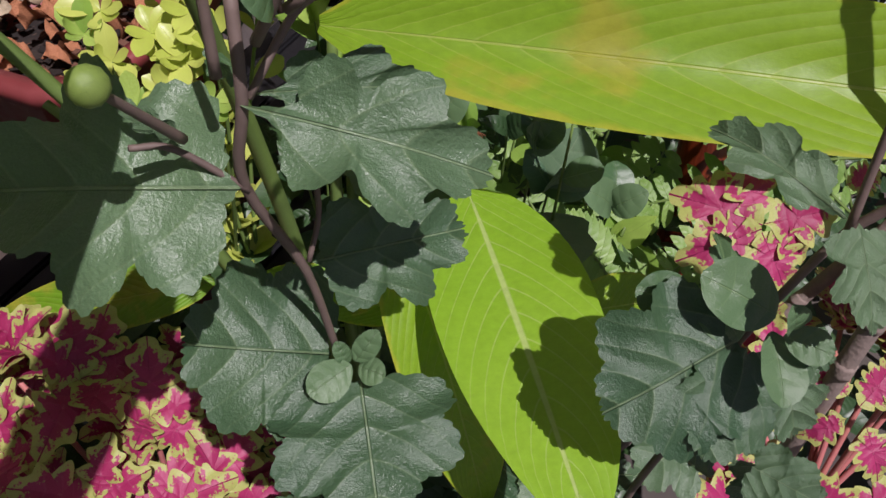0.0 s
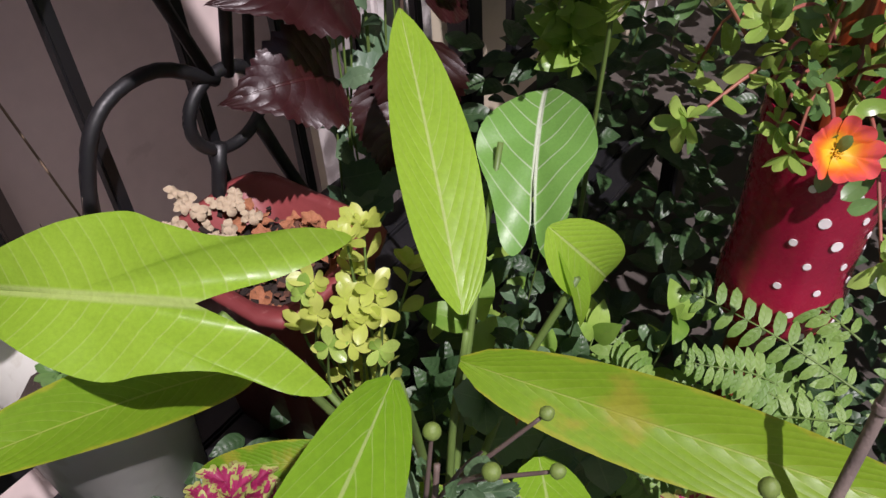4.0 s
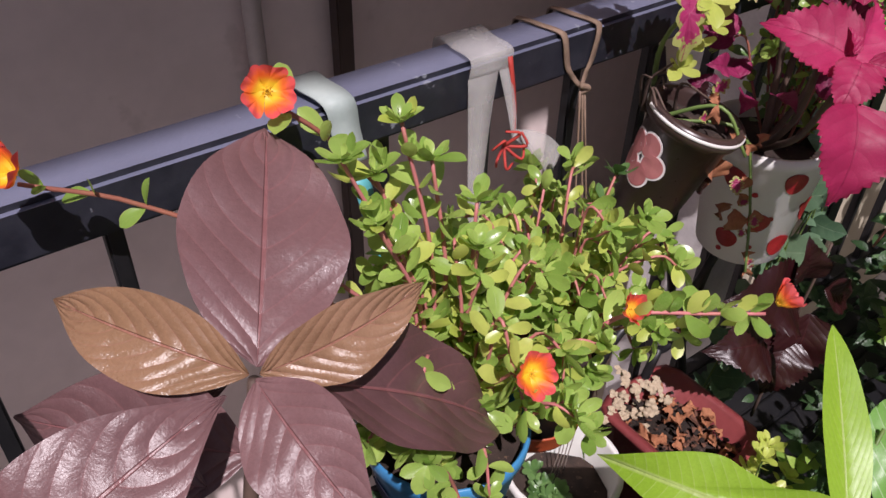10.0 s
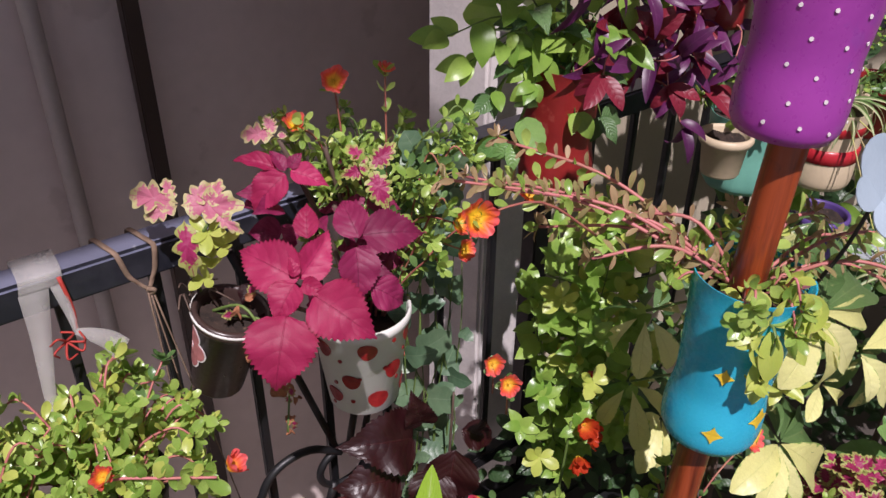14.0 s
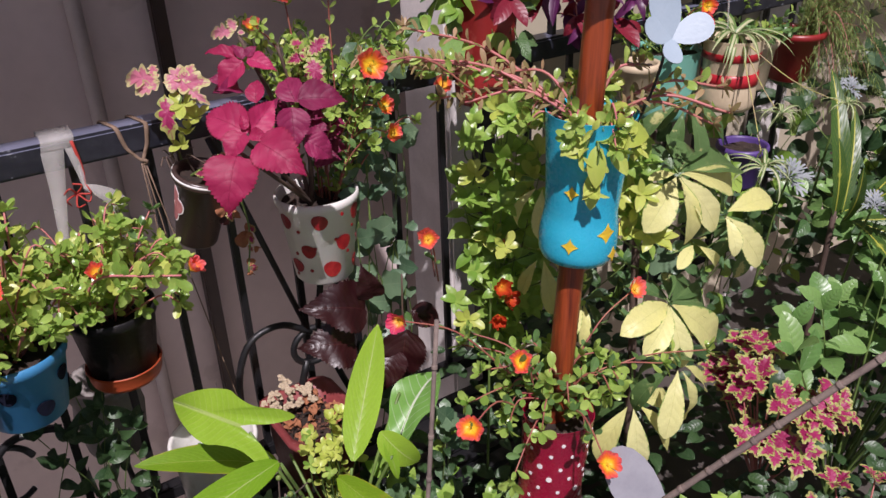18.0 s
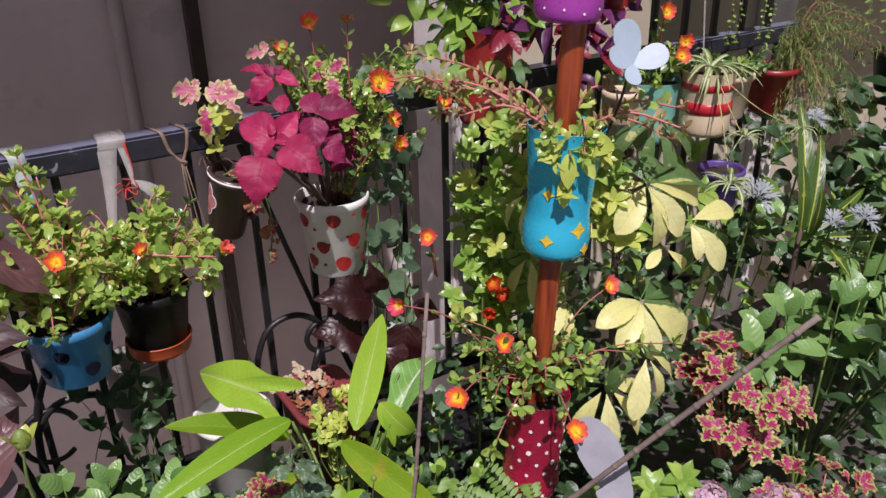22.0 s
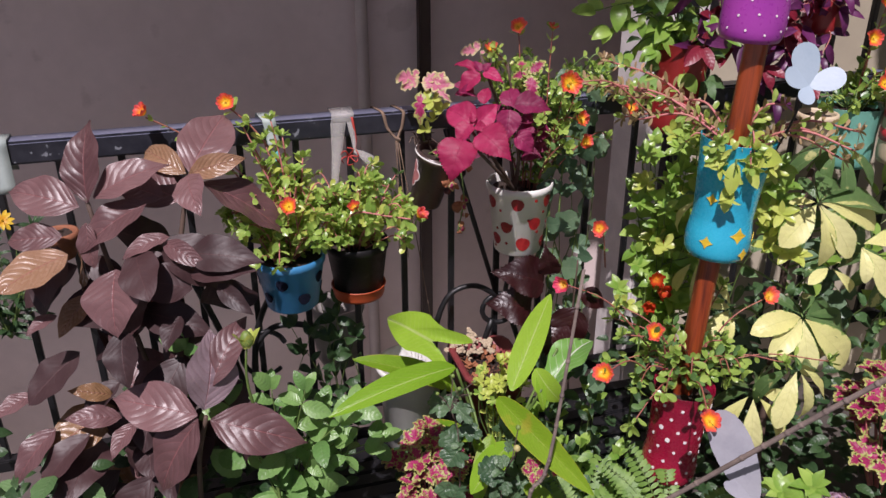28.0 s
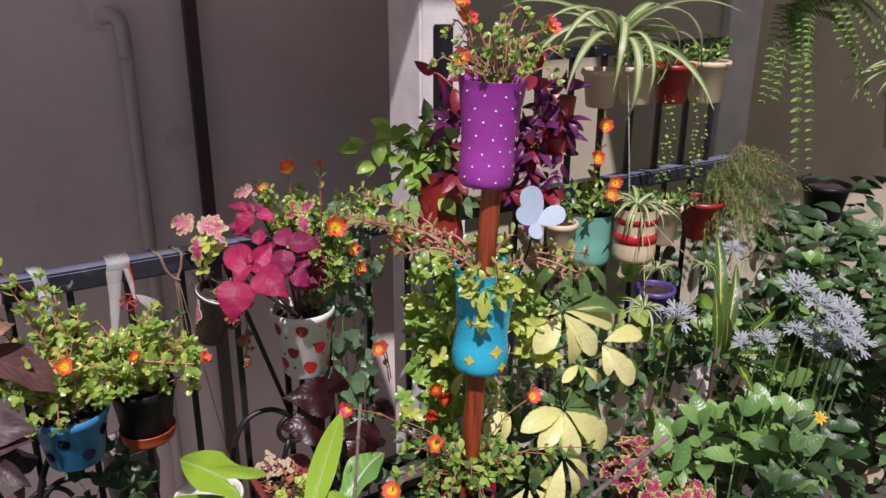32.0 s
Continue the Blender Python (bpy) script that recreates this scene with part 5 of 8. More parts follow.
# ---- ties on the railing ----
ribbon = thing("ribbon", (0.125, 0.66, 1.03), "white cloth strip tied over the railing with red thread", "ribbon")


def strip(parent, points, width, across, material, name, label="", thick=0.0008):
    """A flat band along a line of points."""
    line = curve_points(points, 5)
    bm = bmesh.new()
    rows = []
    for i, p in enumerate(line):
        w = width[0] + (width[1] - width[0]) * i / (len(line) - 1)
        a = Vector(across).normalized() * w / 2
        d = (line[min(i + 1, len(line) - 1)] - line[max(i - 1, 0)]).normalized()
        nrm = d.cross(a).normalized() * thick
        rows.append([bm.verts.new(p - a + nrm), bm.verts.new(p + nrm * (1 + 1.5 * math.sin(i))), bm.verts.new(p + a + nrm), bm.verts.new(p + a - nrm), bm.verts.new(p - a - nrm)])
    for r, q in zip(rows, rows[1:]):
        for i in range(5):
            bm.faces.new((r[i], r[(i + 1) % 5], q[(i + 1) % 5], q[i]))
    bm.faces.new(rows[0][::-1])
    bm.faces.new(rows[-1])
    bmesh.ops.recalc_face_normals(bm, faces=bm.faces)
    return part(name, bm, material, parent, label)


strip(ribbon, [(0.118, 0.70, 0.99), (0.118, 0.698, 1.036), (0.118, 0.67, 1.0365), (0.116, 0.643, 1.036), (0.113, 0.640, 1.02)], (0.050, 0.048), (1, 0, 0), M["ribbon"], "band", thick=0.0003)
strip(ribbon, [(0.105, 0.640, 1.02), (0.098, 0.634, 0.96), (0.086, 0.62, 0.88), (0.078, 0.605, 0.81)], (0.034, 0.003), (1, 0, 0), M["ribbon"], "hanging_end", thick=0.0003)
strip(ribbon, [(0.130, 0.640, 1.02), (0.135, 0.632, 0.98), (0.136, 0.627, 0.955)], (0.014, 0.006), (1, 0, 0), M["ribbon"], "knotted_end", thick=0.0003)
strip(ribbon, [(0.135, 0.64, 1.03), (0.14, 0.635, 0.985), (0.137, 0.628, 0.955)], (0.005, 0.003), (1, 0, 0), M["red_thread"], "red_band", "red printed edge")
strip(ribbon, [(0.135, 0.627, 0.958), (0.15, 0.622, 0.95), (0.168, 0.617, 0.935), (0.180, 0.612, 0.915)], (0.008, 0.034), (0.6, 0.2, 0.75), M["ribbon"], "loose_end")
for i in range(6):
    c = Vector((0.122, 0.625, 0.95))
    a = i * 1.1
    stem(ribbon, [c, c + Vector((0.018 * math.cos(a), -0.012, 0.018 * math.sin(a))), c + Vector((0.02 * math.cos(a + .7), -0.006, 0.02 * math.sin(a + .7)))], 0.0018, 0.0012, M["red_thread"], "thread", 5)

twine = thing("twine", (0.22, 0.66, 1.03), "flat brown twine wound twice over the railing and knotted", "twine")
for x in (0.205, 0.250):
    lean_ = 0.233 - x
    strip(twine, [(x - 0.016, 0.6985, 0.985), (x - 0.014, 0.6985, 1.028), (x - 0.012, 0.692, 1.0342), (x - 0.008, 0.672, 1.0345), (x - 0.003, 0.650, 1.0342), (x, 0.6428, 1.028), (x + 0.25 * lean_, 0.6425, 1.000), (x + 0.6 * lean_, 0.6425, 0.985), (0.233, 0.640, 0.972)], (0.008, 0.006), (1, 0, 0), M["twine"], "band")
stem(twine, [(0.229, 0.638, 0.976), (0.238, 0.635, 0.972), (0.232, 0.640, 0.966)], 0.0035, 0.003, M["twine"], "knot", 6)
for a, e in (((0.230, 0.638, 0.970), (0.222, 0.60, 0.72)), ((0.233, 0.638, 0.970), (0.243, 0.60, 0.70)), ((0.236, 0.638, 0.970), (0.300, 0.585, 0.48))):
    stem(twine, [a, ((a[0] + e[0]) / 2 + 0.003, 0.622, (a[2] + e[2]) / 2), e], 0.0014, 0.0010, M["twine"], "tail", 5)
tape = thing("tape_band", (-0.55, 0.66, 1.03), "pale tape wrapped round the railing", "tape")
strip(tape, [(-0.555, 0.64, 0.93), (-0.555, 0.641, 1.0), (-0.555, 0.643, 1.034), (-0.555, 0.67, 1.036), (-0.555, 0.697, 1.03), (-0.555, 0.70, 0.96)], (0.032, 0.032), (1, 0, 0), M["tape"], "band")
strap = thing("teal_strap", (-0.03, 0.66, 1.03), "teal and white strap over the railing holding the blue pot", "strap")
strip(strap, [(-0.05, 0.70, 1.0), (-0.048, 0.697, 1.037), (-0.045, 0.67, 1.040), (-0.04, 0.642, 1.036), (-0.037, 0.638, 1.01), (-0.035, 0.63, 0.985)], (0.032, 0.024), (1, 0, 0), M["tape"], "band")
strip(strap, [(-0.034, 0.625, 0.975), (-0.03, 0.61, 0.92), (-0.025, 0.585, 0.82)], (0.016, 0.014), (1, 0, 0), M["tape_teal"], "tail")

# ---- purslane in the hanging pots ----
pb = thing("purslane", (-0.035, 0.50, 0.77), "bushy purslane with orange flowers spilling from the blue pot", "plant", "purslane plants")
bush(pb, (-0.045, 0.50, 0.780), 0.100, 0.165, 40, "portulaca", 0.0235, 0.015, 0.45, M["stem_pink"], "portulaca_yellow", 0.4, lean=(0.01, -0.01, 0.02), full=0.22)
trailing(pb, [(-0.03, 0.51, 0.78), (-0.02, 0.55, 0.93), (-0.07, 0.58, 1.03), (-0.123, 0.587, 1.088)], "portulaca", 0.032, 0.03, 0.0026, M["stem_red"], False)
flower(pb, (-0.123, 0.587, 1.093), (-0.1, -0.9, 0.45), 0.020, "orange")
trailing(pb, [(-0.05, 0.51, 0.78), (-0.12, 0.57, 0.95), (-0.21, 0.60, 1.03), (-0.277, 0.602, 1.072)], "portulaca", 0.024, 0.03, 0.0022, M["stem_red"], False)
flower(pb, (-0.277, 0.602, 1.078), (-0.6, -0.3, 0.75), 0.022, "orange", cup=0.8)
flower(pb, (-0.035, 0.409, 0.93), (-0.15, -0.75, 0.6), 0.0195, "orange", cup=0.5)
for e in ((-0.097, 0.54, 1.055), (-0.024, 0.54, 1.030), (-0.063, 0.53, 0.975), (-0.127, 0.53, 0.986), (0.012, 0.53, 0.985), (-0.145, 0.50, 0.90), (-0.043, 0.55, 1.062), (-0.085, 0.52, 1.01), (-0.01, 0.50, 0.97), (-0.11, 0.48, 0.95), (-0.06, 0.56, 1.02)):
    e = Vector(e)
    trailing(pb, [(-0.045, 0.505, 0.78), Vector((-0.04, 0.51, 0.80)).lerp(e, 0.5) + Vector((0.012, 0.0, 0.01)), e], "portulaca", 0.025, 0.017, 0.0022, M["stem_pink"], True, "portulaca_yellow", 0.3)
trailing(pb, [(-0.03, 0.49, 0.78), (-0.035, 0.46, 0.86), (-0.035, 0.42, 0.925)], "portulaca_yellow", 0.024, 0.02, 0.002, M["stem_pink"], False)
pk = thing("purslane", (0.115, 0.545, 0.78), "bushy purslane with orange flowers spilling from the black pot", "plant", "purslane plants")
bush(pk, (0.11, 0.535, 0.775), 0.110, 0.165, 44, "portulaca", 0.0235, 0.015, 0.35, M["stem_pink"], "portulaca_yellow", 0.35, full=0.22)
trailing(pk, [(0.10, 0.52, 0.79), (0.08, 0.46, 0.86), (0.10, 0.435, 0.893), (0.15, 0.40, 0.893), (0.192, 0.37, 0.893)], "portulaca", 0.03, 0.018, 0.0024, M["stem_pink"], False)
for i in range(8):
    p = Vector((0.102, 0.434, 0.893)).lerp(Vector((0.188, 0.373, 0.893)), (i + 0.5) / 8)
    for sgn in (-1, 1):
        place("leaf", pick("portulaca" if i % 3 else "portulaca_yellow"), pk, aim(p, (rng.uniform(-.2, .5), -0.2 * sgn, sgn * rng.uniform(0.6, 1.0)), rng.uniform(0.020, 0.028), (-0.4, -0.8, 0.3), rng.uniform(-.5, .5)))
flower(pk, (0.094, 0.432, 0.903), (-0.1, -0.6, 0.7), 0.019, "coral", cup=0.75)
flower(pk, (0.206, 0.370, 0.896), (0.6, -0.35, 0.6), 0.0205, "coral", cup=0.8)
trailing(pk, [(0.13, 0.53, 0.79), (0.15, 0.53, 0.88), (0.145, 0.47, 0.95)], "portulaca", 0.022, 0.016, 0.002, M["stem_pink"])
trailing(pk, [(0.14, 0.54, 0.79), (0.18, 0.55, 0.88), (0.21, 0.56, 0.92)], "portulaca_deep", 0.022, 0.016, 0.002, M["stem_pink"])

# ---- crimson coleus and companions in the berry pot and the cup ----
coleus = thing("coleus", (0.45, 0.56, 0.84), "crimson coleus with toothed velvety leaves and pink-edged sprigs", "plant")
def full_leaf(parent, me, base, tip, up, wide):
    """A large overlapping leaf of the crimson plant."""
    leaf(parent, me, base, Vector(base).lerp(Vector(tip), 1.02), Vector(up) + jitter((0, 0, 0.1), 0.45), wide)


full_leaf(coleus, SH["coleus_red"][0], (0.344, 0.44, 1.049), (0.296, 0.504, 1.082), (-0.35, -0.75, 0.55), 0.95)
full_leaf(coleus, SH["coleus_red"][1], (0.349, 0.448, 1.045), (0.402, 0.455, 1.088), (-0.35, -0.75, 0.55), 0.95)
full_leaf(coleus, SH["coleus_red"][1], (0.34, 0.44, 1.055), (0.342, 0.45, 1.078), (-0.35, -0.75, 0.55), 0.9)
full_leaf(coleus, SH["coleus_red"][1], (0.343, 0.428, 1.052), (0.359, 0.397, 1.048), (-0.35, -0.75, 0.55), 0.9)
full_leaf(coleus, SH["coleus_red"][0], (0.334, 0.429, 1.054), (0.294, 0.414, 1.024), (-0.35, -0.75, 0.55), 1.05)
full_leaf(coleus, SH["coleus_red"][2], (0.312, 0.412, 1.029), (0.263, 0.364, 0.967), (-0.35, -0.75, 0.55), 1.05)
full_leaf(coleus, SH["coleus_red"][0], (0.347, 0.41, 1.043), (0.383, 0.336, 1.012), (-0.35, -0.75, 0.55), 1.05)
full_leaf(coleus, SH["coleus_red"][1], (0.371, 0.461, 1.084), (0.387, 0.489, 1.117), (-0.35, -0.75, 0.55), 0.95)
full_leaf(coleus, SH["coleus_plum"][0], (0.42, 0.429, 1.083), (0.424, 0.478, 1.12), (-0.35, -0.75, 0.55), 0.9)
full_leaf(coleus, SH["coleus_plum"][0], (0.422, 0.424, 1.088), (0.491, 0.387, 1.09), (-0.35, -0.75, 0.55), 0.85)
full_leaf(coleus, SH["coleus_plum"][1], (0.407, 0.416, 1.081), (0.391, 0.384, 1.025), (-0.35, -0.75, 0.55), 1.1)
full_leaf(coleus, SH["coleus_plum"][0], (0.416, 0.401, 1.033), (0.455, 0.377, 1.002), (-0.35, -0.75, 0.55), 1.0)
full_leaf(coleus, SH["coleus_plum"][0], (0.374, 0.43, 1.018), (0.357, 0.468, 1.002), (-0.35, -0.75, 0.55), 0.9)
full_leaf(coleus, SH["coleus_red"][0], (0.392, 0.545, 1.126), (0.339, 0.554, 1.084), (-0.35, -0.75, 0.55), 0.85)
full_leaf(coleus, SH["coleus_red"][1], (0.398, 0.543, 1.129), (0.431, 0.508, 1.117), (-0.35, -0.75, 0.55), 0.9)
full_leaf(coleus, SH["coleus_plum"][1], (0.392, 0.547, 1.129), (0.387, 0.571, 1.153), (-0.35, -0.75, 0.55), 0.8)
full_leaf(coleus, SH["coleus_red"][1], (0.385, 0.555, 1.132), (0.346, 0.596, 1.145), (-0.35, -0.75, 0.55), 0.6)
full_leaf(coleus, SH["coleus_plum"][0], (0.398, 0.546, 1.132), (0.417, 0.545, 1.15), (-0.35, -0.75, 0.55), 0.8)
leaf(coleus, SH["coleus_pale"][1], (0.271, 0.58, 1.11), (0.223, 0.627, 1.121), (-0.35, -0.75, 0.55), 0.85)
leaf(coleus, SH["coleus_pale"][2], (0.27, 0.579, 1.108), (0.232, 0.599, 1.095), (-0.35, -0.75, 0.55), 0.8)
leaf(coleus, SH["coleus_pale"][2], (0.272, 0.578, 1.108), (0.329, 0.534, 1.109), (-0.35, -0.75, 0.55), 0.85)
leaf(coleus, SH["coleus_pale"][1], (0.273, 0.577, 1.108), (0.311, 0.565, 1.13), (-0.35, -0.75, 0.55), 0.85)
leaf(coleus, SH["coleus_edge"][1], (0.27, 0.569, 1.094), (0.256, 0.536, 1.037), (-0.35, -0.75, 0.55), 0.7)
leaf(coleus, SH["coleus_pale"][1], (0.267, 0.585, 1.111), (0.266, 0.605, 1.136), (-0.35, -0.75, 0.55), 0.8)
leaf(coleus, SH["coleus_pale"][1], (0.299, 0.555, 1.105), (0.318, 0.564, 1.135), (-0.35, -0.75, 0.55), 0.8)
leaf(coleus, SH["coleus_pale"][1], (0.297, 0.553, 1.101), (0.318, 0.522, 1.083), (-0.35, -0.75, 0.55), 0.6)
leaf(coleus, SH["coleus_edge"][0], (0.474, 0.486, 1.133), (0.509, 0.481, 1.16), (-0.35, -0.75, 0.55), 0.8)
leaf(coleus, SH["coleus_edge"][0], (0.474, 0.486, 1.133), (0.443, 0.505, 1.125), (-0.35, -0.75, 0.55), 0.8)
leaf(coleus, SH["coleus_edge"][0], (0.476, 0.484, 1.131), (0.476, 0.453, 1.092), (-0.35, -0.75, 0.55), 0.9)
leaf(coleus, SH["coleus_edge"][1], (0.473, 0.489, 1.135), (0.462, 0.517, 1.159), (-0.35, -0.75, 0.55), 0.8)
leaf(coleus, SH["coleus_pale"][1], (0.396, 0.573, 1.165), (0.362, 0.602, 1.168), (-0.35, -0.75, 0.55), 0.9)
leaf(coleus, SH["coleus_pale"][0], (0.397, 0.574, 1.167), (0.394, 0.591, 1.187), (-0.35, -0.75, 0.55), 0.9)
leaf(coleus, SH["coleus_pale"][0], (0.399, 0.571, 1.166), (0.408, 0.564, 1.165), (-0.35, -0.75, 0.55), 1.2)
for e in ((0.33, 0.46, 1.05), (0.40, 0.57, 1.16), (0.43, 0.50, 1.09), (0.33, 0.44, 1.02), (0.46, 0.57, 1.14)):
    stem(coleus, [(0.49, 0.575, 0.845), ((0.49 + e[0]) / 2 + 0.02, (0.575 + e[1]) / 2, (0.845 + e[2]) / 2 - 0.02), e], 0.0045, 0.003, M["stem_brown"])
stem(coleus, [(0.285, 0.59, 0.95), (0.275, 0.585, 1.03), (0.29, 0.55, 1.09)], 0.003, 0.002, M["stem_green"])
for p, s in (((0.29, 0.555, 1.075), 0.03), ((0.295, 0.57, 1.03), 0.026), ((0.28, 0.565, 1.01), 0.024), ((0.31, 0.56, 1.05), 0.026)):
    rosette(coleus, "portulaca_yellow", p, (-0.3, -0.5, 0.6), s, 6)
for k in range(7):
    p = Vector((0.287 + rng.uniform(-.02, .02), 0.59 + rng.uniform(-.02, .02), 0.955))
    stem(coleus, [p, p + Vector((rng.uniform(-.02, .02), -0.01, 0.04)), p + Vector((rng.uniform(-.04, .05), -0.03, rng.uniform(.02, .08)))], 0.0018, 0.001, M["stem_brown"])
for i in range(34):
    t = rng.uniform(0, 6.28)
    p = Vector((0.45, 0.57, 0.93)) + Vector((math.cos(t) * 0.07, math.sin(t) * 0.04, rng.uniform(-0.03, 0.16)))
    place("leaf", pick("coleus_plum"), coleus, aim(p, (math.cos(t), math.sin(t) - 0.4, rng.uniform(-.2, .5)), rng.uniform(0.03, 0.055), (-.3, -.7, .6)))
for i in range(10):
    p = Vector((0.34, 0.53, 0.93)) + Vector((rng.gauss(0, 0.02), rng.gauss(0, 0.02), rng.gauss(-0.04, 0.04)))
    place("leaf", DRYLEAF if i % 2 else pick("coleus_maroon"), coleus, aim(p, (rng.uniform(-.6, .6), -0.4, -0.8), rng.uniform(0.02, 0.04), (-.3, -.7, .6)), "curled fading leaf")
for p, w in (((0.335, 0.50, 0.934), (0.3, -0.3, -0.9)), ((0.322, 0.50, 0.915), (-0.2, -0.4, -0.9)), ((0.345, 0.50, 0.88), (0.3, -0.2, -0.9)), ((0.340, 0.48, 0.85), (0.5, -0.2, -0.8)), ((0.325, 0.47, 0.83), (0.5, -0.2, -0.6)), ((0.318, 0.46, 0.815), (0.2, -0.2, -0.9)), ((0.335, 0.48, 0.865), (-0.3, -0.3, -0.9)), ((0.30, 0.53, 0.962), (-0.5, -0.4, 0.5)), ((0.32, 0.55, 0.970), (0.4, -0.4, 0.5))):
    for i in range(2):
        place("leaf", pick("coleus_edge") if i else DRYLEAF, coleus, aim(jitter(p, 0.008), Vector(w) + jitter((0, 0, 0), 0.3), rng.uniform(0.013, 0.021), (-.5, -.6, .3)), "withered hanging leaf")
stem(coleus, [(0.29, 0.57, 0.95), (0.33, 0.515, 0.95), (0.340, 0.49, 0.88), (0.318, 0.46, 0.815)], 0.002, 0.0014, M["stem_green"])
stem(coleus, [(0.285, 0.58, 0.95), (0.31, 0.53, 0.975), (0.325, 0.50, 0.93)], 0.0024, 0.0016, M["stem_green"])
pw = thing("purslane", (0.54, 0.58, 0.85), "purslane with orange flowers growing beside the coleus", "plant", "purslane plants")
bush(pw, (0.53, 0.575, 0.85), 0.10, 0.27, 18, "portulaca", 0.021, 0.017, 0.2, M["stem_red"], "portulaca_deep", 0.4, lean=(0.05, -0.03, 0.02))


bush(pw, (0.55, 0.59, 0.98), 0.11, 0.17, 26, "portulaca", 0.019, 0.016, 0.2, M["stem_green"], "portulaca_deep", 0.3, lean=(0.03, -0.02, 0.03))
bush(pw, (0.46, 0.60, 1.05), 0.09, 0.13, 14, "portulaca", 0.018, 0.016, 0.2, M["stem_green"], "portulaca_yellow", 0.3)


def flower_on(parent, root, at, facing, kind, size=0.021, leaf_kind="portulaca", cup=0.45, gap=0.02, mid=None):
    """A flowering shoot: a trailing stem from root to the flower."""
    root, at = Vector(root), Vector(at)
    trailing(parent, [root, mid or (root + at) / 2 + Vector((0, 0, 0.03)), at], leaf_kind, 0.02, gap, 0.0018, M["stem_red"], False)
    rosette(parent, leaf_kind, at - Vector(facing).normalized() * 0.006, facing, 0.014, 4)
    return flower(parent, at, facing, size, kind, cup=cup)


flower_on(pw, (0.50, 0.58, 1.0), (0.491, 0.59, 1.208), (-0.2, -0.7, 0.5), "coral", 0.02, gap=0.06)
flower_on(pw, (0.49, 0.58, 1.05), (0.43, 0.585, 1.165), (-0.2, -0.4, 0.7), "orange", 0.017)
flower_on(pw, (0.55, 0.57, 0.95), (0.579, 0.448, 1.039), (0.2, -0.7, 0.4), "orange", 0.019)
flower_on(pw, (0.55, 0.57, 0.92), (0.60, 0.46, 0.985), (0.0, -0.8, 0.3), "orange", 0.018)
flower_on(pw, (0.56, 0.58, 1.0), (0.575, 0.60, 1.20), (0.2, -0.3, 0.9), "coral", 0.014, gap=0.025)

# ---- plants on the pole ----
pt = thing("purslane", tuple(on_pole(1.06)), "variegated purslane and yellow-leaved sprays in the turquoise pot", "plant", "purslane plants")
T0 = on_pole(1.062)
bush(pt, T0, 0.075, 0.07, 14, "portulaca", 0.022, 0.016, 0.5, M["stem_pink"], "portulaca_yellow", 0.4)
for e in ((0.52, 0.40, 1.14), (0.57, 0.42, 1.12), (0.60, 0.40, 1.17), (0.63, 0.40, 1.10), (0.58, 0.22, 1.10), (0.66, 0.22, 1.13), (0.60, 0.30, 1.12), (0.56, 0.34, 1.14), (0.62, 0.34, 1.07), (0.86, 0.02, 1.06), (0.92, 0.10, 1.06), (0.84, -0.02, 1.09), (0.90, 0.04, 1.10), (0.80, 0.2, 1.10), (0.79, 0.1, 1.14)):
    e = Vector(e)
    trailing(pt, [T0, (T0 + e) / 2 + Vector((0, 0, 0.035)), e], "sedum", 0.022, 0.014, 0.0026, M["stem_pink"], True, "portulaca", 0.3)
flower_on(pt, (0.62, 0.25, 1.10), (0.47, 0.284, 1.158), (-0.2, -0.95, 0.2), "orange", 0.024, gap=0.04)
flower_on(pt, (0.62, 0.33, 1.10), (0.682, 0.424, 1.06), (-0.4, -0.6, 0.5), "coral", 0.018)
flower(pt, on_pole(1.045) + Vector((-0.01, -0.045, 0)), (-0.2, -0.6, 0.5), 0.019, "bract", cup=0.9)
flower(pt, on_pole(1.075) + Vector((0.02, -0.035, 0)), (0.2, -0.4, 0.7), 0.024, "bract", petals=2, cup=1.0)
bright = thing("jade_spray", tuple(T0), "yellow-green leafy spray hanging over the turquoise pot", "plant")
for e in ((-0.060, -0.055, -0.01), (-0.045, -0.065, -0.06), (0.015, -0.08, -0.01)):
    a = T0 + Vector((-0.02, -0.03, 0.0))
    e = T0 + Vector(e)
    trailing(bright, [a, (a + e) / 2 + Vector((-0.01, -0.02, 0.03)), e], "yellow_point", 0.022, 0.022, 0.002, M["stem_green"])
for b_, p_, k in (((-0.03, -0.05, 0.01), (0.035, -0.095, 0.012), 1), ((-0.045, -0.045, 0.01), (-0.09, -0.05, 0.0), 1), ((-0.04, -0.06, 0.0), (-0.055, -0.080, -0.05), 0), ((-0.02, -0.065, 0.0), (-0.01, -0.09, -0.04), 2), ((-0.04, -0.055, -0.04), (-0.055, -0.072, -0.085), 0)):
    leaf(bright, SH["yellow_point"][k], T0 + Vector(b_), T0 + Vector(p_), (-.5, -.6, .5), 1.0)

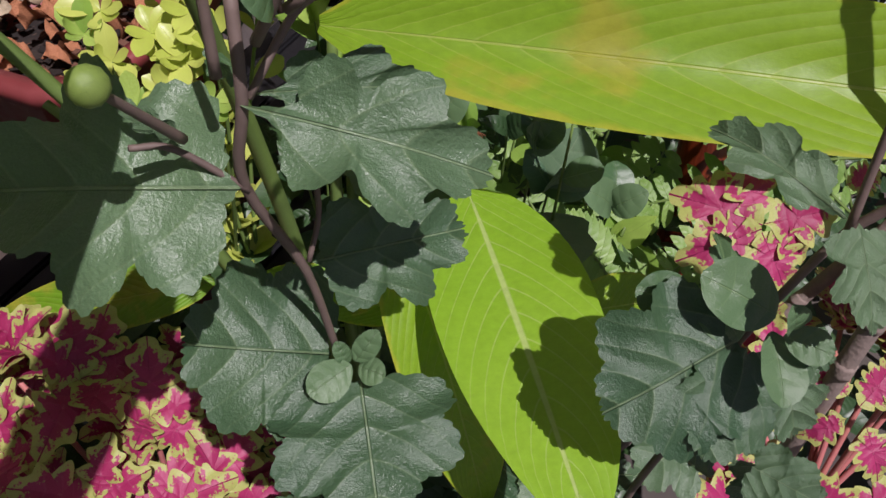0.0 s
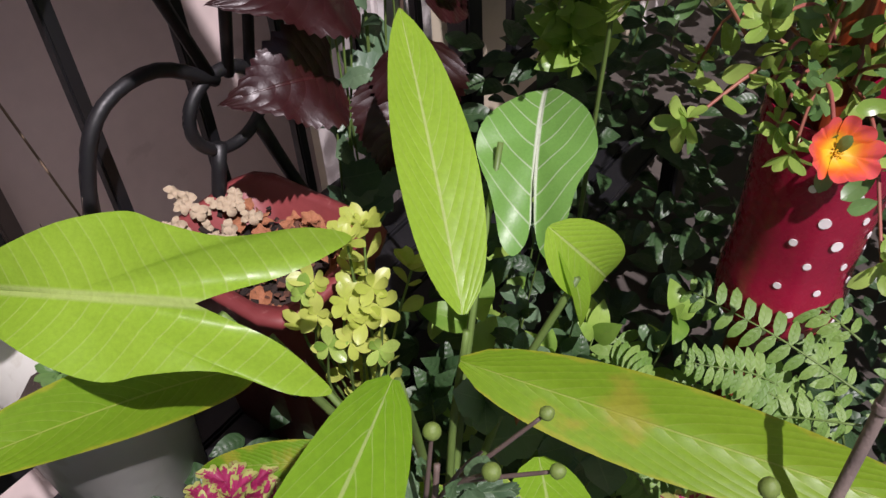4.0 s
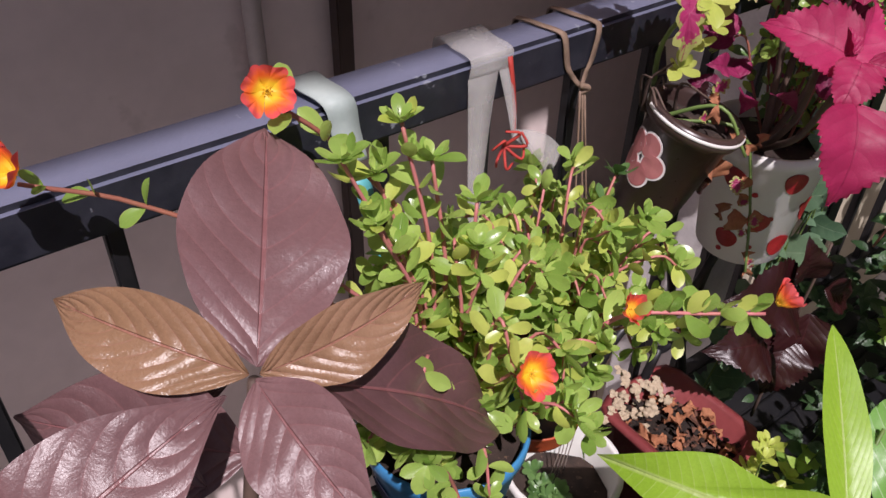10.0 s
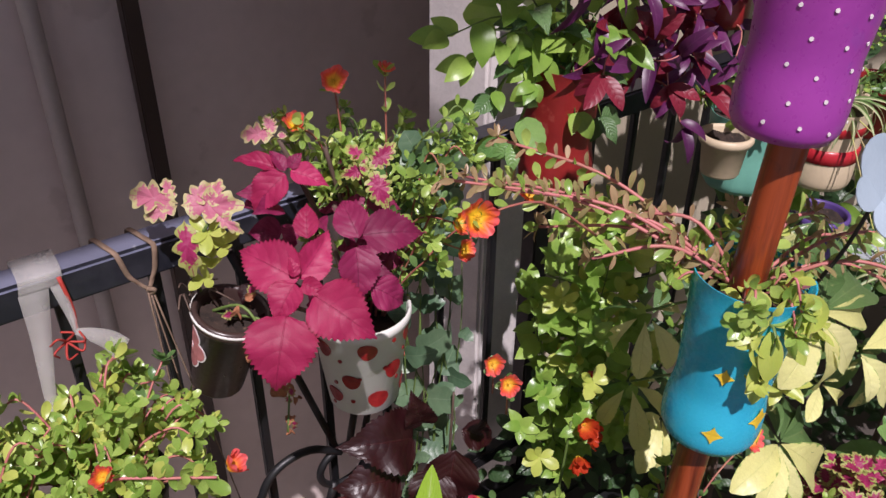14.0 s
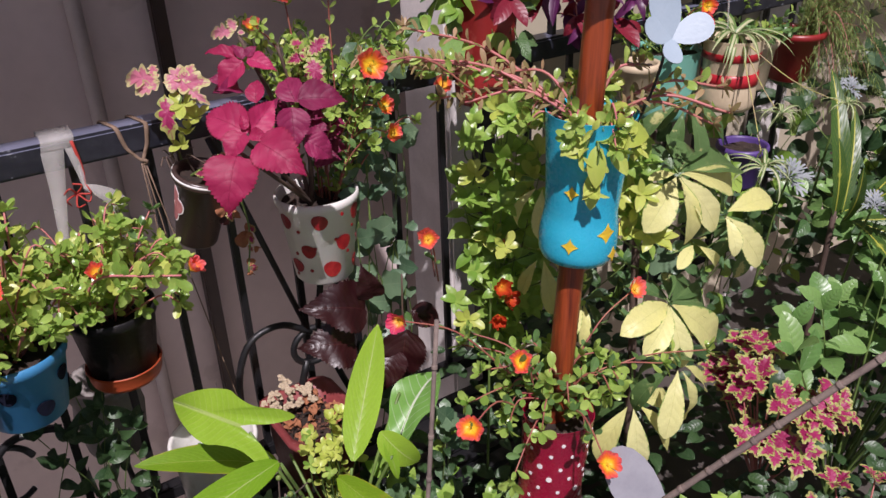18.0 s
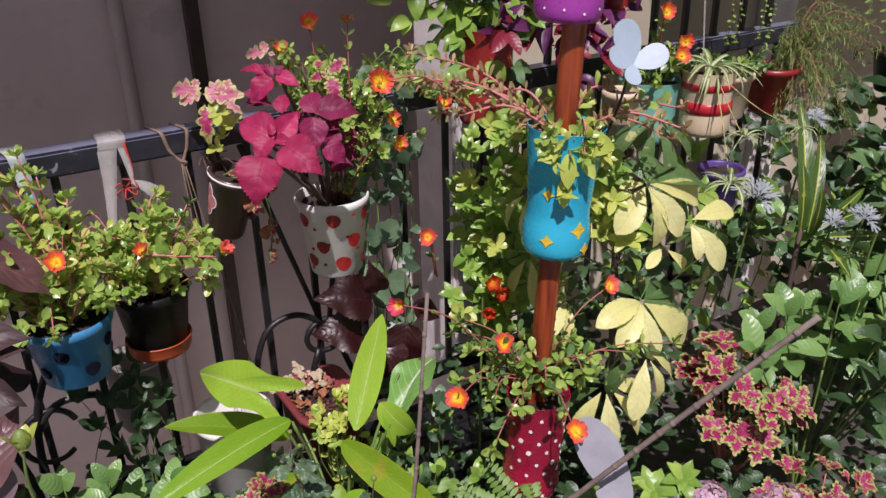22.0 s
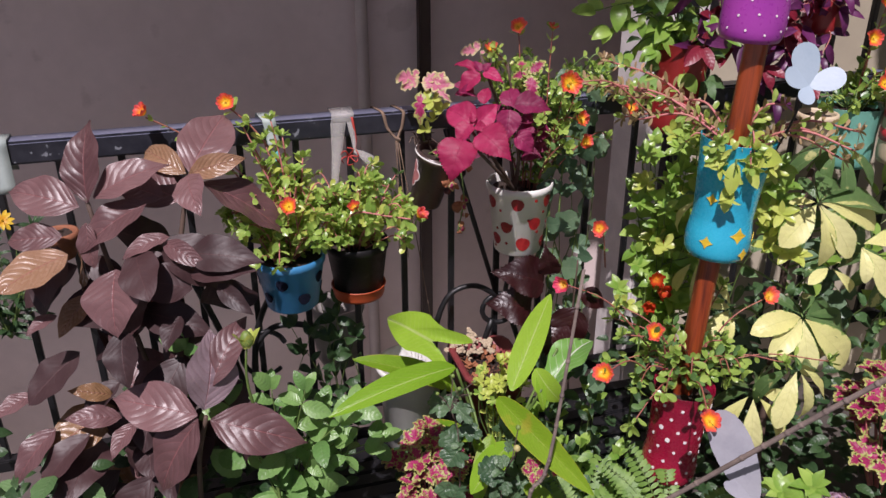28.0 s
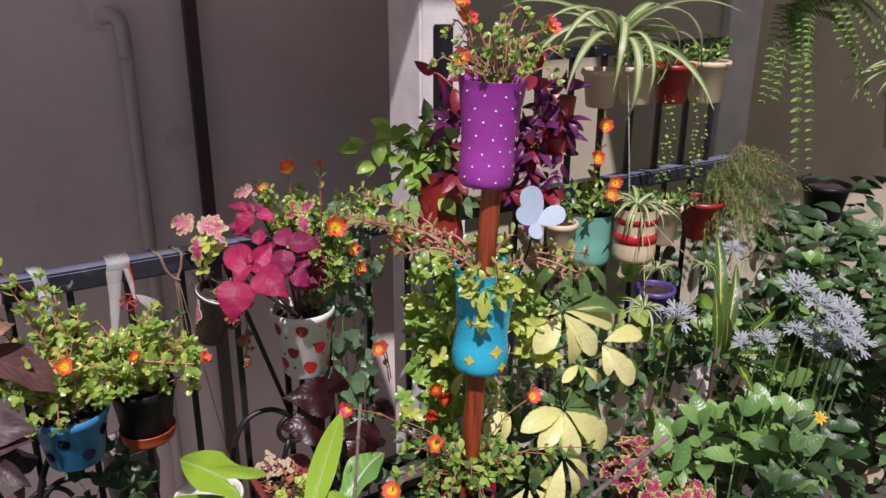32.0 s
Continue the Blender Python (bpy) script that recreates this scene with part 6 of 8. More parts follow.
pc = thing("purslane", tuple(on_pole(0.60)), "trailing purslane with orange flowers in the crimson pot", "plant", "purslane plants")
C0 = on_pole(0.595)
bush(pc, C0, 0.09, 0.09, 20, "portulaca", 0.025, 0.020, 0.6, M["stem_red"], "portulaca_deep", 0.4)
for root, at, f, kind in (((0.62, 0.14, 0.60), (0.487, 0.092, 0.657), (-0.6, -0.5, 0.6), "orange"), ((0.68, 0.10, 0.60), (0.614, -0.06, 0.630), (-0.2, -0.7, 0.6), "orange"), ((0.65, 0.14, 0.62), (0.603, 0.12, 0.708), (-0.4, -0.6, 0.6), "orange"),
                          ((0.64, 0.19, 0.63), (0.473, 0.254, 0.767), (-0.8, -0.5, 0.2), "magenta"), ((0.70, 0.13, 0.61), (0.855, 0.13, 0.742), (0.1, -0.7, 0.5), "coral")):
    flower_on(pc, root, at, f, kind, 0.021, "portulaca_deep", gap=0.022)
for e in ((0.53, 0.05, 0.56), (0.58, 0.22, 0.72), (0.56, 0.16, 0.69), (0.80, 0.12, 0.62), (0.85, 0.05, 0.64), (0.95, 0.04, 0.63), (0.60, 0.27, 0.66), (0.76, 0.19, 0.70), (0.74, 0.1, 0.68), (0.56, 0.2, 0.6), (0.80, 0.2, 0.74)):
    e = Vector(e)
    trailing(pc, [C0, (C0 + e) / 2 + Vector((0, 0, 0.03)), e], "portulaca", 0.025, 0.020, 0.0018, M["stem_red"], True, "portulaca_deep", 0.4)

pu = thing("purslane", tuple(on_pole(1.43)), "sparse purslane with orange flowers in the purple pot", "plant", "purslane plants")
U0 = on_pole(1.425)
bush(pu, U0, 0.10, 0.15, 26, "portulaca", 0.015, 0.015, 0.3, M["stem_pink"], "portulaca_deep", 0.3)
for at, f in (((0.667, 0.14, 1.485), (-0.3, -0.8, 0.4)), ((0.69, 0.16, 1.55), (-0.2, -0.7, 0.5)), ((0.80, 0.06, 1.54), (0.3, -0.7, 0.5)), ((0.672, 0.155, 1.575), (0, -0.5, 0.8))):
    flower_on(pu, U0, at, f, "coral", 0.021, gap=0.04)

# ---- creeper and bright hedge plant between the pillar and the pole ----
creeper = thing("creeper", (0.70, 0.62, 0.30), "dark ivy-like creeper climbing the railing", "plant")
for k in range(8):
    x = 0.585 + 0.015 * k + rng.uniform(-0.02, 0.02)
    pts = [(x, 0.60, 0.25 + rng.uniform(0, 0.1)), (x + rng.uniform(-.04, .04), 0.57, 0.55), (x + rng.uniform(-.05, .05), 0.55, 0.8), (x + rng.uniform(-.06, .06), 0.57, rng.uniform(0.9, 1.1))]
    leafy_shoot(creeper, pts, "ivy", 0.052, 0.046, M["stem_green"], 0.0016, (-0.4, -0.8, 0.4))
hedge = thing("bright_shrub", (0.80, 0.42, 0.2), "bright green small-leaved shrub with a magenta bud", "plant")
for k in range(20):
    t, r = rng.uniform(0, 6.28), 0.085 * math.sqrt(rng.random())
    e = Vector((0.782 + r * math.cos(t) * 0.9, 0.40 + r * math.sin(t), rng.uniform(0.66, 1.0)))
    leafy_shoot(hedge, [(0.80, 0.42, 0.45), (Vector((0.80, 0.42, 0.5)) + e) / 2, e], "jade_heart", 0.046, 0.026, M["stem_green"], 0.0016, (-0.3, -0.7, 0.6), pair=True)
for k in range(40):
    p = Vector((0.758 + rng.uniform(-.09, .10), 0.36 + rng.uniform(-.07, .05), rng.uniform(0.62, 1.02)))
    rosette(hedge, rng.choice(("portulaca_yellow", "jade_heart", "jade_heart")), p, (-0.4, -0.6, 0.6), 0.034, 6)
    stem(hedge, [p, p + Vector((0.02, 0.03, -0.05)), (0.80, 0.42, p.z - 0.1)], 0.0013, 0.0015, M["stem_green"])
flower(hedge, (0.735, 0.33, 0.79), (-0.3, -0.8, 0.3), 0.011, "magenta", 7, 0.9)
for at, f, kind in (((0.636, 0.429, 0.79), (-0.4, -0.8, 0.4), "coral"), ((0.588, 0.344, 0.835), (-0.4, -0.8, 0.3), "coral")):
    flower_on(creeper, Vector(at) + Vector((0.05, 0.05, -0.12)), at, f, kind, 0.02, "portulaca_deep", gap=0.03)
# vivid red-orange bloom low behind the pole
bloom = thing("orange_bloom", (0.70, 0.33, 0.45), "tall stem of large red-orange blooms behind the pole", "flower")
stem(bloom, [(0.72, 0.36, 0.25), (0.71, 0.34, 0.5), (0.70, 0.32, 0.72)], 0.003, 0.002, M["stem_green"])
for p, f in (((0.715, 0.31, 0.715), (-0.3, -0.8, 0.3)), ((0.70, 0.30, 0.665), (-0.5, -0.7, -0.1)), ((0.725, 0.315, 0.685), (0.3, -0.8, 0.1))):
    flower(bloom, p, f, 0.027, "red", 5, 0.85)
coleus_dark = thing("dark_coleus", (0.60, 0.50, 0.40), "dark maroon coleus with toothed leaves beside the pillar", "plant")
for b, p, k in (((0.540, 0.50, 0.640), (0.417, 0.495, 0.696), 0), ((0.512, 0.50, 0.572), (0.402, 0.49, 0.622), 2), ((0.628, 0.50, 0.560), (0.590, 0.48, 0.440), 0),
                ((0.560, 0.50, 0.660), (0.535, 0.49, 0.735), 1), ((0.640, 0.50, 0.600), (0.700, 0.47, 0.560), 1), ((0.600, 0.51, 0.520), (0.530, 0.47, 0.455), 2)):
    leaf(coleus_dark, SH["coleus_maroon"][k], b, p, (-.45, -.60, .65), 1.0)
stem(coleus_dark, [(0.64, 0.53, 0.3), (0.63, 0.52, 0.5), (0.63, 0.51, 0.68)], 0.003, 0.002, M["stem_brown"])

# climbers round the red pot by the pillar
pil = thing("climber", (0.88, 0.56, 1.15), "broad-leaved green climber in the tall red pot", "plant")
for e in ((0.76, 0.60, 1.27), (0.80, 0.58, 1.24), (0.84, 0.55, 1.29), (0.90, 0.52, 1.22), (0.94, 0.5, 1.19), (0.80, 0.55, 1.15), (0.77, 0.56, 1.06), (0.92, 0.52, 1.08), (0.96, 0.5, 1.26), (0.86, 0.52, 1.10), (0.662, 0.58, 1.237), (0.702, 0.58, 1.194), (0.763, 0.58, 1.208), (0.818, 0.58, 1.243), (0.746, 0.58, 1.133), (0.817, 0.58, 1.166), (0.857, 0.58, 1.088), (0.707, 0.58, 1.096), (0.792, 0.58, 1.046), (0.874, 0.58, 1.173), (0.923, 0.58, 1.211)):
    e = Vector(e)
    leafy_shoot(pil, [(0.885, 0.575, 1.14), (Vector((0.885, 0.575, 1.17)) + e) / 2 + Vector((0, 0, 0.04)), e], rng.choice(("jade_heart", "jade_heart", "broad", "rose")), 0.064, 0.03, M["stem_green"], 0.002, (-0.4, -0.7, 0.5))
trad = thing("purple_heart", (1.0, 0.56, 1.2), "purple-leaved trailing plant behind the purple pot", "plant")
for k in range(34):
    t = rng.uniform(0, 6.28)
    c = Vector((rng.uniform(0.86, 1.24), rng.uniform(0.48, 0.58), rng.uniform(1.10, 1.42)))
    e = c + Vector((math.cos(t) * 0.05, -0.03, math.sin(t) * 0.05 - 0.02))
    leafy_shoot(trad, [Vector((c.x, 0.58, c.z)), c, e], rng.choice(("tradescantia", "tradescantia", "crimson_leaf")), 0.078, 0.02, M["stem_pink"], 0.002, (-0.3, -0.8, 0.4))

# ---- variegated umbrella shrub ----
sch = thing("umbrella_shrub", (0.98, 0.22, 0.0), "variegated umbrella shrub with cream and green hand-shaped leaves", "plant")
stem(sch, [(1.02, 0.24, 0.0), (1.0, 0.24, 0.4), (1.0, 0.26, 0.75), (1.02, 0.26, 0.95)], 0.011, 0.006, M["stem_brown"], "trunk", 8)
# the large leaves: hub, foot of the stalk, and each leaflet's reach, tone and breadth
for hub, foot, reach in (
    ((0.918, 0.116, 0.940), (1.0, 0.25, 0.9), ((-0.082, -0.030, -0.059, "c", 1.35), (0.019, -0.050, -0.116, "c", 0.95), (0.072, -0.045, -0.100, "c", 0.95), (0.154, -0.020, -0.052, "c", 0.8), (0.190, 0.020, -0.021, "g", 0.9), (0.118, 0.050, 0.023, "g", 1.0), (0.058, 0.060, 0.040, "g", 1.0), (-0.006, 0.050, 0.035, "g", 1.0), (-0.058, 0.000, 0.010, "c", 0.8))),
    ((1.007, 0.085, 0.855), (1.0, 0.25, 0.8), ((0.106, -0.020, 0.015, "c", 1.1), (-0.007, -0.050, -0.053, "c", 1.25), (0.070, -0.050, -0.096, "c", 1.0), (0.059, -0.020, -0.055, "g", 1.0))),
    ((0.949, 0.128, 0.682), (1.0, 0.25, 0.64), ((-0.121, -0.030, 0.018, "c", 1.2), (-0.095, -0.060, -0.026, "c", 1.25), (-0.006, -0.055, -0.102, "c", 1.0), (0.085, -0.020, -0.136, "g", 0.8), (0.112, -0.050, -0.105, "c", 1.15), (0.155, 0.010, -0.059, "g", 1.2), (0.121, 0.040, -0.010, "g", 1.0), (0.050, 0.050, 0.030, "g", 1.0), (-0.065, 0.030, 0.057, "g", 0.9))),
    ((0.926, 0.317, 0.606), (1.0, 0.27, 0.56), ((-0.086, -0.040, -0.035, "c", 1.1), (-0.034, -0.050, -0.063, "c", 0.9), (-0.084, -0.020, 0.044, "c", 0.8), (-0.024, 0.020, 0.058, "c", 0.7), (0.043, 0.030, 0.039, "g", 0.8), (0.075, 0.000, -0.011, "g", 0.8), (0.035, -0.030, -0.063, "g", 0.9))),
    ((0.969, 0.107, 0.803), (1.0, 0.25, 0.76), ((0.056, -0.030, -0.053, "c", 0.8), (-0.064, -0.030, -0.006, "c", 0.9), (-0.001, -0.020, 0.020, "c", 0.8), (-0.056, 0.000, 0.006, "g", 0.8))),
):
    hub = Vector(hub)
    stem(sch, [foot, (Vector(foot) + hub) / 2 + Vector((0, 0, 0.025)), hub], 0.0026, 0.0018, M["stem_green"], "stalk")
    for x_, y_, z_, tone_, wide_ in reach:
        way_ = Vector((x_, y_, z_))
        face_ = Vector((-0.25, -0.55, 0.75)) + jitter((0, 0, 0), 0.25) - Vector((x_, 0, 0)) * 2
        leaf(sch, pick("schefflera" if tone_ == "c" else "schefflera_green"), hub + way_.normalized() * 0.008, hub + way_ * 1.08, face_, wide_ * 1.12, "leaflet")
for hub, f, s, n, k in (((1.0, 0.18, 1.0), (-0.2, -0.5, 0.9), 0.09, 8, "schefflera_green"), ((0.88, 0.04, 0.605), (-0.4, -0.7, 0.6), 0.10, 8, "schefflera"), ((0.82, 0.08, 0.53), (-0.4, -0.7, 0.6), 0.10, 8, "schefflera"),
                        ((1.10, 0.20, 0.85), (0.0, -0.7, 0.7), 0.09, 8, "schefflera_green"), ((0.78, 0.28, 0.88), (-0.6, -0.6, 0.5), 0.085, 7, "schefflera"), ((0.80, 0.30, 0.73), (-0.6, -0.6, 0.5), 0.085, 7, "schefflera"), ((1.1, 0.1, 0.78), (0.0, -0.7, 0.6), 0.08, 7, "schefflera_green")):
    umbrella_leaf(sch, Vector(hub) + Vector((0, 0, 0.03)), f, s * 1.2, n - 1, k, 0.8, rng.uniform(0, 1), (1.0, 0.25, hub[2] - 0.05))
# yellow-green sprays between the turquoise pot and the shrub's large leaves
for k in range(24):
    z_ = rng.uniform(0.82, 1.01)
    p = Vector((0.80 + (1.01 - z_) * 0.28 + rng.uniform(-0.015, 0.055), rng.uniform(0.12, 0.20), z_))
    rosette(sch, rng.choice(("yellow_point", "yellow_point", "jade_heart")), p, (-0.3, -0.7, 0.6), 0.036, 5)
    if k % 3 == 0:
        stem(sch, [p, p + Vector((0.03, 0.05, -0.05)), (1.0, 0.25, p.z - 0.12)], 0.0013, 0.0018, M["stem_green"], "stalk")

# ---- chocolate-leaved shrub ----
shrub = thing("purple_shrub", (-0.28, 0.36, 0.0), "shrub with large glossy purple-brown leaves", "plant")
leaf(shrub, SH["chocolate"][2], (-0.207, 0.457, 1.001), (-0.128, 0.571, 1.086), (-0.3, -0.9, 0.25), 1.12)
leaf(shrub, SH["chocolate_young"][1], (-0.212, 0.457, 0.998), (-0.301, 0.541, 1.043), (-0.05, -0.85, 0.45), 0.95)
leaf(shrub, SH["chocolate_young"][1], (-0.207, 0.454, 0.998), (-0.108, 0.415, 1.036), (0.05, -0.85, 0.45), 0.95)
leaf(shrub, SH["chocolate"][0], (-0.21, 0.453, 0.996), (-0.204, 0.345, 0.967), (-0.45, -0.55, 0.7), 1.05)
leaf(shrub, SH["chocolate"][0], (-0.187, 0.453, 0.978), (-0.018, 0.409, 0.884), (-0.15, -0.25, 0.95), 0.85)
leaf(shrub, SH["chocolate"][0], (-0.225, 0.439, 0.955), (-0.338, 0.512, 0.992), (-0.45, -0.55, 0.7), 1.1)
leaf(shrub, SH["chocolate"][2], (-0.257, 0.424, 0.968), (-0.337, 0.459, 1.0), (-0.45, -0.55, 0.7), 1.1)
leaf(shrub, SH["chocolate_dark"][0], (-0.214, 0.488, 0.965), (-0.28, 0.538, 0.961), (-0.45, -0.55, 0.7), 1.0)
leaf(shrub, SH["chocolate"][0], (-0.381, 0.411, 0.977), (-0.379, 0.478, 1.119), (-0.45, -0.55, 0.7), 0.95)
leaf(shrub, SH["chocolate"][0], (-0.396, 0.412, 0.97), (-0.529, 0.469, 1.006), (-0.45, -0.55, 0.7), 0.95)
leaf(shrub, SH["chocolate"][0], (-0.37, 0.411, 0.984), (-0.244, 0.406, 1.053), (-0.45, -0.55, 0.7), 0.95)
leaf(shrub, SH["chocolate"][2], (-0.388, 0.398, 0.946), (-0.39, 0.363, 0.871), (-0.45, -0.55, 0.7), 0.95)
leaf(shrub, SH["chocolate"][2], (-0.431, 0.4, 0.923), (-0.531, 0.428, 0.919), (-0.45, -0.55, 0.7), 0.95)
leaf(shrub, SH["chocolate_sunlit"][0], (-0.232, 0.238, 0.625), (-0.190, 0.290, 0.760), (0.42, -0.85, 0.2), 1.25)
leaf(shrub, SH["chocolate"][0], (-0.243, 0.228, 0.622), (-0.401, 0.291, 0.656), (-0.45, -0.55, 0.7), 0.95)
leaf(shrub, SH["chocolate"][0], (-0.223, 0.218, 0.615), (-0.057, 0.151, 0.579), (-0.45, -0.55, 0.7), 0.9)
leaf(shrub, SH["chocolate"][0], (-0.242, 0.225, 0.617), (-0.345, 0.197, 0.493), (-0.45, -0.55, 0.7), 1.15)
leaf(shrub, SH["chocolate"][1], (-0.216, 0.255, 0.66), (-0.142, 0.312, 0.778), (-0.2, -0.7, 0.6), 0.95)
leaf(shrub, SH["chocolate"][0], (-0.35, 0.368, 0.863), (-0.372, 0.285, 0.772), (-0.45, -0.55, 0.7), 1.75)
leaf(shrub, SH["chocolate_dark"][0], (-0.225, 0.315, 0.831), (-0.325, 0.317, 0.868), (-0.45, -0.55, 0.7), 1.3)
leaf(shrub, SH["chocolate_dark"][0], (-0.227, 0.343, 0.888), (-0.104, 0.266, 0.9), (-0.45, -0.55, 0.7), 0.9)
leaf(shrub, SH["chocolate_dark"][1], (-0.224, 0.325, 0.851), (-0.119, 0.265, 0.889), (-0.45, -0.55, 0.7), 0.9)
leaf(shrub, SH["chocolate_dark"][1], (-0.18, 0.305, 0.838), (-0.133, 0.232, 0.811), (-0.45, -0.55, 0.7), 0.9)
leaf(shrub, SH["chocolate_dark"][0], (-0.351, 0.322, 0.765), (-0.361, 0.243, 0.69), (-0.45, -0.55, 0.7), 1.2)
leaf(shrub, SH["chocolate"][1], (-0.252, 0.364, 0.915), (-0.342, 0.34, 0.905), (-0.45, -0.55, 0.7), 0.9)
leaf(shrub, SH["chocolate"][0], (-0.283, 0.399, 0.97), (-0.42, 0.368, 0.914), (-0.45, -0.55, 0.7), 0.9)
leaf(shrub, SH["chocolate"][1], (-0.263, 0.363, 0.906), (-0.199, 0.288, 0.887), (-0.45, -0.55, 0.7), 0.9)
leaf(shrub, SH["chocolate_dark"][0], (-0.25, 0.302, 0.787), (-0.287, 0.251, 0.754), (-0.45, -0.55, 0.7), 1.2)
leaf(shrub, SH["chocolate"][0], (-0.461, 0.366, 0.788), (-0.513, 0.332, 0.781), (-0.45, -0.55, 0.7), 0.9)
leaf(shrub, SH["chocolate_young"][0], (-0.399, 0.378, 0.598), (-0.47, 0.36, 0.637), (-0.45, -0.55, 0.7), 0.8)
leaf(shrub, SH["chocolate"][0], (-0.388, 0.356, 0.559), (-0.486, 0.343, 0.59), (-0.45, -0.55, 0.7), 0.8)
leaf(shrub, SH["chocolate"][0], (-0.364, 0.344, 0.549), (-0.415, 0.289, 0.523), (-0.45, -0.55, 0.7), 1.0)
leaf(shrub, SH["chocolate_dark"][1], (-0.449, 0.36, 0.53), (-0.563, 0.306, 0.466), (-0.45, -0.55, 0.7), 1.0)
leaf(shrub, SH["chocolate"][0], (-0.51, 0.383, 0.54), (-0.601, 0.323, 0.476), (-0.45, -0.55, 0.7), 0.9)
leaf(shrub, SH["chocolate"][0], (-0.543, 0.421, 0.599), (-0.616, 0.382, 0.59), (-0.45, -0.55, 0.7), 0.9)
stem(shrub, [(-0.28, 0.38, 0.0), (-0.29, 0.40, 0.4), (-0.25, 0.43, 0.8), (-0.21, 0.455, 0.995)], 0.009, 0.004, M["stem_brown"], "trunk", 8)
stem(shrub, [(-0.29, 0.40, 0.4), (-0.35, 0.41, 0.75), (-0.384, 0.416, 0.985)], 0.006, 0.004, M["stem_brown"], "branch", 8)
stem(shrub, [(-0.28, 0.38, 0.1), (-0.26, 0.29, 0.45), (-0.229, 0.224, 0.62)], 0.006, 0.004, M["stem_brown"], "branch", 8)
# Inner leaves mostly take the dark tone: dark undersides plus painted inner shade.
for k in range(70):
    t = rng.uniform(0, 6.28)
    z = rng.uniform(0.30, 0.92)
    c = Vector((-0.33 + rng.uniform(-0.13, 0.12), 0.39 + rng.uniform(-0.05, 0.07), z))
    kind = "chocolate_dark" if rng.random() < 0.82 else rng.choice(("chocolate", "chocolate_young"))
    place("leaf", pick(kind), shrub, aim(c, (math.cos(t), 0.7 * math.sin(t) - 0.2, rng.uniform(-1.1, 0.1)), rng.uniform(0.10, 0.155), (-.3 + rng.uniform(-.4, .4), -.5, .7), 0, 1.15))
for k in range(26):
    c = Vector((rng.uniform(-0.62, -0.16), rng.uniform(0.26, 0.42), rng.uniform(0.22, 0.50)))
    place("leaf", pick("broad" if k % 3 else "rose"), shrub, aim(c, (rng.uniform(-1, 1), rng.uniform(-1, .2), rng.uniform(-.5, .3)), rng.uniform(0.06, 0.10), (-.3, -.5, .8)), "green leaf low in the shrub")
left = thing("narrow_leaf_plant", (-0.594, 0.56, 0.653), "dark green narrow-leaved plant behind the purple shrub", "plant")
for k in range(22):
    p = Vector((-0.544, 0.56, 0.798)) + Vector((rng.uniform(-0.12, 0.05), rng.uniform(-0.03, 0.05), rng.uniform(-0.06, 0.08)))
    leafy_shoot(left, [(-0.594, 0.56, 0.653), (p + Vector((-0.594, 0.56, 0.653))) / 2, p], "narrow", 0.05, 0.02, M["stem_green"], 0.0014, (-0.2, -0.6, 0.7))
flower(left, (-0.559, 0.56, 0.905), (0.2, -0.8, 0.5), 0.022, "yellow", 11, 0.25)
flared_pot("terracotta_pot", (-0.475, 0.60, 0.80), 0.034, 0.026, 0.055, M["terra"], "small terracotta pot behind the purple shrub", soil=True)
vine = thing("dark_climber", (0.0, 0.6, 0.2), "dark green climber under the hanging pots", "plant")
for k in range(8):
    x = rng.uniform(-0.02, 0.10)
    leafy_shoot(vine, [(x, 0.60, 0.2), (x + rng.uniform(-.03, .03), 0.59, 0.38), (x + rng.uniform(-.05, .05), 0.57, rng.uniform(0.48, 0.64))], "dark_green", 0.05, 0.03, M["stem_green"], 0.0016, (-0.2, -0.8, 0.5))
bud_at = Vector((-0.144, 0.215, 0.769))
rosebush = thing("rose_bush", (-0.12, 0.26, 0.0), "rose bush with pale green leaflets and one closed yellow bud", "plant")
stem(rosebush, [(-0.10, 0.27, 0.0), (-0.12, 0.26, 0.45), (-0.15, 0.23, 0.66), bud_at], 0.004, 0.002, M["stem_green"])
place("bud", BUD, rosebush, Matrix.Translation(bud_at) @ Matrix.Diagonal((0.012, 0.012, 0.016, 1)), "yellow-green rose bud")
for i in range(6):
    a = 2 * math.pi * i / 6 + rng.uniform(-.2, .2)
    out = Vector((math.cos(a), math.sin(a), 0))
    leaf(rosebush, SH["yellow_point"][i % 3], Vector(bud_at) + out * 0.008 - Vector((0, 0, 0.014)), Vector(bud_at) + out * rng.uniform(0.008, 0.024) + Vector((0, 0, rng.uniform(0.012, 0.022))), -out + Vector((0, 0, 0.2)), 1.3, "sepal")
for e in ((-0.11, 0.25, 0.64), (-0.06, 0.28, 0.58), (-0.02, 0.28, 0.55), (0.03, 0.30, 0.5), (0.0, 0.26, 0.48), (0.05, 0.32, 0.52), (-0.255, 0.315, 0.71), (-0.1, 0.2, 0.55), (0.06, 0.26, 0.45), (-0.03, 0.22, 0.46), (0.1, 0.3, 0.44), (-0.05, 0.23, 0.638), (0.002, 0.187, 0.582)):
    e = Vector(e)
    leafy_shoot(rosebush, [(-0.10, 0.27, 0.3), (Vector((-0.1, 0.27, 0.4)) + e) / 2, e], "rose", 0.062, 0.055, M["stem_green"], 0.0018, (-0.2, -0.6, 0.8), pair=True)

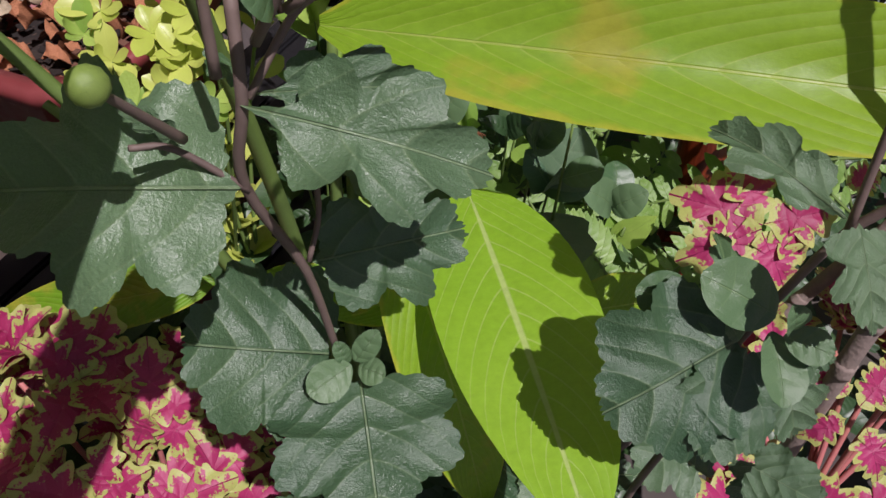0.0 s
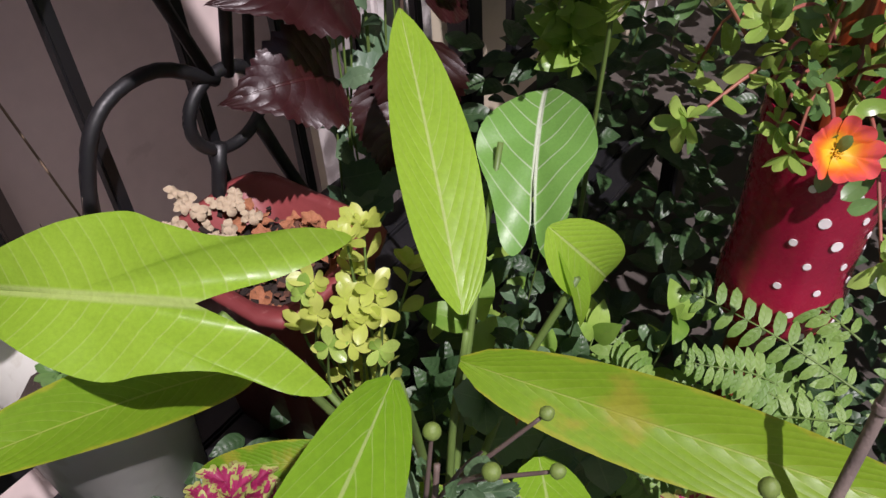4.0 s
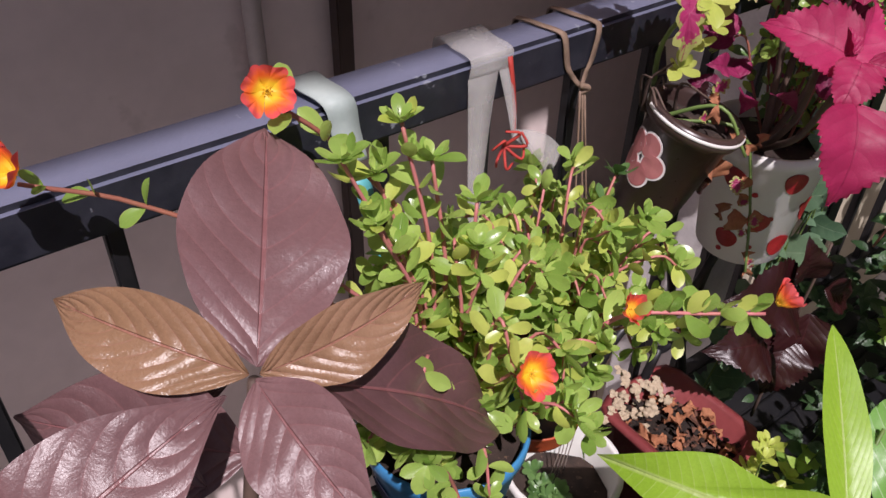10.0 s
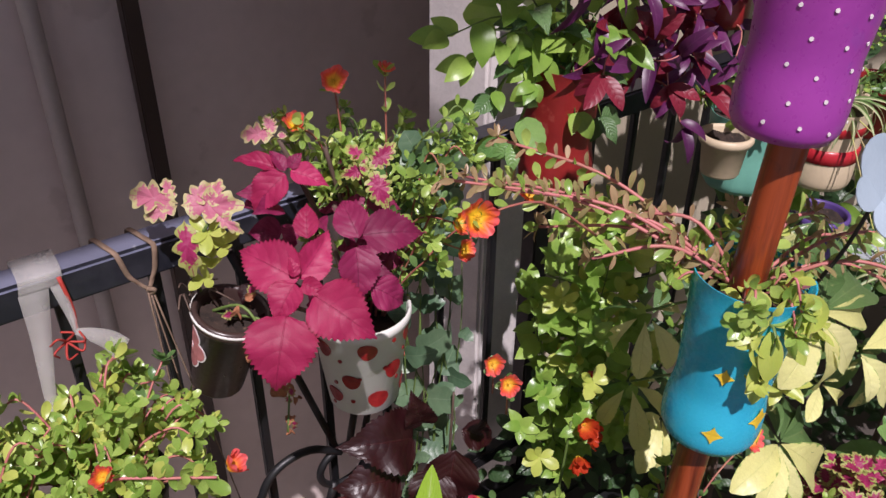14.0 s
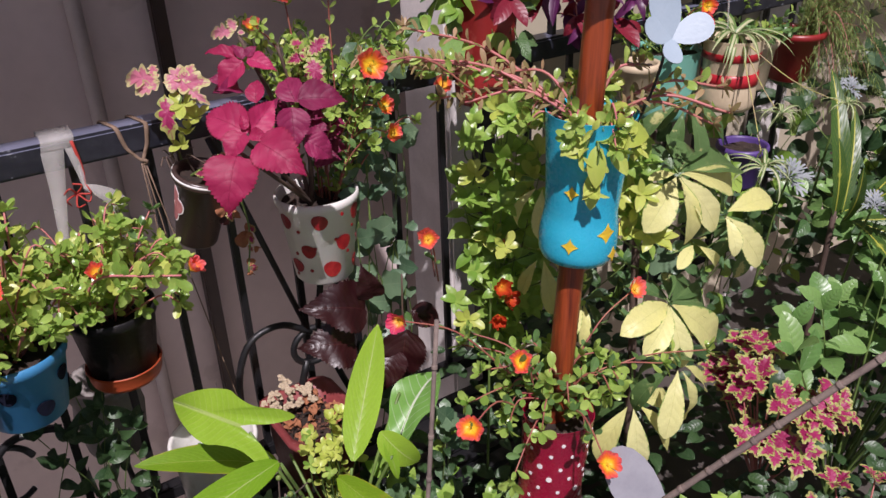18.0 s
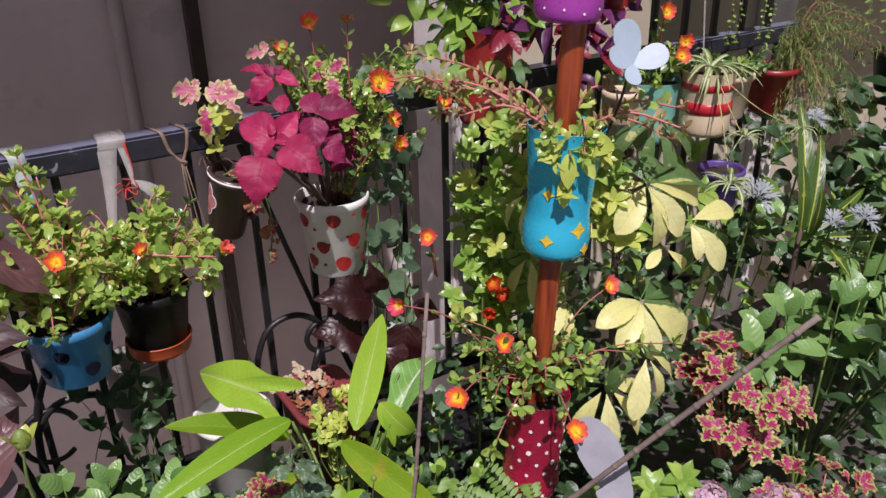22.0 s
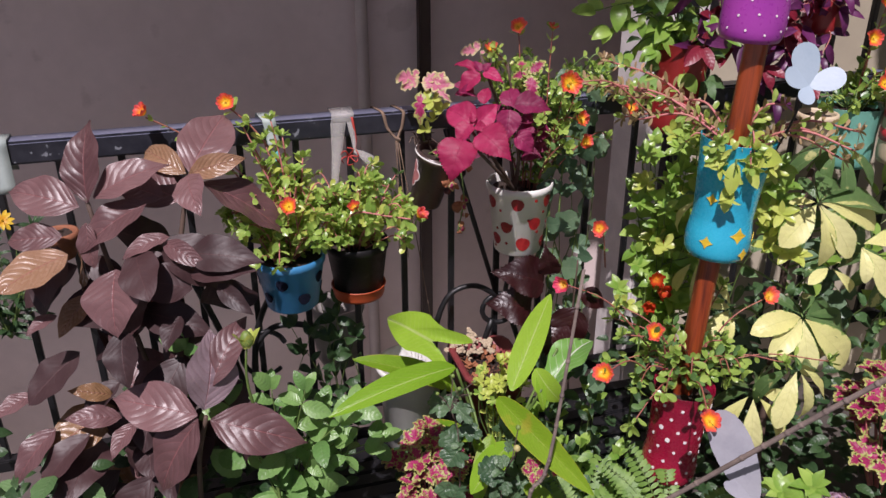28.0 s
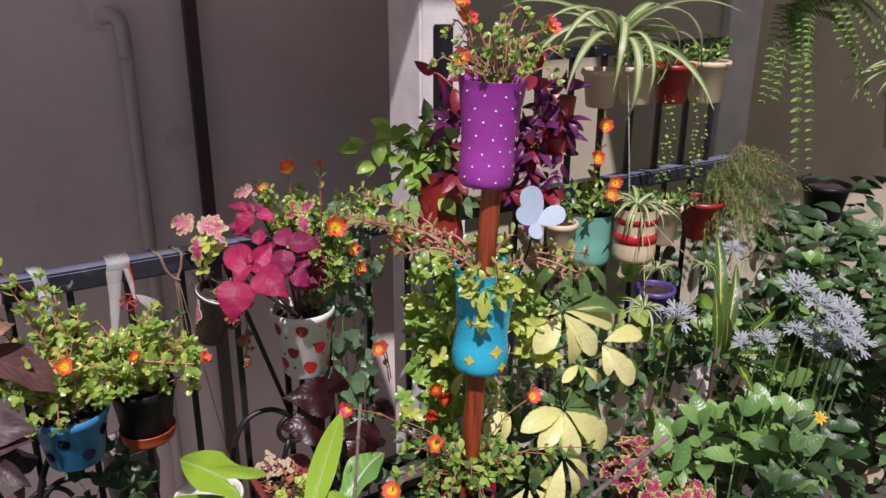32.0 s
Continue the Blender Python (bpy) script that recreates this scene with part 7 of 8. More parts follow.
# ---- lime blades ----
arrow_plant = thing("arrowhead_plant", (0.33, 0.26, 0.0), "arrowhead plant with lime blades and one white-veined leaf", "plant")
leaf(arrow_plant, SH["lime"][0], (0.377, 0.273, 0.521), (0.526, 0.427, 0.655), (-0.55, -0.75, 0.3), 0.8)
leaf(arrow_plant, SH["lime_dull"][0], (0.336, 0.246, 0.530), (0.396, -0.058, 0.524), (-0.62, -0.2, 0.74), 0.6)
leaf(arrow_plant, SH["lime"][1], (0.231, 0.204, 0.65), (-0.019, 0.115, 0.674), (0.1, -0.5, 0.85), 0.75)
leaf(arrow_plant, SH["lime_dull"][1], (0.305, 0.43, 0.435), (0.091, 0.415, 0.588), (0.1, -0.5, 0.85), 0.9)
leaf(arrow_plant, SH["arrow"][0], (0.222, 0.328, 0.636), (0.144, 0.468, 0.642), (-0.45, -0.50, 0.74), 0.9)
leaf(arrow_plant, SH["lime"][0], (0.345, 0.191, 0.457), (0.228, 0.091, 0.443), (-0.4, -0.4, 0.8), 1.35)
leaf(arrow_plant, SH["lime_dull"][2], (0.362, 0.15, 0.374), (0.414, 0.094, 0.362), (-0.4, -0.4, 0.8), 1.2)
leaf(arrow_plant, SH["lime_dull"][0], (0.306, 0.205, 0.41), (0.291, 0.267, 0.428), (-0.4, -0.4, 0.8), 1.2)
leaf(arrow_plant, SH["lime_dull"][1], (0.326, 0.351, 0.346), (0.234, 0.461, 0.351), (-0.4, -0.4, 0.8), 1.1)
leaf(arrow_plant, SH["lime_dull"][1], (0.311, 0.208, 0.471), (0.248, 0.131, 0.364), (-0.4, -0.5, 0.8), 1.2)
leaf(arrow_plant, SH["syngonium"][0], (0.496, 0.288, 0.553), (0.584, 0.332, 0.590), (-0.80, -0.30, 0.55), 0.9)
leaf(arrow_plant, SH["lime"][2], (0.408, 0.226, 0.600), (0.452, 0.178, 0.520), (-0.65, -0.45, 0.6), 1.35)
leaf(arrow_plant, SH["lime"][1], (0.412, 0.222, 0.590), (0.418, 0.190, 0.512), (-0.2, -0.7, 0.6), 0.9)
for e in ((0.37, 0.265, 0.515), (0.234, 0.204, 0.645), (0.235, 0.33, 0.615), (0.50, 0.32, 0.575), (0.415, 0.207, 0.56), (0.328, 0.43, 0.45)):
    e = Vector(e)
    stem(arrow_plant, [(0.34, 0.28, 0.2), (Vector((0.34, 0.28, 0.3)) + e) / 2, e], 0.004, 0.0026, M["stem_green"], "stalk")

# ---- chrysanthemum close to the lens ----
mum = thing("chrysanthemum", (0.25, 0.12, 0.0), "chrysanthemum with grey-green lobed leaves and round buds", "plant")
leaf(mum, SH["mum"][0], (0.216, 0.182, 0.568), (0.187, 0.233, 0.575), (-0.5, -0.5, 0.75), 0.95)
leaf(mum, SH["mum"][1], (0.218, 0.177, 0.591), (0.236, 0.126, 0.577), (-0.5, -0.5, 0.75), 0.75)
leaf(mum, SH["mum"][1], (0.223, 0.179, 0.59), (0.25, 0.147, 0.585), (-0.5, -0.5, 0.75), 0.55)
leaf(mum, SH["mum"][0], (0.233, 0.183, 0.526), (0.269, 0.151, 0.52), (-0.5, -0.5, 0.75), 0.75)
leaf(mum, SH["mum"][2], (0.232, 0.184, 0.484), (0.21, 0.225, 0.493), (-0.5, -0.5, 0.75), 1.1)
leaf(mum, SH["mum"][2], (0.231, 0.174, 0.476), (0.199, 0.15, 0.468), (-0.5, -0.5, 0.75), 1.35)
leaf(mum, SH["mum"][2], (0.273, 0.072, 0.501), (0.241, 0.097, 0.491), (-0.5, -0.5, 0.75), 1.1)
leaf(mum, SH["mum"][2], (0.278, 0.068, 0.494), (0.246, 0.068, 0.481), (-0.5, -0.5, 0.75), 0.9)
leaf(mum, SH["mum_small"][0], (0.281, 0.063, 0.508), (0.273, 0.083, 0.524), (-0.5, -0.5, 0.75), 1.0)
leaf(mum, SH["mum_small"][0], (0.274, 0.063, 0.509), (0.256, 0.054, 0.503), (-0.5, -0.5, 0.75), 0.9)
leaf(mum, SH["mum_small"][0], (0.28, 0.084, 0.503), (0.272, 0.1, 0.511), (-0.5, -0.5, 0.75), 1.1)
leaf(mum, SH["mum_small"][1], (0.277, 0.07, 0.498), (0.277, 0.082, 0.513), (-0.5, -0.5, 0.75), 1.1)
leaf(mum, SH["mum_small"][0], (0.271, 0.06, 0.512), (0.27, 0.047, 0.512), (-0.5, -0.5, 0.75), 1.1)
leaf(mum, SH["mum_small"][1], (0.269, 0.059, 0.517), (0.266, 0.058, 0.528), (-0.5, -0.5, 0.75), 1.0)
leaf(mum, SH["mum_bright"][1], (0.286, 0.075, 0.497), (0.311, 0.084, 0.508), (-0.5, -0.5, 0.75), 0.5)
leaf(mum, SH["mum"][1], (0.286, 0.055, 0.543), (0.303, 0.093, 0.555), (-0.5, -0.5, 0.75), 0.6)
leaf(mum, SH["mum"][0], (0.283, 0.053, 0.546), (0.264, 0.041, 0.532), (-0.5, -0.5, 0.75), 0.8)
leaf(mum, SH["mum"][0], (0.274, 0.058, 0.506), (0.273, 0.046, 0.507), (-0.5, -0.5, 0.75), 1.2)
leaf(mum, SH["mum"][0], (0.287, 0.057, 0.482), (0.277, 0.044, 0.461), (-0.5, -0.5, 0.75), 1.0)
leaf(mum, SH["mum"][0], (0.271, 0.045, 0.456), (0.254, 0.057, 0.447), (-0.5, -0.5, 0.75), 1.0)
leaf(mum, SH["mum"][2], (0.259, 0.056, 0.465), (0.255, 0.035, 0.465), (-0.5, -0.5, 0.75), 0.9)
leaf(mum, SH["mum_small"][0], (0.22, 0.183, 0.481), (0.217, 0.183, 0.478), (-0.5, -0.5, 0.75), 0.9)
leaf(mum, SH["mum_small"][0], (0.231, 0.176, 0.484), (0.216, 0.182, 0.484), (-0.5, -0.5, 0.75), 1.1)
leaf(mum, SH["mum_small"][0], (0.232, 0.175, 0.485), (0.238, 0.169, 0.496), (-0.5, -0.5, 0.75), 0.8)
leaf(mum, SH["mum_small"][0], (0.232, 0.174, 0.483), (0.231, 0.164, 0.485), (-0.5, -0.5, 0.75), 1.2)
leaf(mum, SH["mum_small"][0], (0.231, 0.177, 0.484), (0.231, 0.18, 0.493), (-0.5, -0.5, 0.75), 0.8)
leaf(mum, SH["mum_bright"][0], (0.237, 0.195, 0.585), (0.228, 0.193, 0.59), (-0.5, -0.5, 0.75), 1.0)
leaf(mum, SH["mum"][1], (0.215, 0.194, 0.579), (0.208, 0.201, 0.591), (-0.5, -0.5, 0.75), 0.5)
stem(mum, [(0.225, 0.178, 0.614), (0.219, 0.177, 0.592), (0.218, 0.183, 0.567), (0.229, 0.182, 0.527), (0.233, 0.182, 0.484)], 0.0015, 0.0013, M["stem_grey"], sides=8)
stem(mum, [(0.288, 0.024, 0.584), (0.288, 0.026, 0.580), (0.293, 0.040, 0.553), (0.293, 0.053, 0.534), (0.288, 0.063, 0.510), (0.283, 0.070, 0.490)], 0.0017, 0.0012, M["stem_grey"], sides=8)
stem(mum, [(0.246, 0.168, 0.606), (0.234, 0.171, 0.605), (0.22, 0.176, 0.592)], 0.0009, 0.001, M["stem_grey"])
stem(mum, [(0.236, 0.177, 0.56), (0.237, 0.18, 0.542), (0.231, 0.182, 0.529)], 0.0008, 0.0009, M["stem_grey"])
stem(mum, [(0.203, 0.197, 0.585), (0.210, 0.192, 0.581), (0.218, 0.182, 0.566)], 0.0008, 0.001, M["stem_grey"])
for p, root, r in (((0.302, 0.053, 0.603), (0.293, 0.053, 0.535), 0.0050), ((0.288, 0.022, 0.584), (0.291, 0.036, 0.560), 0.0066), ((0.221, 0.146, 0.641), (0.222, 0.172, 0.605), 0.0042), ((0.247, 0.136, 0.658), (0.225, 0.165, 0.615), 0.0032),
                   ((0.236, 0.124, 0.641), (0.225, 0.165, 0.612), 0.0034), ((0.217, 0.172, 0.653), (0.215, 0.178, 0.6), 0.004), ((0.189, 0.18, 0.614), (0.21, 0.188, 0.585), 0.0038)):
    p, root = Vector(p), Vector(root)
    stem(mum, [root, (root + p) / 2, p - (p - root).normalized() * r * 0.8], 0.0013, 0.0009, M["stem_grey"], "flower_stalk", 7)
    place("bud", BUD if r < 0.006 else BUD_PALE, mum, Matrix.Translation(p) @ (p - root).to_track_quat("Z", "Y").to_matrix().to_4x4() @ Matrix.Diagonal((r, r, r, 1)))
leaf(mum, SH["mum_small"][0], (0.224, 0.16, 0.62), (0.229, 0.154, 0.634), (-.5, -.6, .5), 1.0)
leaf(mum, SH["mum_small"][1], (0.222, 0.165, 0.615), (0.213, 0.160, 0.624), (-.5, -.6, .5), 1.0)
stem(mum, [(0.25, 0.22, 0.0), (0.245, 0.21, 0.3), (0.238, 0.19, 0.43), (0.233, 0.182, 0.484)], 0.0020, 0.0015, M["stem_grey"])
stem(mum, [(0.31, 0.12, 0.0), (0.295, 0.10, 0.3), (0.285, 0.08, 0.43), (0.283, 0.070, 0.49)], 0.0020, 0.0012, M["stem_grey"])
for k in range(26):
    p = Vector((0.28 + rng.uniform(-0.07, 0.10), 0.16 + rng.uniform(-0.1, 0.1), rng.uniform(0.22, 0.36)))
    t = rng.uniform(0, 6.28)
    place("leaf", pick("mum"), mum, aim(p, (math.cos(t), math.sin(t), 0.1), rng.uniform(0.04, 0.06), (-.3, -.3, .9)))

# ---- pink coleus clumps with yellow margins ----
def coleus_clump(at, r, h, n, label, size=0.04, kind="coleus_edge"):
    t = thing("pink_coleus", at, label, "plant", "pink coleus clumps")
    for i in range(n):
        a, k = rng.uniform(0, 6.28), r * math.sqrt(rng.random())
        p = Vector(at) + Vector((k * math.cos(a), k * math.sin(a), h * rng.uniform(0.55, 1.0) * (1.1 - 0.4 * k / r)))
        stem(t, [Vector(at) + Vector((0, 0, 0.02)), (Vector(at) + p) / 2 + Vector((0, 0, 0.01)), p], 0.0022, 0.0016, M["stem_pink"], "stem", 5, 3)
        rosette(t, kind, p, (math.cos(a) * 0.4, math.sin(a) * 0.4 - 0.3, 0.9), size, 6, 1.0)
    return t


clump = coleus_clump((0.42, 0.0, 0.15), 0.075, 0.26, 13, "magenta coleus with ragged yellow leaf margins", 0.042)
leaf(clump, SH["coleus_edge"][0], (0.349, 0.074, 0.478), (0.343, 0.106, 0.488), (-0.6, -0.4, 0.7), 1.1)
leaf(clump, SH["coleus_edge"][0], (0.348, 0.074, 0.477), (0.327, 0.097, 0.47), (-0.6, -0.4, 0.7), 1.0)
leaf(clump, SH["coleus_edge"][1], (0.349, 0.075, 0.479), (0.362, 0.089, 0.496), (-0.6, -0.4, 0.7), 1.2)
leaf(clump, SH["coleus_edge"][2], (0.349, 0.074, 0.478), (0.366, 0.05, 0.48), (-0.6, -0.4, 0.7), 1.1)
leaf(clump, SH["coleus_edge"][0], (0.347, 0.074, 0.476), (0.337, 0.058, 0.46), (-0.6, -0.4, 0.7), 1.2)
leaf(clump, SH["coleus_edge"][1], (0.35, 0.072, 0.478), (0.348, 0.054, 0.467), (-0.6, -0.4, 0.7), 1.0)
leaf(clump, SH["coleus_edge"][0], (0.372, 0.051, 0.486), (0.382, 0.04, 0.489), (-0.6, -0.4, 0.7), 1.2)
leaf(clump, SH["coleus_edge"][0], (0.322, 0.029, 0.433), (0.325, 0.044, 0.443), (-0.6, -0.4, 0.7), 1.2)
leaf(clump, SH["coleus_edge"][0], (0.321, 0.024, 0.43), (0.339, 0.015, 0.441), (-0.6, -0.4, 0.7), 1.1)
leaf(clump, SH["coleus_edge"][1], (0.316, 0.027, 0.428), (0.304, 0.039, 0.423), (-0.6, -0.4, 0.7), 1.1)
leaf(clump, SH["coleus_edge"][0], (0.317, 0.02, 0.425), (0.306, 0.008, 0.41), (-0.6, -0.4, 0.7), 1.1)
coleus_clump((0.225, 0.36, 0.10), 0.075, 0.33, 15, "magenta coleus with yellow margins below the lime blades", 0.04)
coleus_clump((0.20, 0.30, 0.12), 0.07, 0.26, 10, "magenta coleus with yellow margins beside the rose bush", 0.038)
coleus_clump((1.16, 0.02, 0.18), 0.125, 0.41, 30, "pink coleus with yellow margins beside the umbrella shrub", 0.046)
coleus_clump((1.12, -0.22, 0.12), 0.10, 0.34, 14, "dark pink coleus with pale margins", 0.04)
ys = thing("yellow_sprig", (0.40, 0.40, 0.2), "yellow-green leafy sprigs rising by the planter", "plant")
for e in ((0.40, 0.40, 0.51), (0.43, 0.41, 0.50), (0.38, 0.38, 0.46), (0.42, 0.42, 0.45), (0.36, 0.42, 0.44), (0.45, 0.38, 0.45)):
    e = Vector(e)
    trailing(ys, [(0.40, 0.40, 0.25), (Vector((0.4, 0.4, 0.3)) + e) / 2, e], "portulaca_yellow", 0.024, 0.022, 0.0016, M["stem_green"])

for p, s in (((0.356, 0.402, 0.465), 0.03), ((0.375, 0.388, 0.474), 0.03), ((0.373, 0.368, 0.463), 0.032), ((0.359, 0.419, 0.476), 0.028), ((0.387, 0.36, 0.47), 0.03), ((0.358, 0.37, 0.451), 0.03), ((0.346, 0.384, 0.448), 0.028), ((0.366, 0.349, 0.447), 0.028), ((0.371, 0.415, 0.484), 0.03), ((0.392, 0.372, 0.481), 0.03)):
    rosette(ys, "portulaca_yellow" if s > 0.029 else "portulaca", p, (-0.4, -0.5, 0.7), s * 0.68, 6)
    stem(ys, [p, Vector(p) + Vector((0.01, 0.02, -0.08)), (0.40, 0.42, 0.25)], 0.0012, 0.0014, M["stem_green"])

low_mix = thing("ground_cover", (0.50, 0.28, 0.0), "mixed small-leaved green plants below the lime blades", "plant")
for k in range(34):
    e = Vector((rng.uniform(0.36, 0.64), rng.uniform(0.16, 0.42), rng.uniform(0.24, 0.46)))
    root = Vector((e.x + rng.uniform(-.05, .05), e.y + 0.05, 0.04))
    leafy_shoot(low_mix, [root, root.lerp(e, 0.6) + Vector((0.01, 0, 0.02)), e], rng.choice(("mum_small", "jade_heart", "ivy", "dark_green", "jade_heart")), rng.uniform(0.032, 0.05), 0.035, M["stem_green"], 0.0015, (-0.4, -0.5, 0.8))

# ---- ferns ----
fern = thing("fern", (0.62, 0.05, 0.15), "sword fern with bright green fronds under the crimson pot", "plant")
for b, w, ln, sag in (((0.60, 0.02, 0.28), (-0.35, 1.0, 0.9), 0.20, 0.03), ((0.62, 0.04, 0.28), (-0.5, 0.7, 0.9), 0.2, 0.04), ((0.62, 0.05, 0.25), (-0.9, 0.35, 0.7), 0.22, 0.05), ((0.63, 0.02, 0.26), (0.2, 0.5, 0.9), 0.2, 0.05),
                      ((0.60, 0.0, 0.25), (-0.9, -0.2, 0.6), 0.2, 0.06), ((0.65, 0.0, 0.27), (0.6, 0.1, 0.8), 0.2, 0.06), ((0.58, 0.1, 0.2), (-0.8, 0.5, 0.5), 0.22, 0.05), ((0.68, -0.02, 0.25), (0.7, -0.3, 0.8), 0.2, 0.05), ((0.5, 0.14, 0.2), (-0.3, 0.2, 0.9), 0.2, 0.03), ((0.55, 0.12, 0.18), (-0.2, -0.3, 0.9), 0.22, 0.05)):
    frond(fern, b, w, ln, sag, 0.024, 22, (-0.4, -0.5, 0.75))

for b, w, ln, k in (((0.506, 0.174, 0.269), (0.08, 0.065, 0.058), 0.118, 0.036), ((0.565, 0.123, 0.294), (-0.026, 0.071, -0.029), 0.081, 0.026), ((0.495, 0.201, 0.274), (0.054, 0.079, 0.041), 0.104, 0.034), ((0.521, 0.163, 0.277), (0.084, -0.005, 0.025), 0.088, 0.03), ((0.598, 0.024, 0.368), (0.011, 0.16, 0.037), 0.165, 0.026), ((0.622, 0.042, 0.402), (0.038, 0.078, -0.001), 0.087, 0.026), ((0.489, 0.175, 0.387), (0.039, 0.045, -0.025), 0.065, 0.03), ((0.582, 0.017, 0.35), (-0.022, 0.104, -0.033), 0.111, 0.026)):
    frond(fern, b, w, ln, 0.01, k, 26, (-0.55, -0.45, 0.7), True)

# ---- green undergrowth near the floor ----
low = thing("undergrowth", (0.0, 0.5, 0.0), "dense dark green foliage under the pots", "plant", kind="stuff")
bits_v, bits_f, bits_u = [], [], []
proto = SH["dark_green"][0]
pv = [v.co.copy() for v in proto.vertices]
pf = [tuple(p.vertices) for p in proto.polygons]
puv = {}
for lp, uvd in zip(proto.loops, proto.uv_layers[0].data):
    puv[lp.vertex_index] = tuple(uvd.uv)


def scatter(boxes, size, ups=(-0.2, -0.5, 0.8)):
    for (lo, hi), n in boxes:
        for _ in range(n):
            p = Vector([rng.uniform(a, b) for a, b in zip(lo, hi)])
            t = rng.uniform(0, 6.28)
            m = aim(p, (math.cos(t), math.sin(t), rng.uniform(-.4, .4)), size * rng.uniform(0.6, 1.2), ups)
            start = len(bits_v)
            bits_v.extend(m @ v for v in pv)
            bits_u.extend(puv[i] for i in range(len(pv)))
            bits_f.extend(tuple(start + i for i in f) for f in pf)


scatter([(((-0.45, 0.3, 0.05), (0.05, 0.6, 0.38)), 420), (((0.0, 0.1, 0.02), (0.45, 0.4, 0.18)), 350), (((-0.2, 0.52, 0.1), (0.12, 0.62, 0.40)), 60), (((0.5, -0.2, 0.02), (1.1, 0.45, 0.25)), 600), (((0.15, 0.36, 0.04), (0.60, 0.52, 0.28)), 260), (((0.30, 0.10, 0.02), (0.60, 0.36, 0.24)), 200), (((1.0, -0.3, 0.02), (2.0, 0.5, 0.4)), 700), (((0.75, 0.45, 0.05), (1.3, 0.62, 0.5)), 250), (((-0.7, 0.1, 0.0), (0.1, 0.3, 0.3)), 300), (((-0.95, 0.2, 0.0), (-0.4, 0.6, 0.5)), 420)], 0.048)
scatter([(((1.9, -0.2, 0.3), (2.8, 0.8, 0.9)), 400)], 0.09)
place("foliage", mesh_from("foliage", bits_v, bits_f, L["dark_green"], bits_u), low, Matrix())["kind"] = "stuff"

# ---- plants of the far half ----
lan = thing("broad_leaf_bush", (1.25, -0.08, 0.0), "bushy plant with ribbed green leaves and a yellow flower", "plant")
for k in range(24):
    a, r = rng.uniform(0, 6.28), 0.24 * math.sqrt(rng.random())
    e = Vector((1.38 + 1.1 * r * math.cos(a), -0.04 + 0.75 * r * math.sin(a), 0.50 + 0.17 * (1 - r / 0.25) + rng.uniform(-0.05, 0.04)))
    root = Vector((1.36, -0.03, 0.1))
    low_end = root.lerp(e, 0.62) + Vector((0, 0, 0.03))
    stem(lan, [root, root.lerp(low_end, 0.5) + Vector((0, 0, 0.02)), low_end], 0.003, 0.0025, M["stem_green"])
    leafy_shoot(lan, [low_end, low_end.lerp(e, 0.5), e], rng.choice(("broad", "broad", "rose", "dark_green")), 0.095, 0.062, M["stem_green"], 0.0025, (-0.3, -0.4, 0.85), pair=True)
flower(lan, (1.52, -0.14, 0.62), (-0.3, -0.6, 0.7), 0.019, "yellow", 9, 0.3)
nest = thing("spotted_dracaena", (1.50, 0.17, 0.3), "upright plant with long spotted yellow-ribbed blades", "plant")
for b, p, w in (((1.50, 0.16, 0.70), (1.56, 0.24, 0.98), 0.85), ((1.51, 0.15, 0.68), (1.60, 0.20, 0.90), 0.8), ((1.48, 0.15, 0.68), (1.45, 0.14, 0.86), 1.0), ((1.48, 0.13, 0.68), (1.40, 0.05, 0.82), 1.0), ((1.50, 0.14, 0.68), (1.66, 0.10, 0.78), 0.9), ((1.5, 0.16, 0.68), (1.72, 0.12, 0.70), .9), ((1.5, 0.12, 0.68), (1.55, 0.0, 0.66), 1.0), ((1.5, 0.12, 0.68), (1.42, -0.02, 0.68), 1.0), ((1.5, 0.12, 0.68), (1.62, 0.0, 0.70), 1.0)):
    leaf(nest, SH["nest"][0], b, p, (-0.5, -0.7, 0.4), w)
stem(nest, [(1.5, 0.17, 0.0), (1.49, 0.16, 0.4), (1.48, 0.15, 0.7)], 0.008, 0.006, M["stem_brown"])
dus = thing("dusty_miller", (1.55, -0.05, 0.4), "silver felted dusty miller with feathery leaves", "plant")
for at, s in (((1.50, -0.04, 0.92), 0.06), ((1.55, -0.07, 0.88), 0.06), ((1.61, -0.09, 0.86), 0.055), ((1.57, -0.11, 0.83), 0.06), ((1.62, -0.13, 0.79), 0.055), ((1.52, -0.05, 0.81), 0.05), ((1.46, 0.0, 0.78), 0.045), ((1.40, 0.22, 0.77), 0.06), ((1.57, -0.07, 0.77), 0.05), ((1.47, 0.07, 0.74), 0.04), ((1.64, -0.1, 0.76), 0.05), ((1.62, 0.25, 0.91), 0.04), ((1.66, -0.08, 0.82), 0.05)):
    at = Vector(at)
    stem(dus, [at + Vector((0.02, 0.05, -0.3)), at + Vector((0.005, 0.02, -0.1)), at], 0.003, 0.002, M["stem_green"])
    for i in range(12):
        a, up_ = 2.4 * i, 0.15 + 0.85 * i / 12
        w = Vector((-0.15, -0.35, 0.9)).normalized()
        turn = w.to_track_quat("Z", "Y").to_matrix()
        d = turn @ Vector((math.cos(a) * 0.8, math.sin(a) * 0.8, up_ * 1.3 - 0.1))
        place("leaf", pick("feather"), dus, aim(at, d, s * rng.uniform(0.7, 1.0) * (1.1 - 0.4 * i / 12), w))
beads = thing("bead_vine", (1.66, 0.55, 1.26), "thin dark strings of small leaves hanging from the pots", "plant")
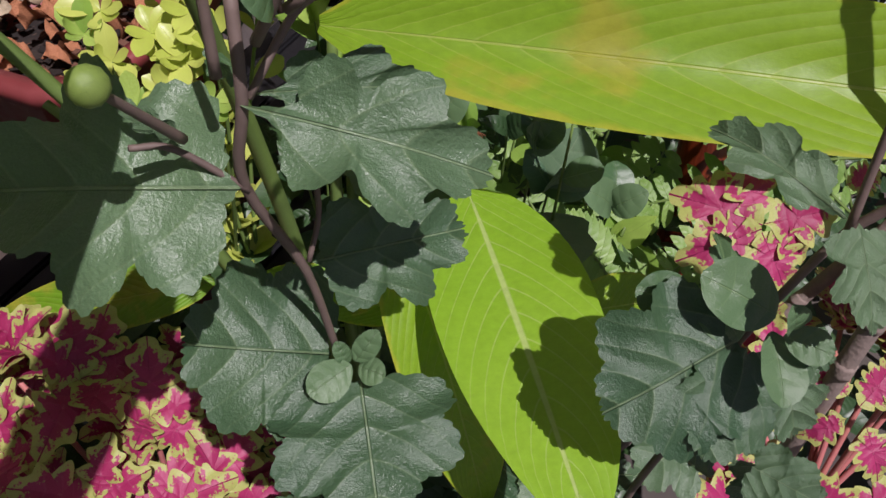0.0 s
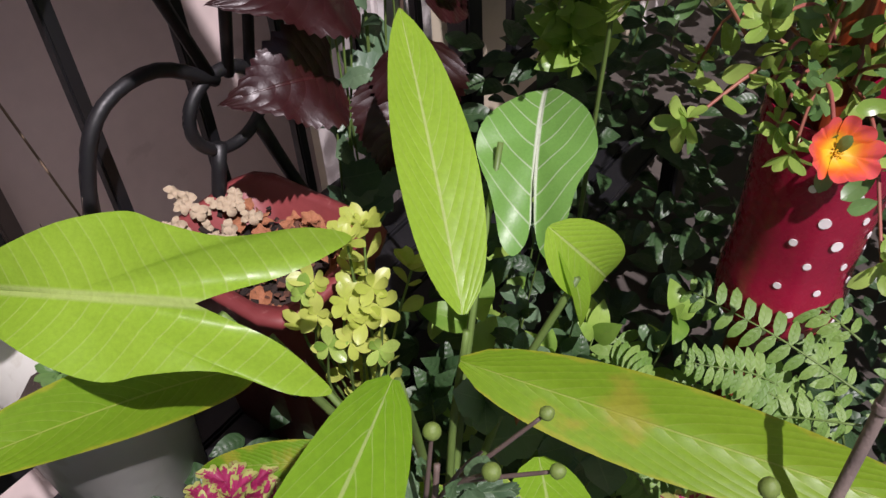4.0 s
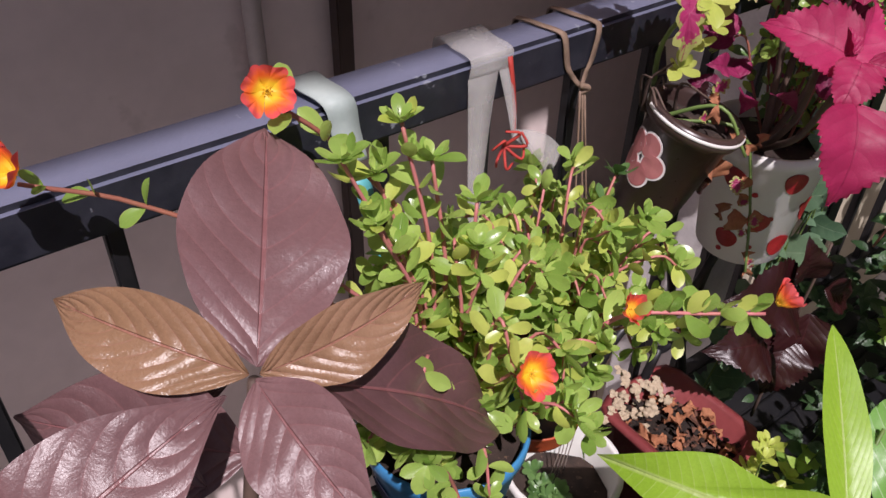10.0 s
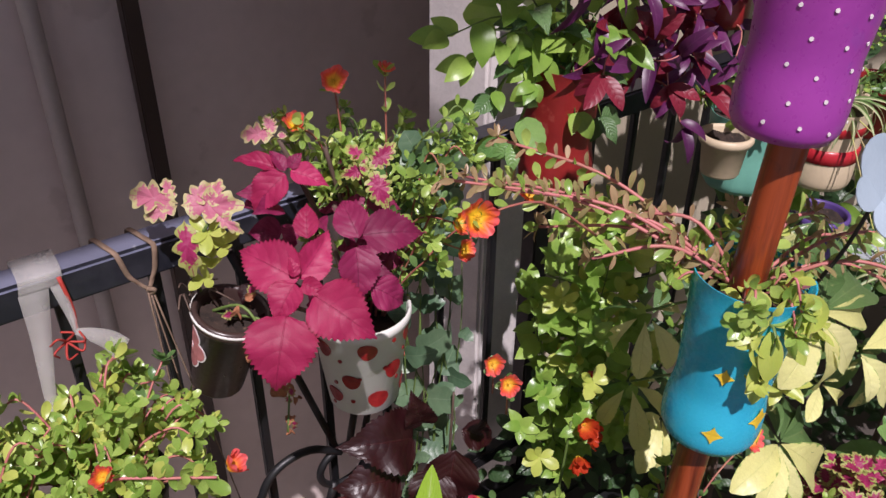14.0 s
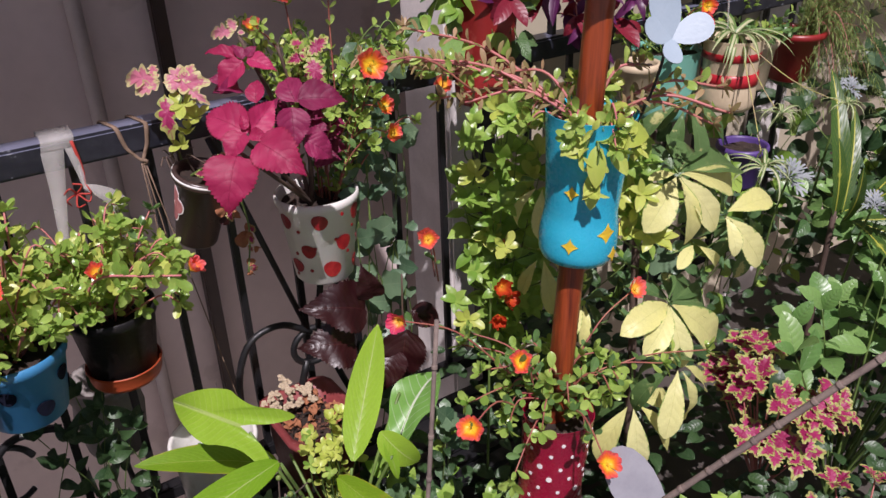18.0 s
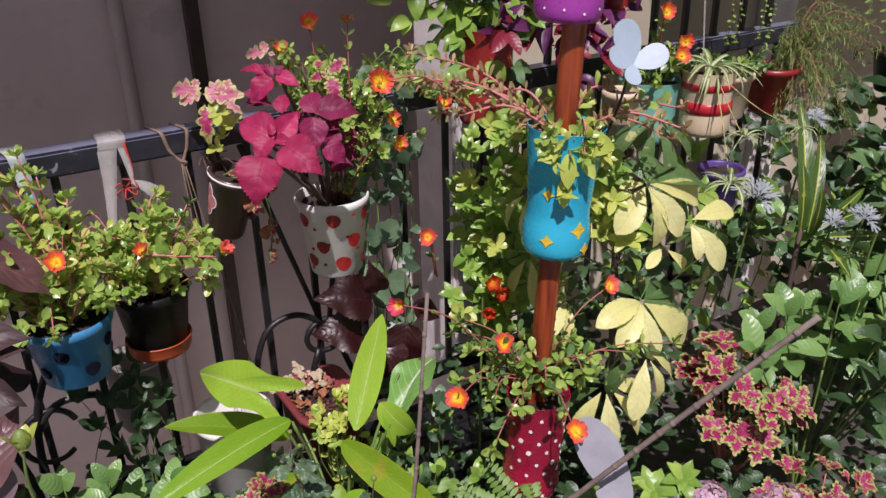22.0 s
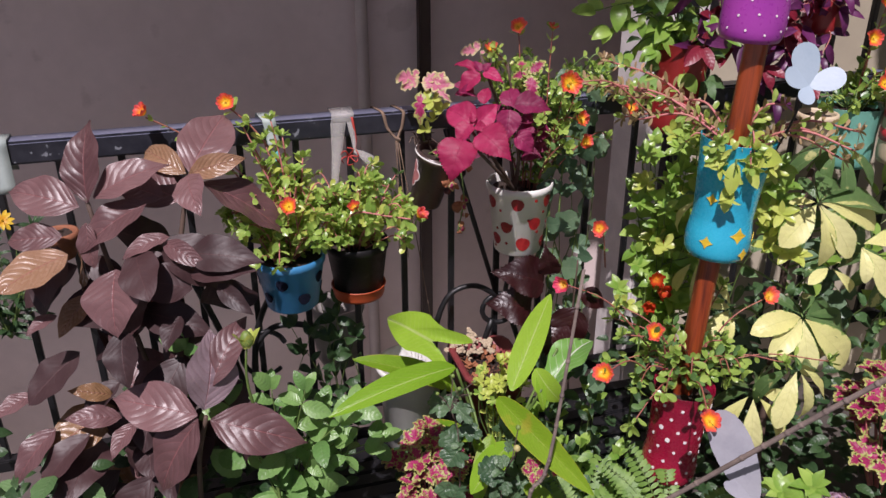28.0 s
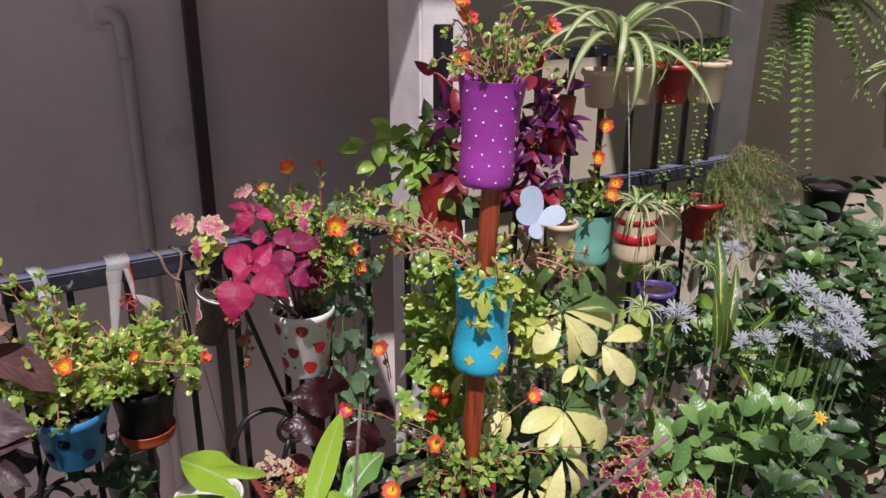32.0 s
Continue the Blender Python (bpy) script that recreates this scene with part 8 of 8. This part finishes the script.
for x in (1.57, 1.60, 1.69, 1.73):
    trailing(beads, [(x, 0.50, 1.30), (x + 0.005, 0.49, 1.2), (x - 0.004, 0.49, 1.06)], "jade", 0.012, 0.012, 0.0012, M["stem_brown"])
spi = thing("spider_plant", (1.385, 0.385, 1.03), "spider plant in the striped pot with hanging plantlets", "plant")


def tuft(parent, at, n, size, up=0.5):
    for i in range(n):
        a = 2.4 * i + rng.uniform(-.3, .3)
        add_leaf(parent, pick("spider"), aim(at, (math.cos(a), math.sin(a) - 0.2, rng.uniform(0.0, up)), size * rng.uniform(0.7, 1.2), (0, -0.2, 1)))


tuft(spi, (1.385, 0.385, 1.035), 30, 0.13)
for e, s in (((1.20, 0.15, 0.865), 0.09), ((1.24, 0.16, 0.955), 0.065), ((1.31, 0.08, 0.98), 0.045)):
    e = Vector(e)
    stem(spi, [(1.37, 0.36, 1.04), (Vector((1.37, 0.34, 1.0)) + e) / 2 + Vector((0, 0, 0.0)), e], 0.0012, 0.0009, M["bud_pale"], "runner")
    tuft(spi, e, 17, s, 0.8)
stem(spi, [(1.31, 0.40, 1.50), (1.325, 0.385, 1.3), (1.34, 0.37, 1.06)], 0.0022, 0.002, M["ribbon"], "string")
big = thing("spider_plant", (1.37, 0.5, 1.40), "large spider plant arching from the upper pot", "plant")
tuft(big, (1.33, 0.45, 1.44), 22, 0.36, 1.1)
small = thing("purslane", (1.315, 0.5, 1.0), "round-leaved purslane with an orange flower in the green pot", "plant", "purslane plants")
bush(small, (1.315, 0.49, 0.995), 0.085, 0.10, 14, "portulaca", 0.026, 0.02, 0.4, M["stem_green"], "portulaca_deep", 0.4)
for at in ((1.30, 0.40, 1.075), (1.27, 0.43, 1.17), (1.33, 0.42, 1.10), (1.30, 0.44, 1.25)):
    flower_on(small, (1.315, 0.49, 1.0), at, (-0.3, -0.8, 0.3), "orange", 0.021)
for nm, at, r, h, n in (("beige", (1.575, 0.47, 0.985), 0.075, 0.09, 10), ("red", (1.66, 0.56, 1.37), 0.06, 0.07, 8), ("beige2", (1.8, 0.56, 1.37), 0.08, 0.08, 8), ("beige3", (1.515, 0.56, 1.37), 0.07, 0.07, 8)):
    q = thing("purslane", at, "small-leaved trailing purslane in a hanging pot", "plant", "purslane plants")
    bush(q, at, r, h, n, "portulaca_deep", 0.020, 0.02, 0.6, M["stem_green"], "portulaca", 0.5)
fine = thing("moss_rose", (1.76, 0.46, 0.98), "fine needle-leaved bush spilling from the red pot", "plant")
nv, nf, nu = [], [], []
for k in range(120):
    a, r = rng.uniform(0, 6.28), 0.20 * math.sqrt(rng.random())
    e = Vector((1.88 + r * math.cos(a), 0.40 + 0.6 * r * math.sin(a), 1.0 + 0.14 * (1 - (r / 0.20) ** 2) + rng.uniform(-0.30, 0.03)))
    line = stem(fine, [(1.76, 0.46, 0.97), (Vector((1.76, 0.46, 1.05)) + e) / 2 + Vector((0, 0, 0.04)), e], 0.001, 0.0006, M["stem_green"] if k % 3 else M["stem_pink"], "stem", 4, 5)
    for p, q in zip(line, line[1:]):
        d = (q - p).normalized()
        for j in range(5):
            w = d.orthogonal().normalized()
            w.rotate(Matrix.Rotation(rng.uniform(0, 6.28), 3, d))
            m = aim(p.lerp(q, rng.random()), w + d * 0.6, rng.uniform(0.015, 0.03))
            me = SH["moss"][j % 2]
            start = len(nv)
            nv.extend(m @ v.co for v in me.vertices)
            nu.extend([(0.5, 0.5)] * len(me.vertices))
            nf.extend(tuple(start + i for i in f.vertices) for f in me.polygons)
place("needles", mesh_from("needles", nv, nf, L["moss"], nu), fine, Matrix())["kind"] = "stuff"
ff = thing("fern", (2.5, 0.7, 1.45), "hanging fern high against the beige wall", "plant")
for k in range(20):
    a = k * 0.9
    frond(ff, (2.3 + 0.02 * (k % 4), 0.68, 1.5), (math.cos(a) * 0.7, -0.5 - 0.3 * math.sin(a), 0.3 * math.sin(a)), rng.uniform(0.25, 0.4), 0.18, 0.03, 22, (0, -0.5, 0.8))
farp = thing("far_spider_plant", (2.75, 0.45, 1.25), "grassy pot plant hanging at the far end", "plant")
tuft(farp, (2.75, 0.45, 1.25), 34, 0.32, 1.0)
flared_pot("hanging_pot", (2.75, 0.45, 1.02), 0.10, 0.075, 0.2, M["beige_pot"], "beige pot hanging at the far end of the balcony", "small pots on the grille")
pale = thing("pale_leaf_bush", (2.2, 0.0, 0.0), "bush with pale buff leaves at the balcony's end", "plant")
for k in range(26):
    e = Vector((rng.uniform(1.85, 2.45), rng.uniform(-0.25, 0.25), rng.uniform(0.55, 0.98)))
    leafy_shoot(pale, [(2.15, 0.0, 0.1), (Vector((2.15, 0.0, 0.4)) + e) / 2, e], "pale_far" if e.x > 2.0 and e.y < 0.1 else "broad", 0.10, 0.07, M["stem_brown"], 0.003, (-0.3, -0.5, 0.8))

back = thing("railing_climber", (1.7, 0.60, 0.3), "tangled green climber along the far railing", "plant")
for k in range(44):
    x = rng.uniform(1.12, 2.7)
    z = rng.uniform(0.30, 0.66)
    e = Vector((x + rng.uniform(-.1, .1), rng.uniform(0.40, 0.58), z + rng.uniform(0.05, 0.2)))
    leafy_shoot(back, [(x, 0.61, z - 0.25), (x + rng.uniform(-.05, .05), 0.57, z - 0.05), e], rng.choice(("jade_heart", "broad", "dark_green", "ivy")), rng.uniform(0.05, 0.085), 0.04, M["stem_green"], 0.002, (-0.3, -0.7, 0.6))
side = thing("broad_leaf_bush", (1.95, 0.1, 0.0), "leafy green bush with pointed leaves near the far wall", "plant")
for k in range(26):
    e = Vector((rng.uniform(1.70, 2.35), rng.uniform(-0.15, 0.40), rng.uniform(0.48, 0.84)))
    leafy_shoot(side, [(1.95, 0.12, 0.1), (Vector((1.95, 0.12, 0.35)) + e) / 2, e], rng.choice(("broad", "dark_green", "rose")), 0.085, 0.06, M["stem_green"], 0.0025, (-0.4, -0.5, 0.75), pair=True)

# ---- ornaments and sticks ----
def butterfly(at, facing, size, label, spin=0.0, wings=((-0.7, 1.0), (0.5, 1.05), (-2.2, 0.62), (2.2, 0.62)), paint=None, slim=0.34):
    t = thing("butterfly_ornament", at, label, "ornament", "butterfly ornaments")
    z = Vector(facing).normalized()
    turn = z.to_track_quat("Z", "Y").to_matrix().to_4x4() @ Matrix.Rotation(spin, 4, "Z")
    for ang, k in wings:
        bm = bmesh.new()
        n = 20
        top = [bm.verts.new((slim * size * k * math.sin(2 * math.pi * i / n) * (1.1 - 0.3 * math.cos(2 * math.pi * i / n)), 0.5 * size * k * (1 - math.cos(2 * math.pi * i / n)), 0.0006)) for i in range(n)]
        low_ = [bm.verts.new((v.co.x, v.co.y, -0.0006)) for v in top]
        bm.faces.new(top)
        bm.faces.new(low_[::-1])
        for i in range(n):
            bm.faces.new((top[i], low_[i], low_[(i + 1) % n], top[(i + 1) % n]))
        m = Matrix.Translation(at) @ turn @ Matrix.Rotation(ang, 4, "Z") @ Matrix.Rotation(0.35, 4, "X")
        me = bpy.data.meshes.new("wing")
        bm.to_mesh(me)
        bm.free()
        me.materials.append(paint or M["butterfly"])
        place("wing", me, t, m)
    return t


b1 = butterfly((0.770, 0.030, 1.190), (-0.25, -0.8, 0.55), 0.066, "pale blue painted butterfly on a wire above the turquoise pot", 0.0, ((0.22, 1.05), (1.2, 0.75), (-1.35, 0.85), (2.75, 0.62)), slim=0.30)
stem(b1, [(0.770, 0.035, 1.19), (0.765, 0.05, 1.12), (0.75, 0.08, 1.03)], 0.0022, 0.0022, M["iron_dull"], "wire")
stick = thing("bare_stick", (0.62, -0.135, 0.6), "thin grey bare stick leaning across the plants", "stick")
stem(stick, [(0.345, 0.224, 0.006), (0.601, -0.111, 0.559), (0.69, -0.228, 0.752), (0.772, -0.335, 0.925)], 0.0048, 0.0042, M["twig"], "shaft", 8)
for f in (0.3, 0.55, 0.75):
    p = Vector((0.601, -0.111, 0.559)).lerp(Vector((0.772, -0.335, 0.925)), f)
    stem(stick, [p, p + Vector((0.002, -0.004, 0.006))], 0.003, 0.002, M["twig"], "knot", 6)
b2 = butterfly((0.700, -0.115, 0.470), (-0.55, -0.7, 0.45), 0.118, "large lilac-grey butterfly ornament low among the ferns", 0.0, ((0.52, 1.65), (1.1, 0.6)), M["lilac"], 0.16)
stem(b2, [(0.700, -0.115, 0.470), (0.700, -0.11, 0.3), (0.700, -0.11, 0.0)], 0.003, 0.003, M["iron_dull"], "wire")
def lilac_head(at, n, label):
    """A domed head of small five-pointed florets on a thin stalk."""
    at = Vector(at)
    t = thing("lilac_flower", tuple(at), label, "flower", "lilac flower heads")
    stem(t, [(at.x + 0.012, at.y + 0.015, 0.0), (at.x + 0.003, at.y + 0.006, at.z * 0.6), at], 0.002, 0.0016, M["stem_green"])
    for i in range(n):
        a, zz = 2.4 * i, 1 - 1.05 * (i + 0.5) / n
        s = math.sqrt(max(0, 1 - zz * zz))
        w = Vector((math.cos(a) * s * 1.15, math.sin(a) * s * 1.15, zz * 0.75))
        p = at + w * rng.uniform(0.024, 0.028)
        stem(t, [at, (at + p) / 2, p], 0.0007, 0.0007, M["stem_pink"], "stalk", 3, 2)
        flower(t, p, w + Vector((rng.uniform(-.3, .3), rng.uniform(-.3, .3), 0.2)), 0.0095, "pink", 5, 0.15, "floret")
    return t


head = lilac_head((0.787, -0.206, 0.515), 28, "round lilac flower head of many small florets")
lilac_head((0.86, -0.26, 0.49), 18, "small lilac flower head beside a larger one")
lilac_head((0.90, -0.27, 0.50), 16, "lilac flower head half hidden among leaves")
for p in ((0.72, -0.15, 0.52), (0.76, -0.17, 0.54), (0.74, -0.12, 0.5)):
    rosette(head, "jade_heart", p, (-0.3, -0.3, 0.9), 0.042, 8)
    stem(head, [p, (p[0], p[1], 0.2)], 0.002, 0.002, M["stem_green"])
dry = thing("dry_leaf", (0.412, 0.237, 0.403), "curled dry brown leaf caught among the stems", "leaf")
for k, (b_, p_) in enumerate((((0.41, 0.237, 0.43), (0.415, 0.235, 0.385)), ((0.412, 0.237, 0.43), (0.425, 0.230, 0.40)))):
    leaf(dry, DRYLEAF, b_, p_, (-.6, -.6, .4), 1.1)
def node_rings(parent, points, count, r):
    """Slightly swollen joints along a twig."""
    line = curve_points(points, 12)
    for i in range(count):
        k = int((i + 0.7) / count * (len(line) - 2))
        d = (line[k + 1] - line[k]).normalized()
        stem(parent, [line[k] - d * 0.003, line[k], line[k] + d * 0.003], r, r * 0.94, M["twig"], "node", 8, 2)


twig = thing("bare_twig", (0.40, 0.10, 0.0), "upright grey cut twig among the lime blades", "stick")
stem(twig, [(0.351, 0.066, 0.0), (0.321, 0.036, 0.428), (0.353, 0.025, 0.54), (0.393, 0.026, 0.916)], 0.0042, 0.0030, M["twig"], "shaft", 8)

node_rings(twig, [(0.351, 0.066, 0.0), (0.321, 0.036, 0.428), (0.353, 0.025, 0.54), (0.393, 0.026, 0.916)], 15, 0.0043)
node_rings(stick, [(0.345, 0.224, 0.006), (0.601, -0.111, 0.559), (0.69, -0.228, 0.752), (0.772, -0.335, 0.925)], 14, 0.0054)
flush_joined()
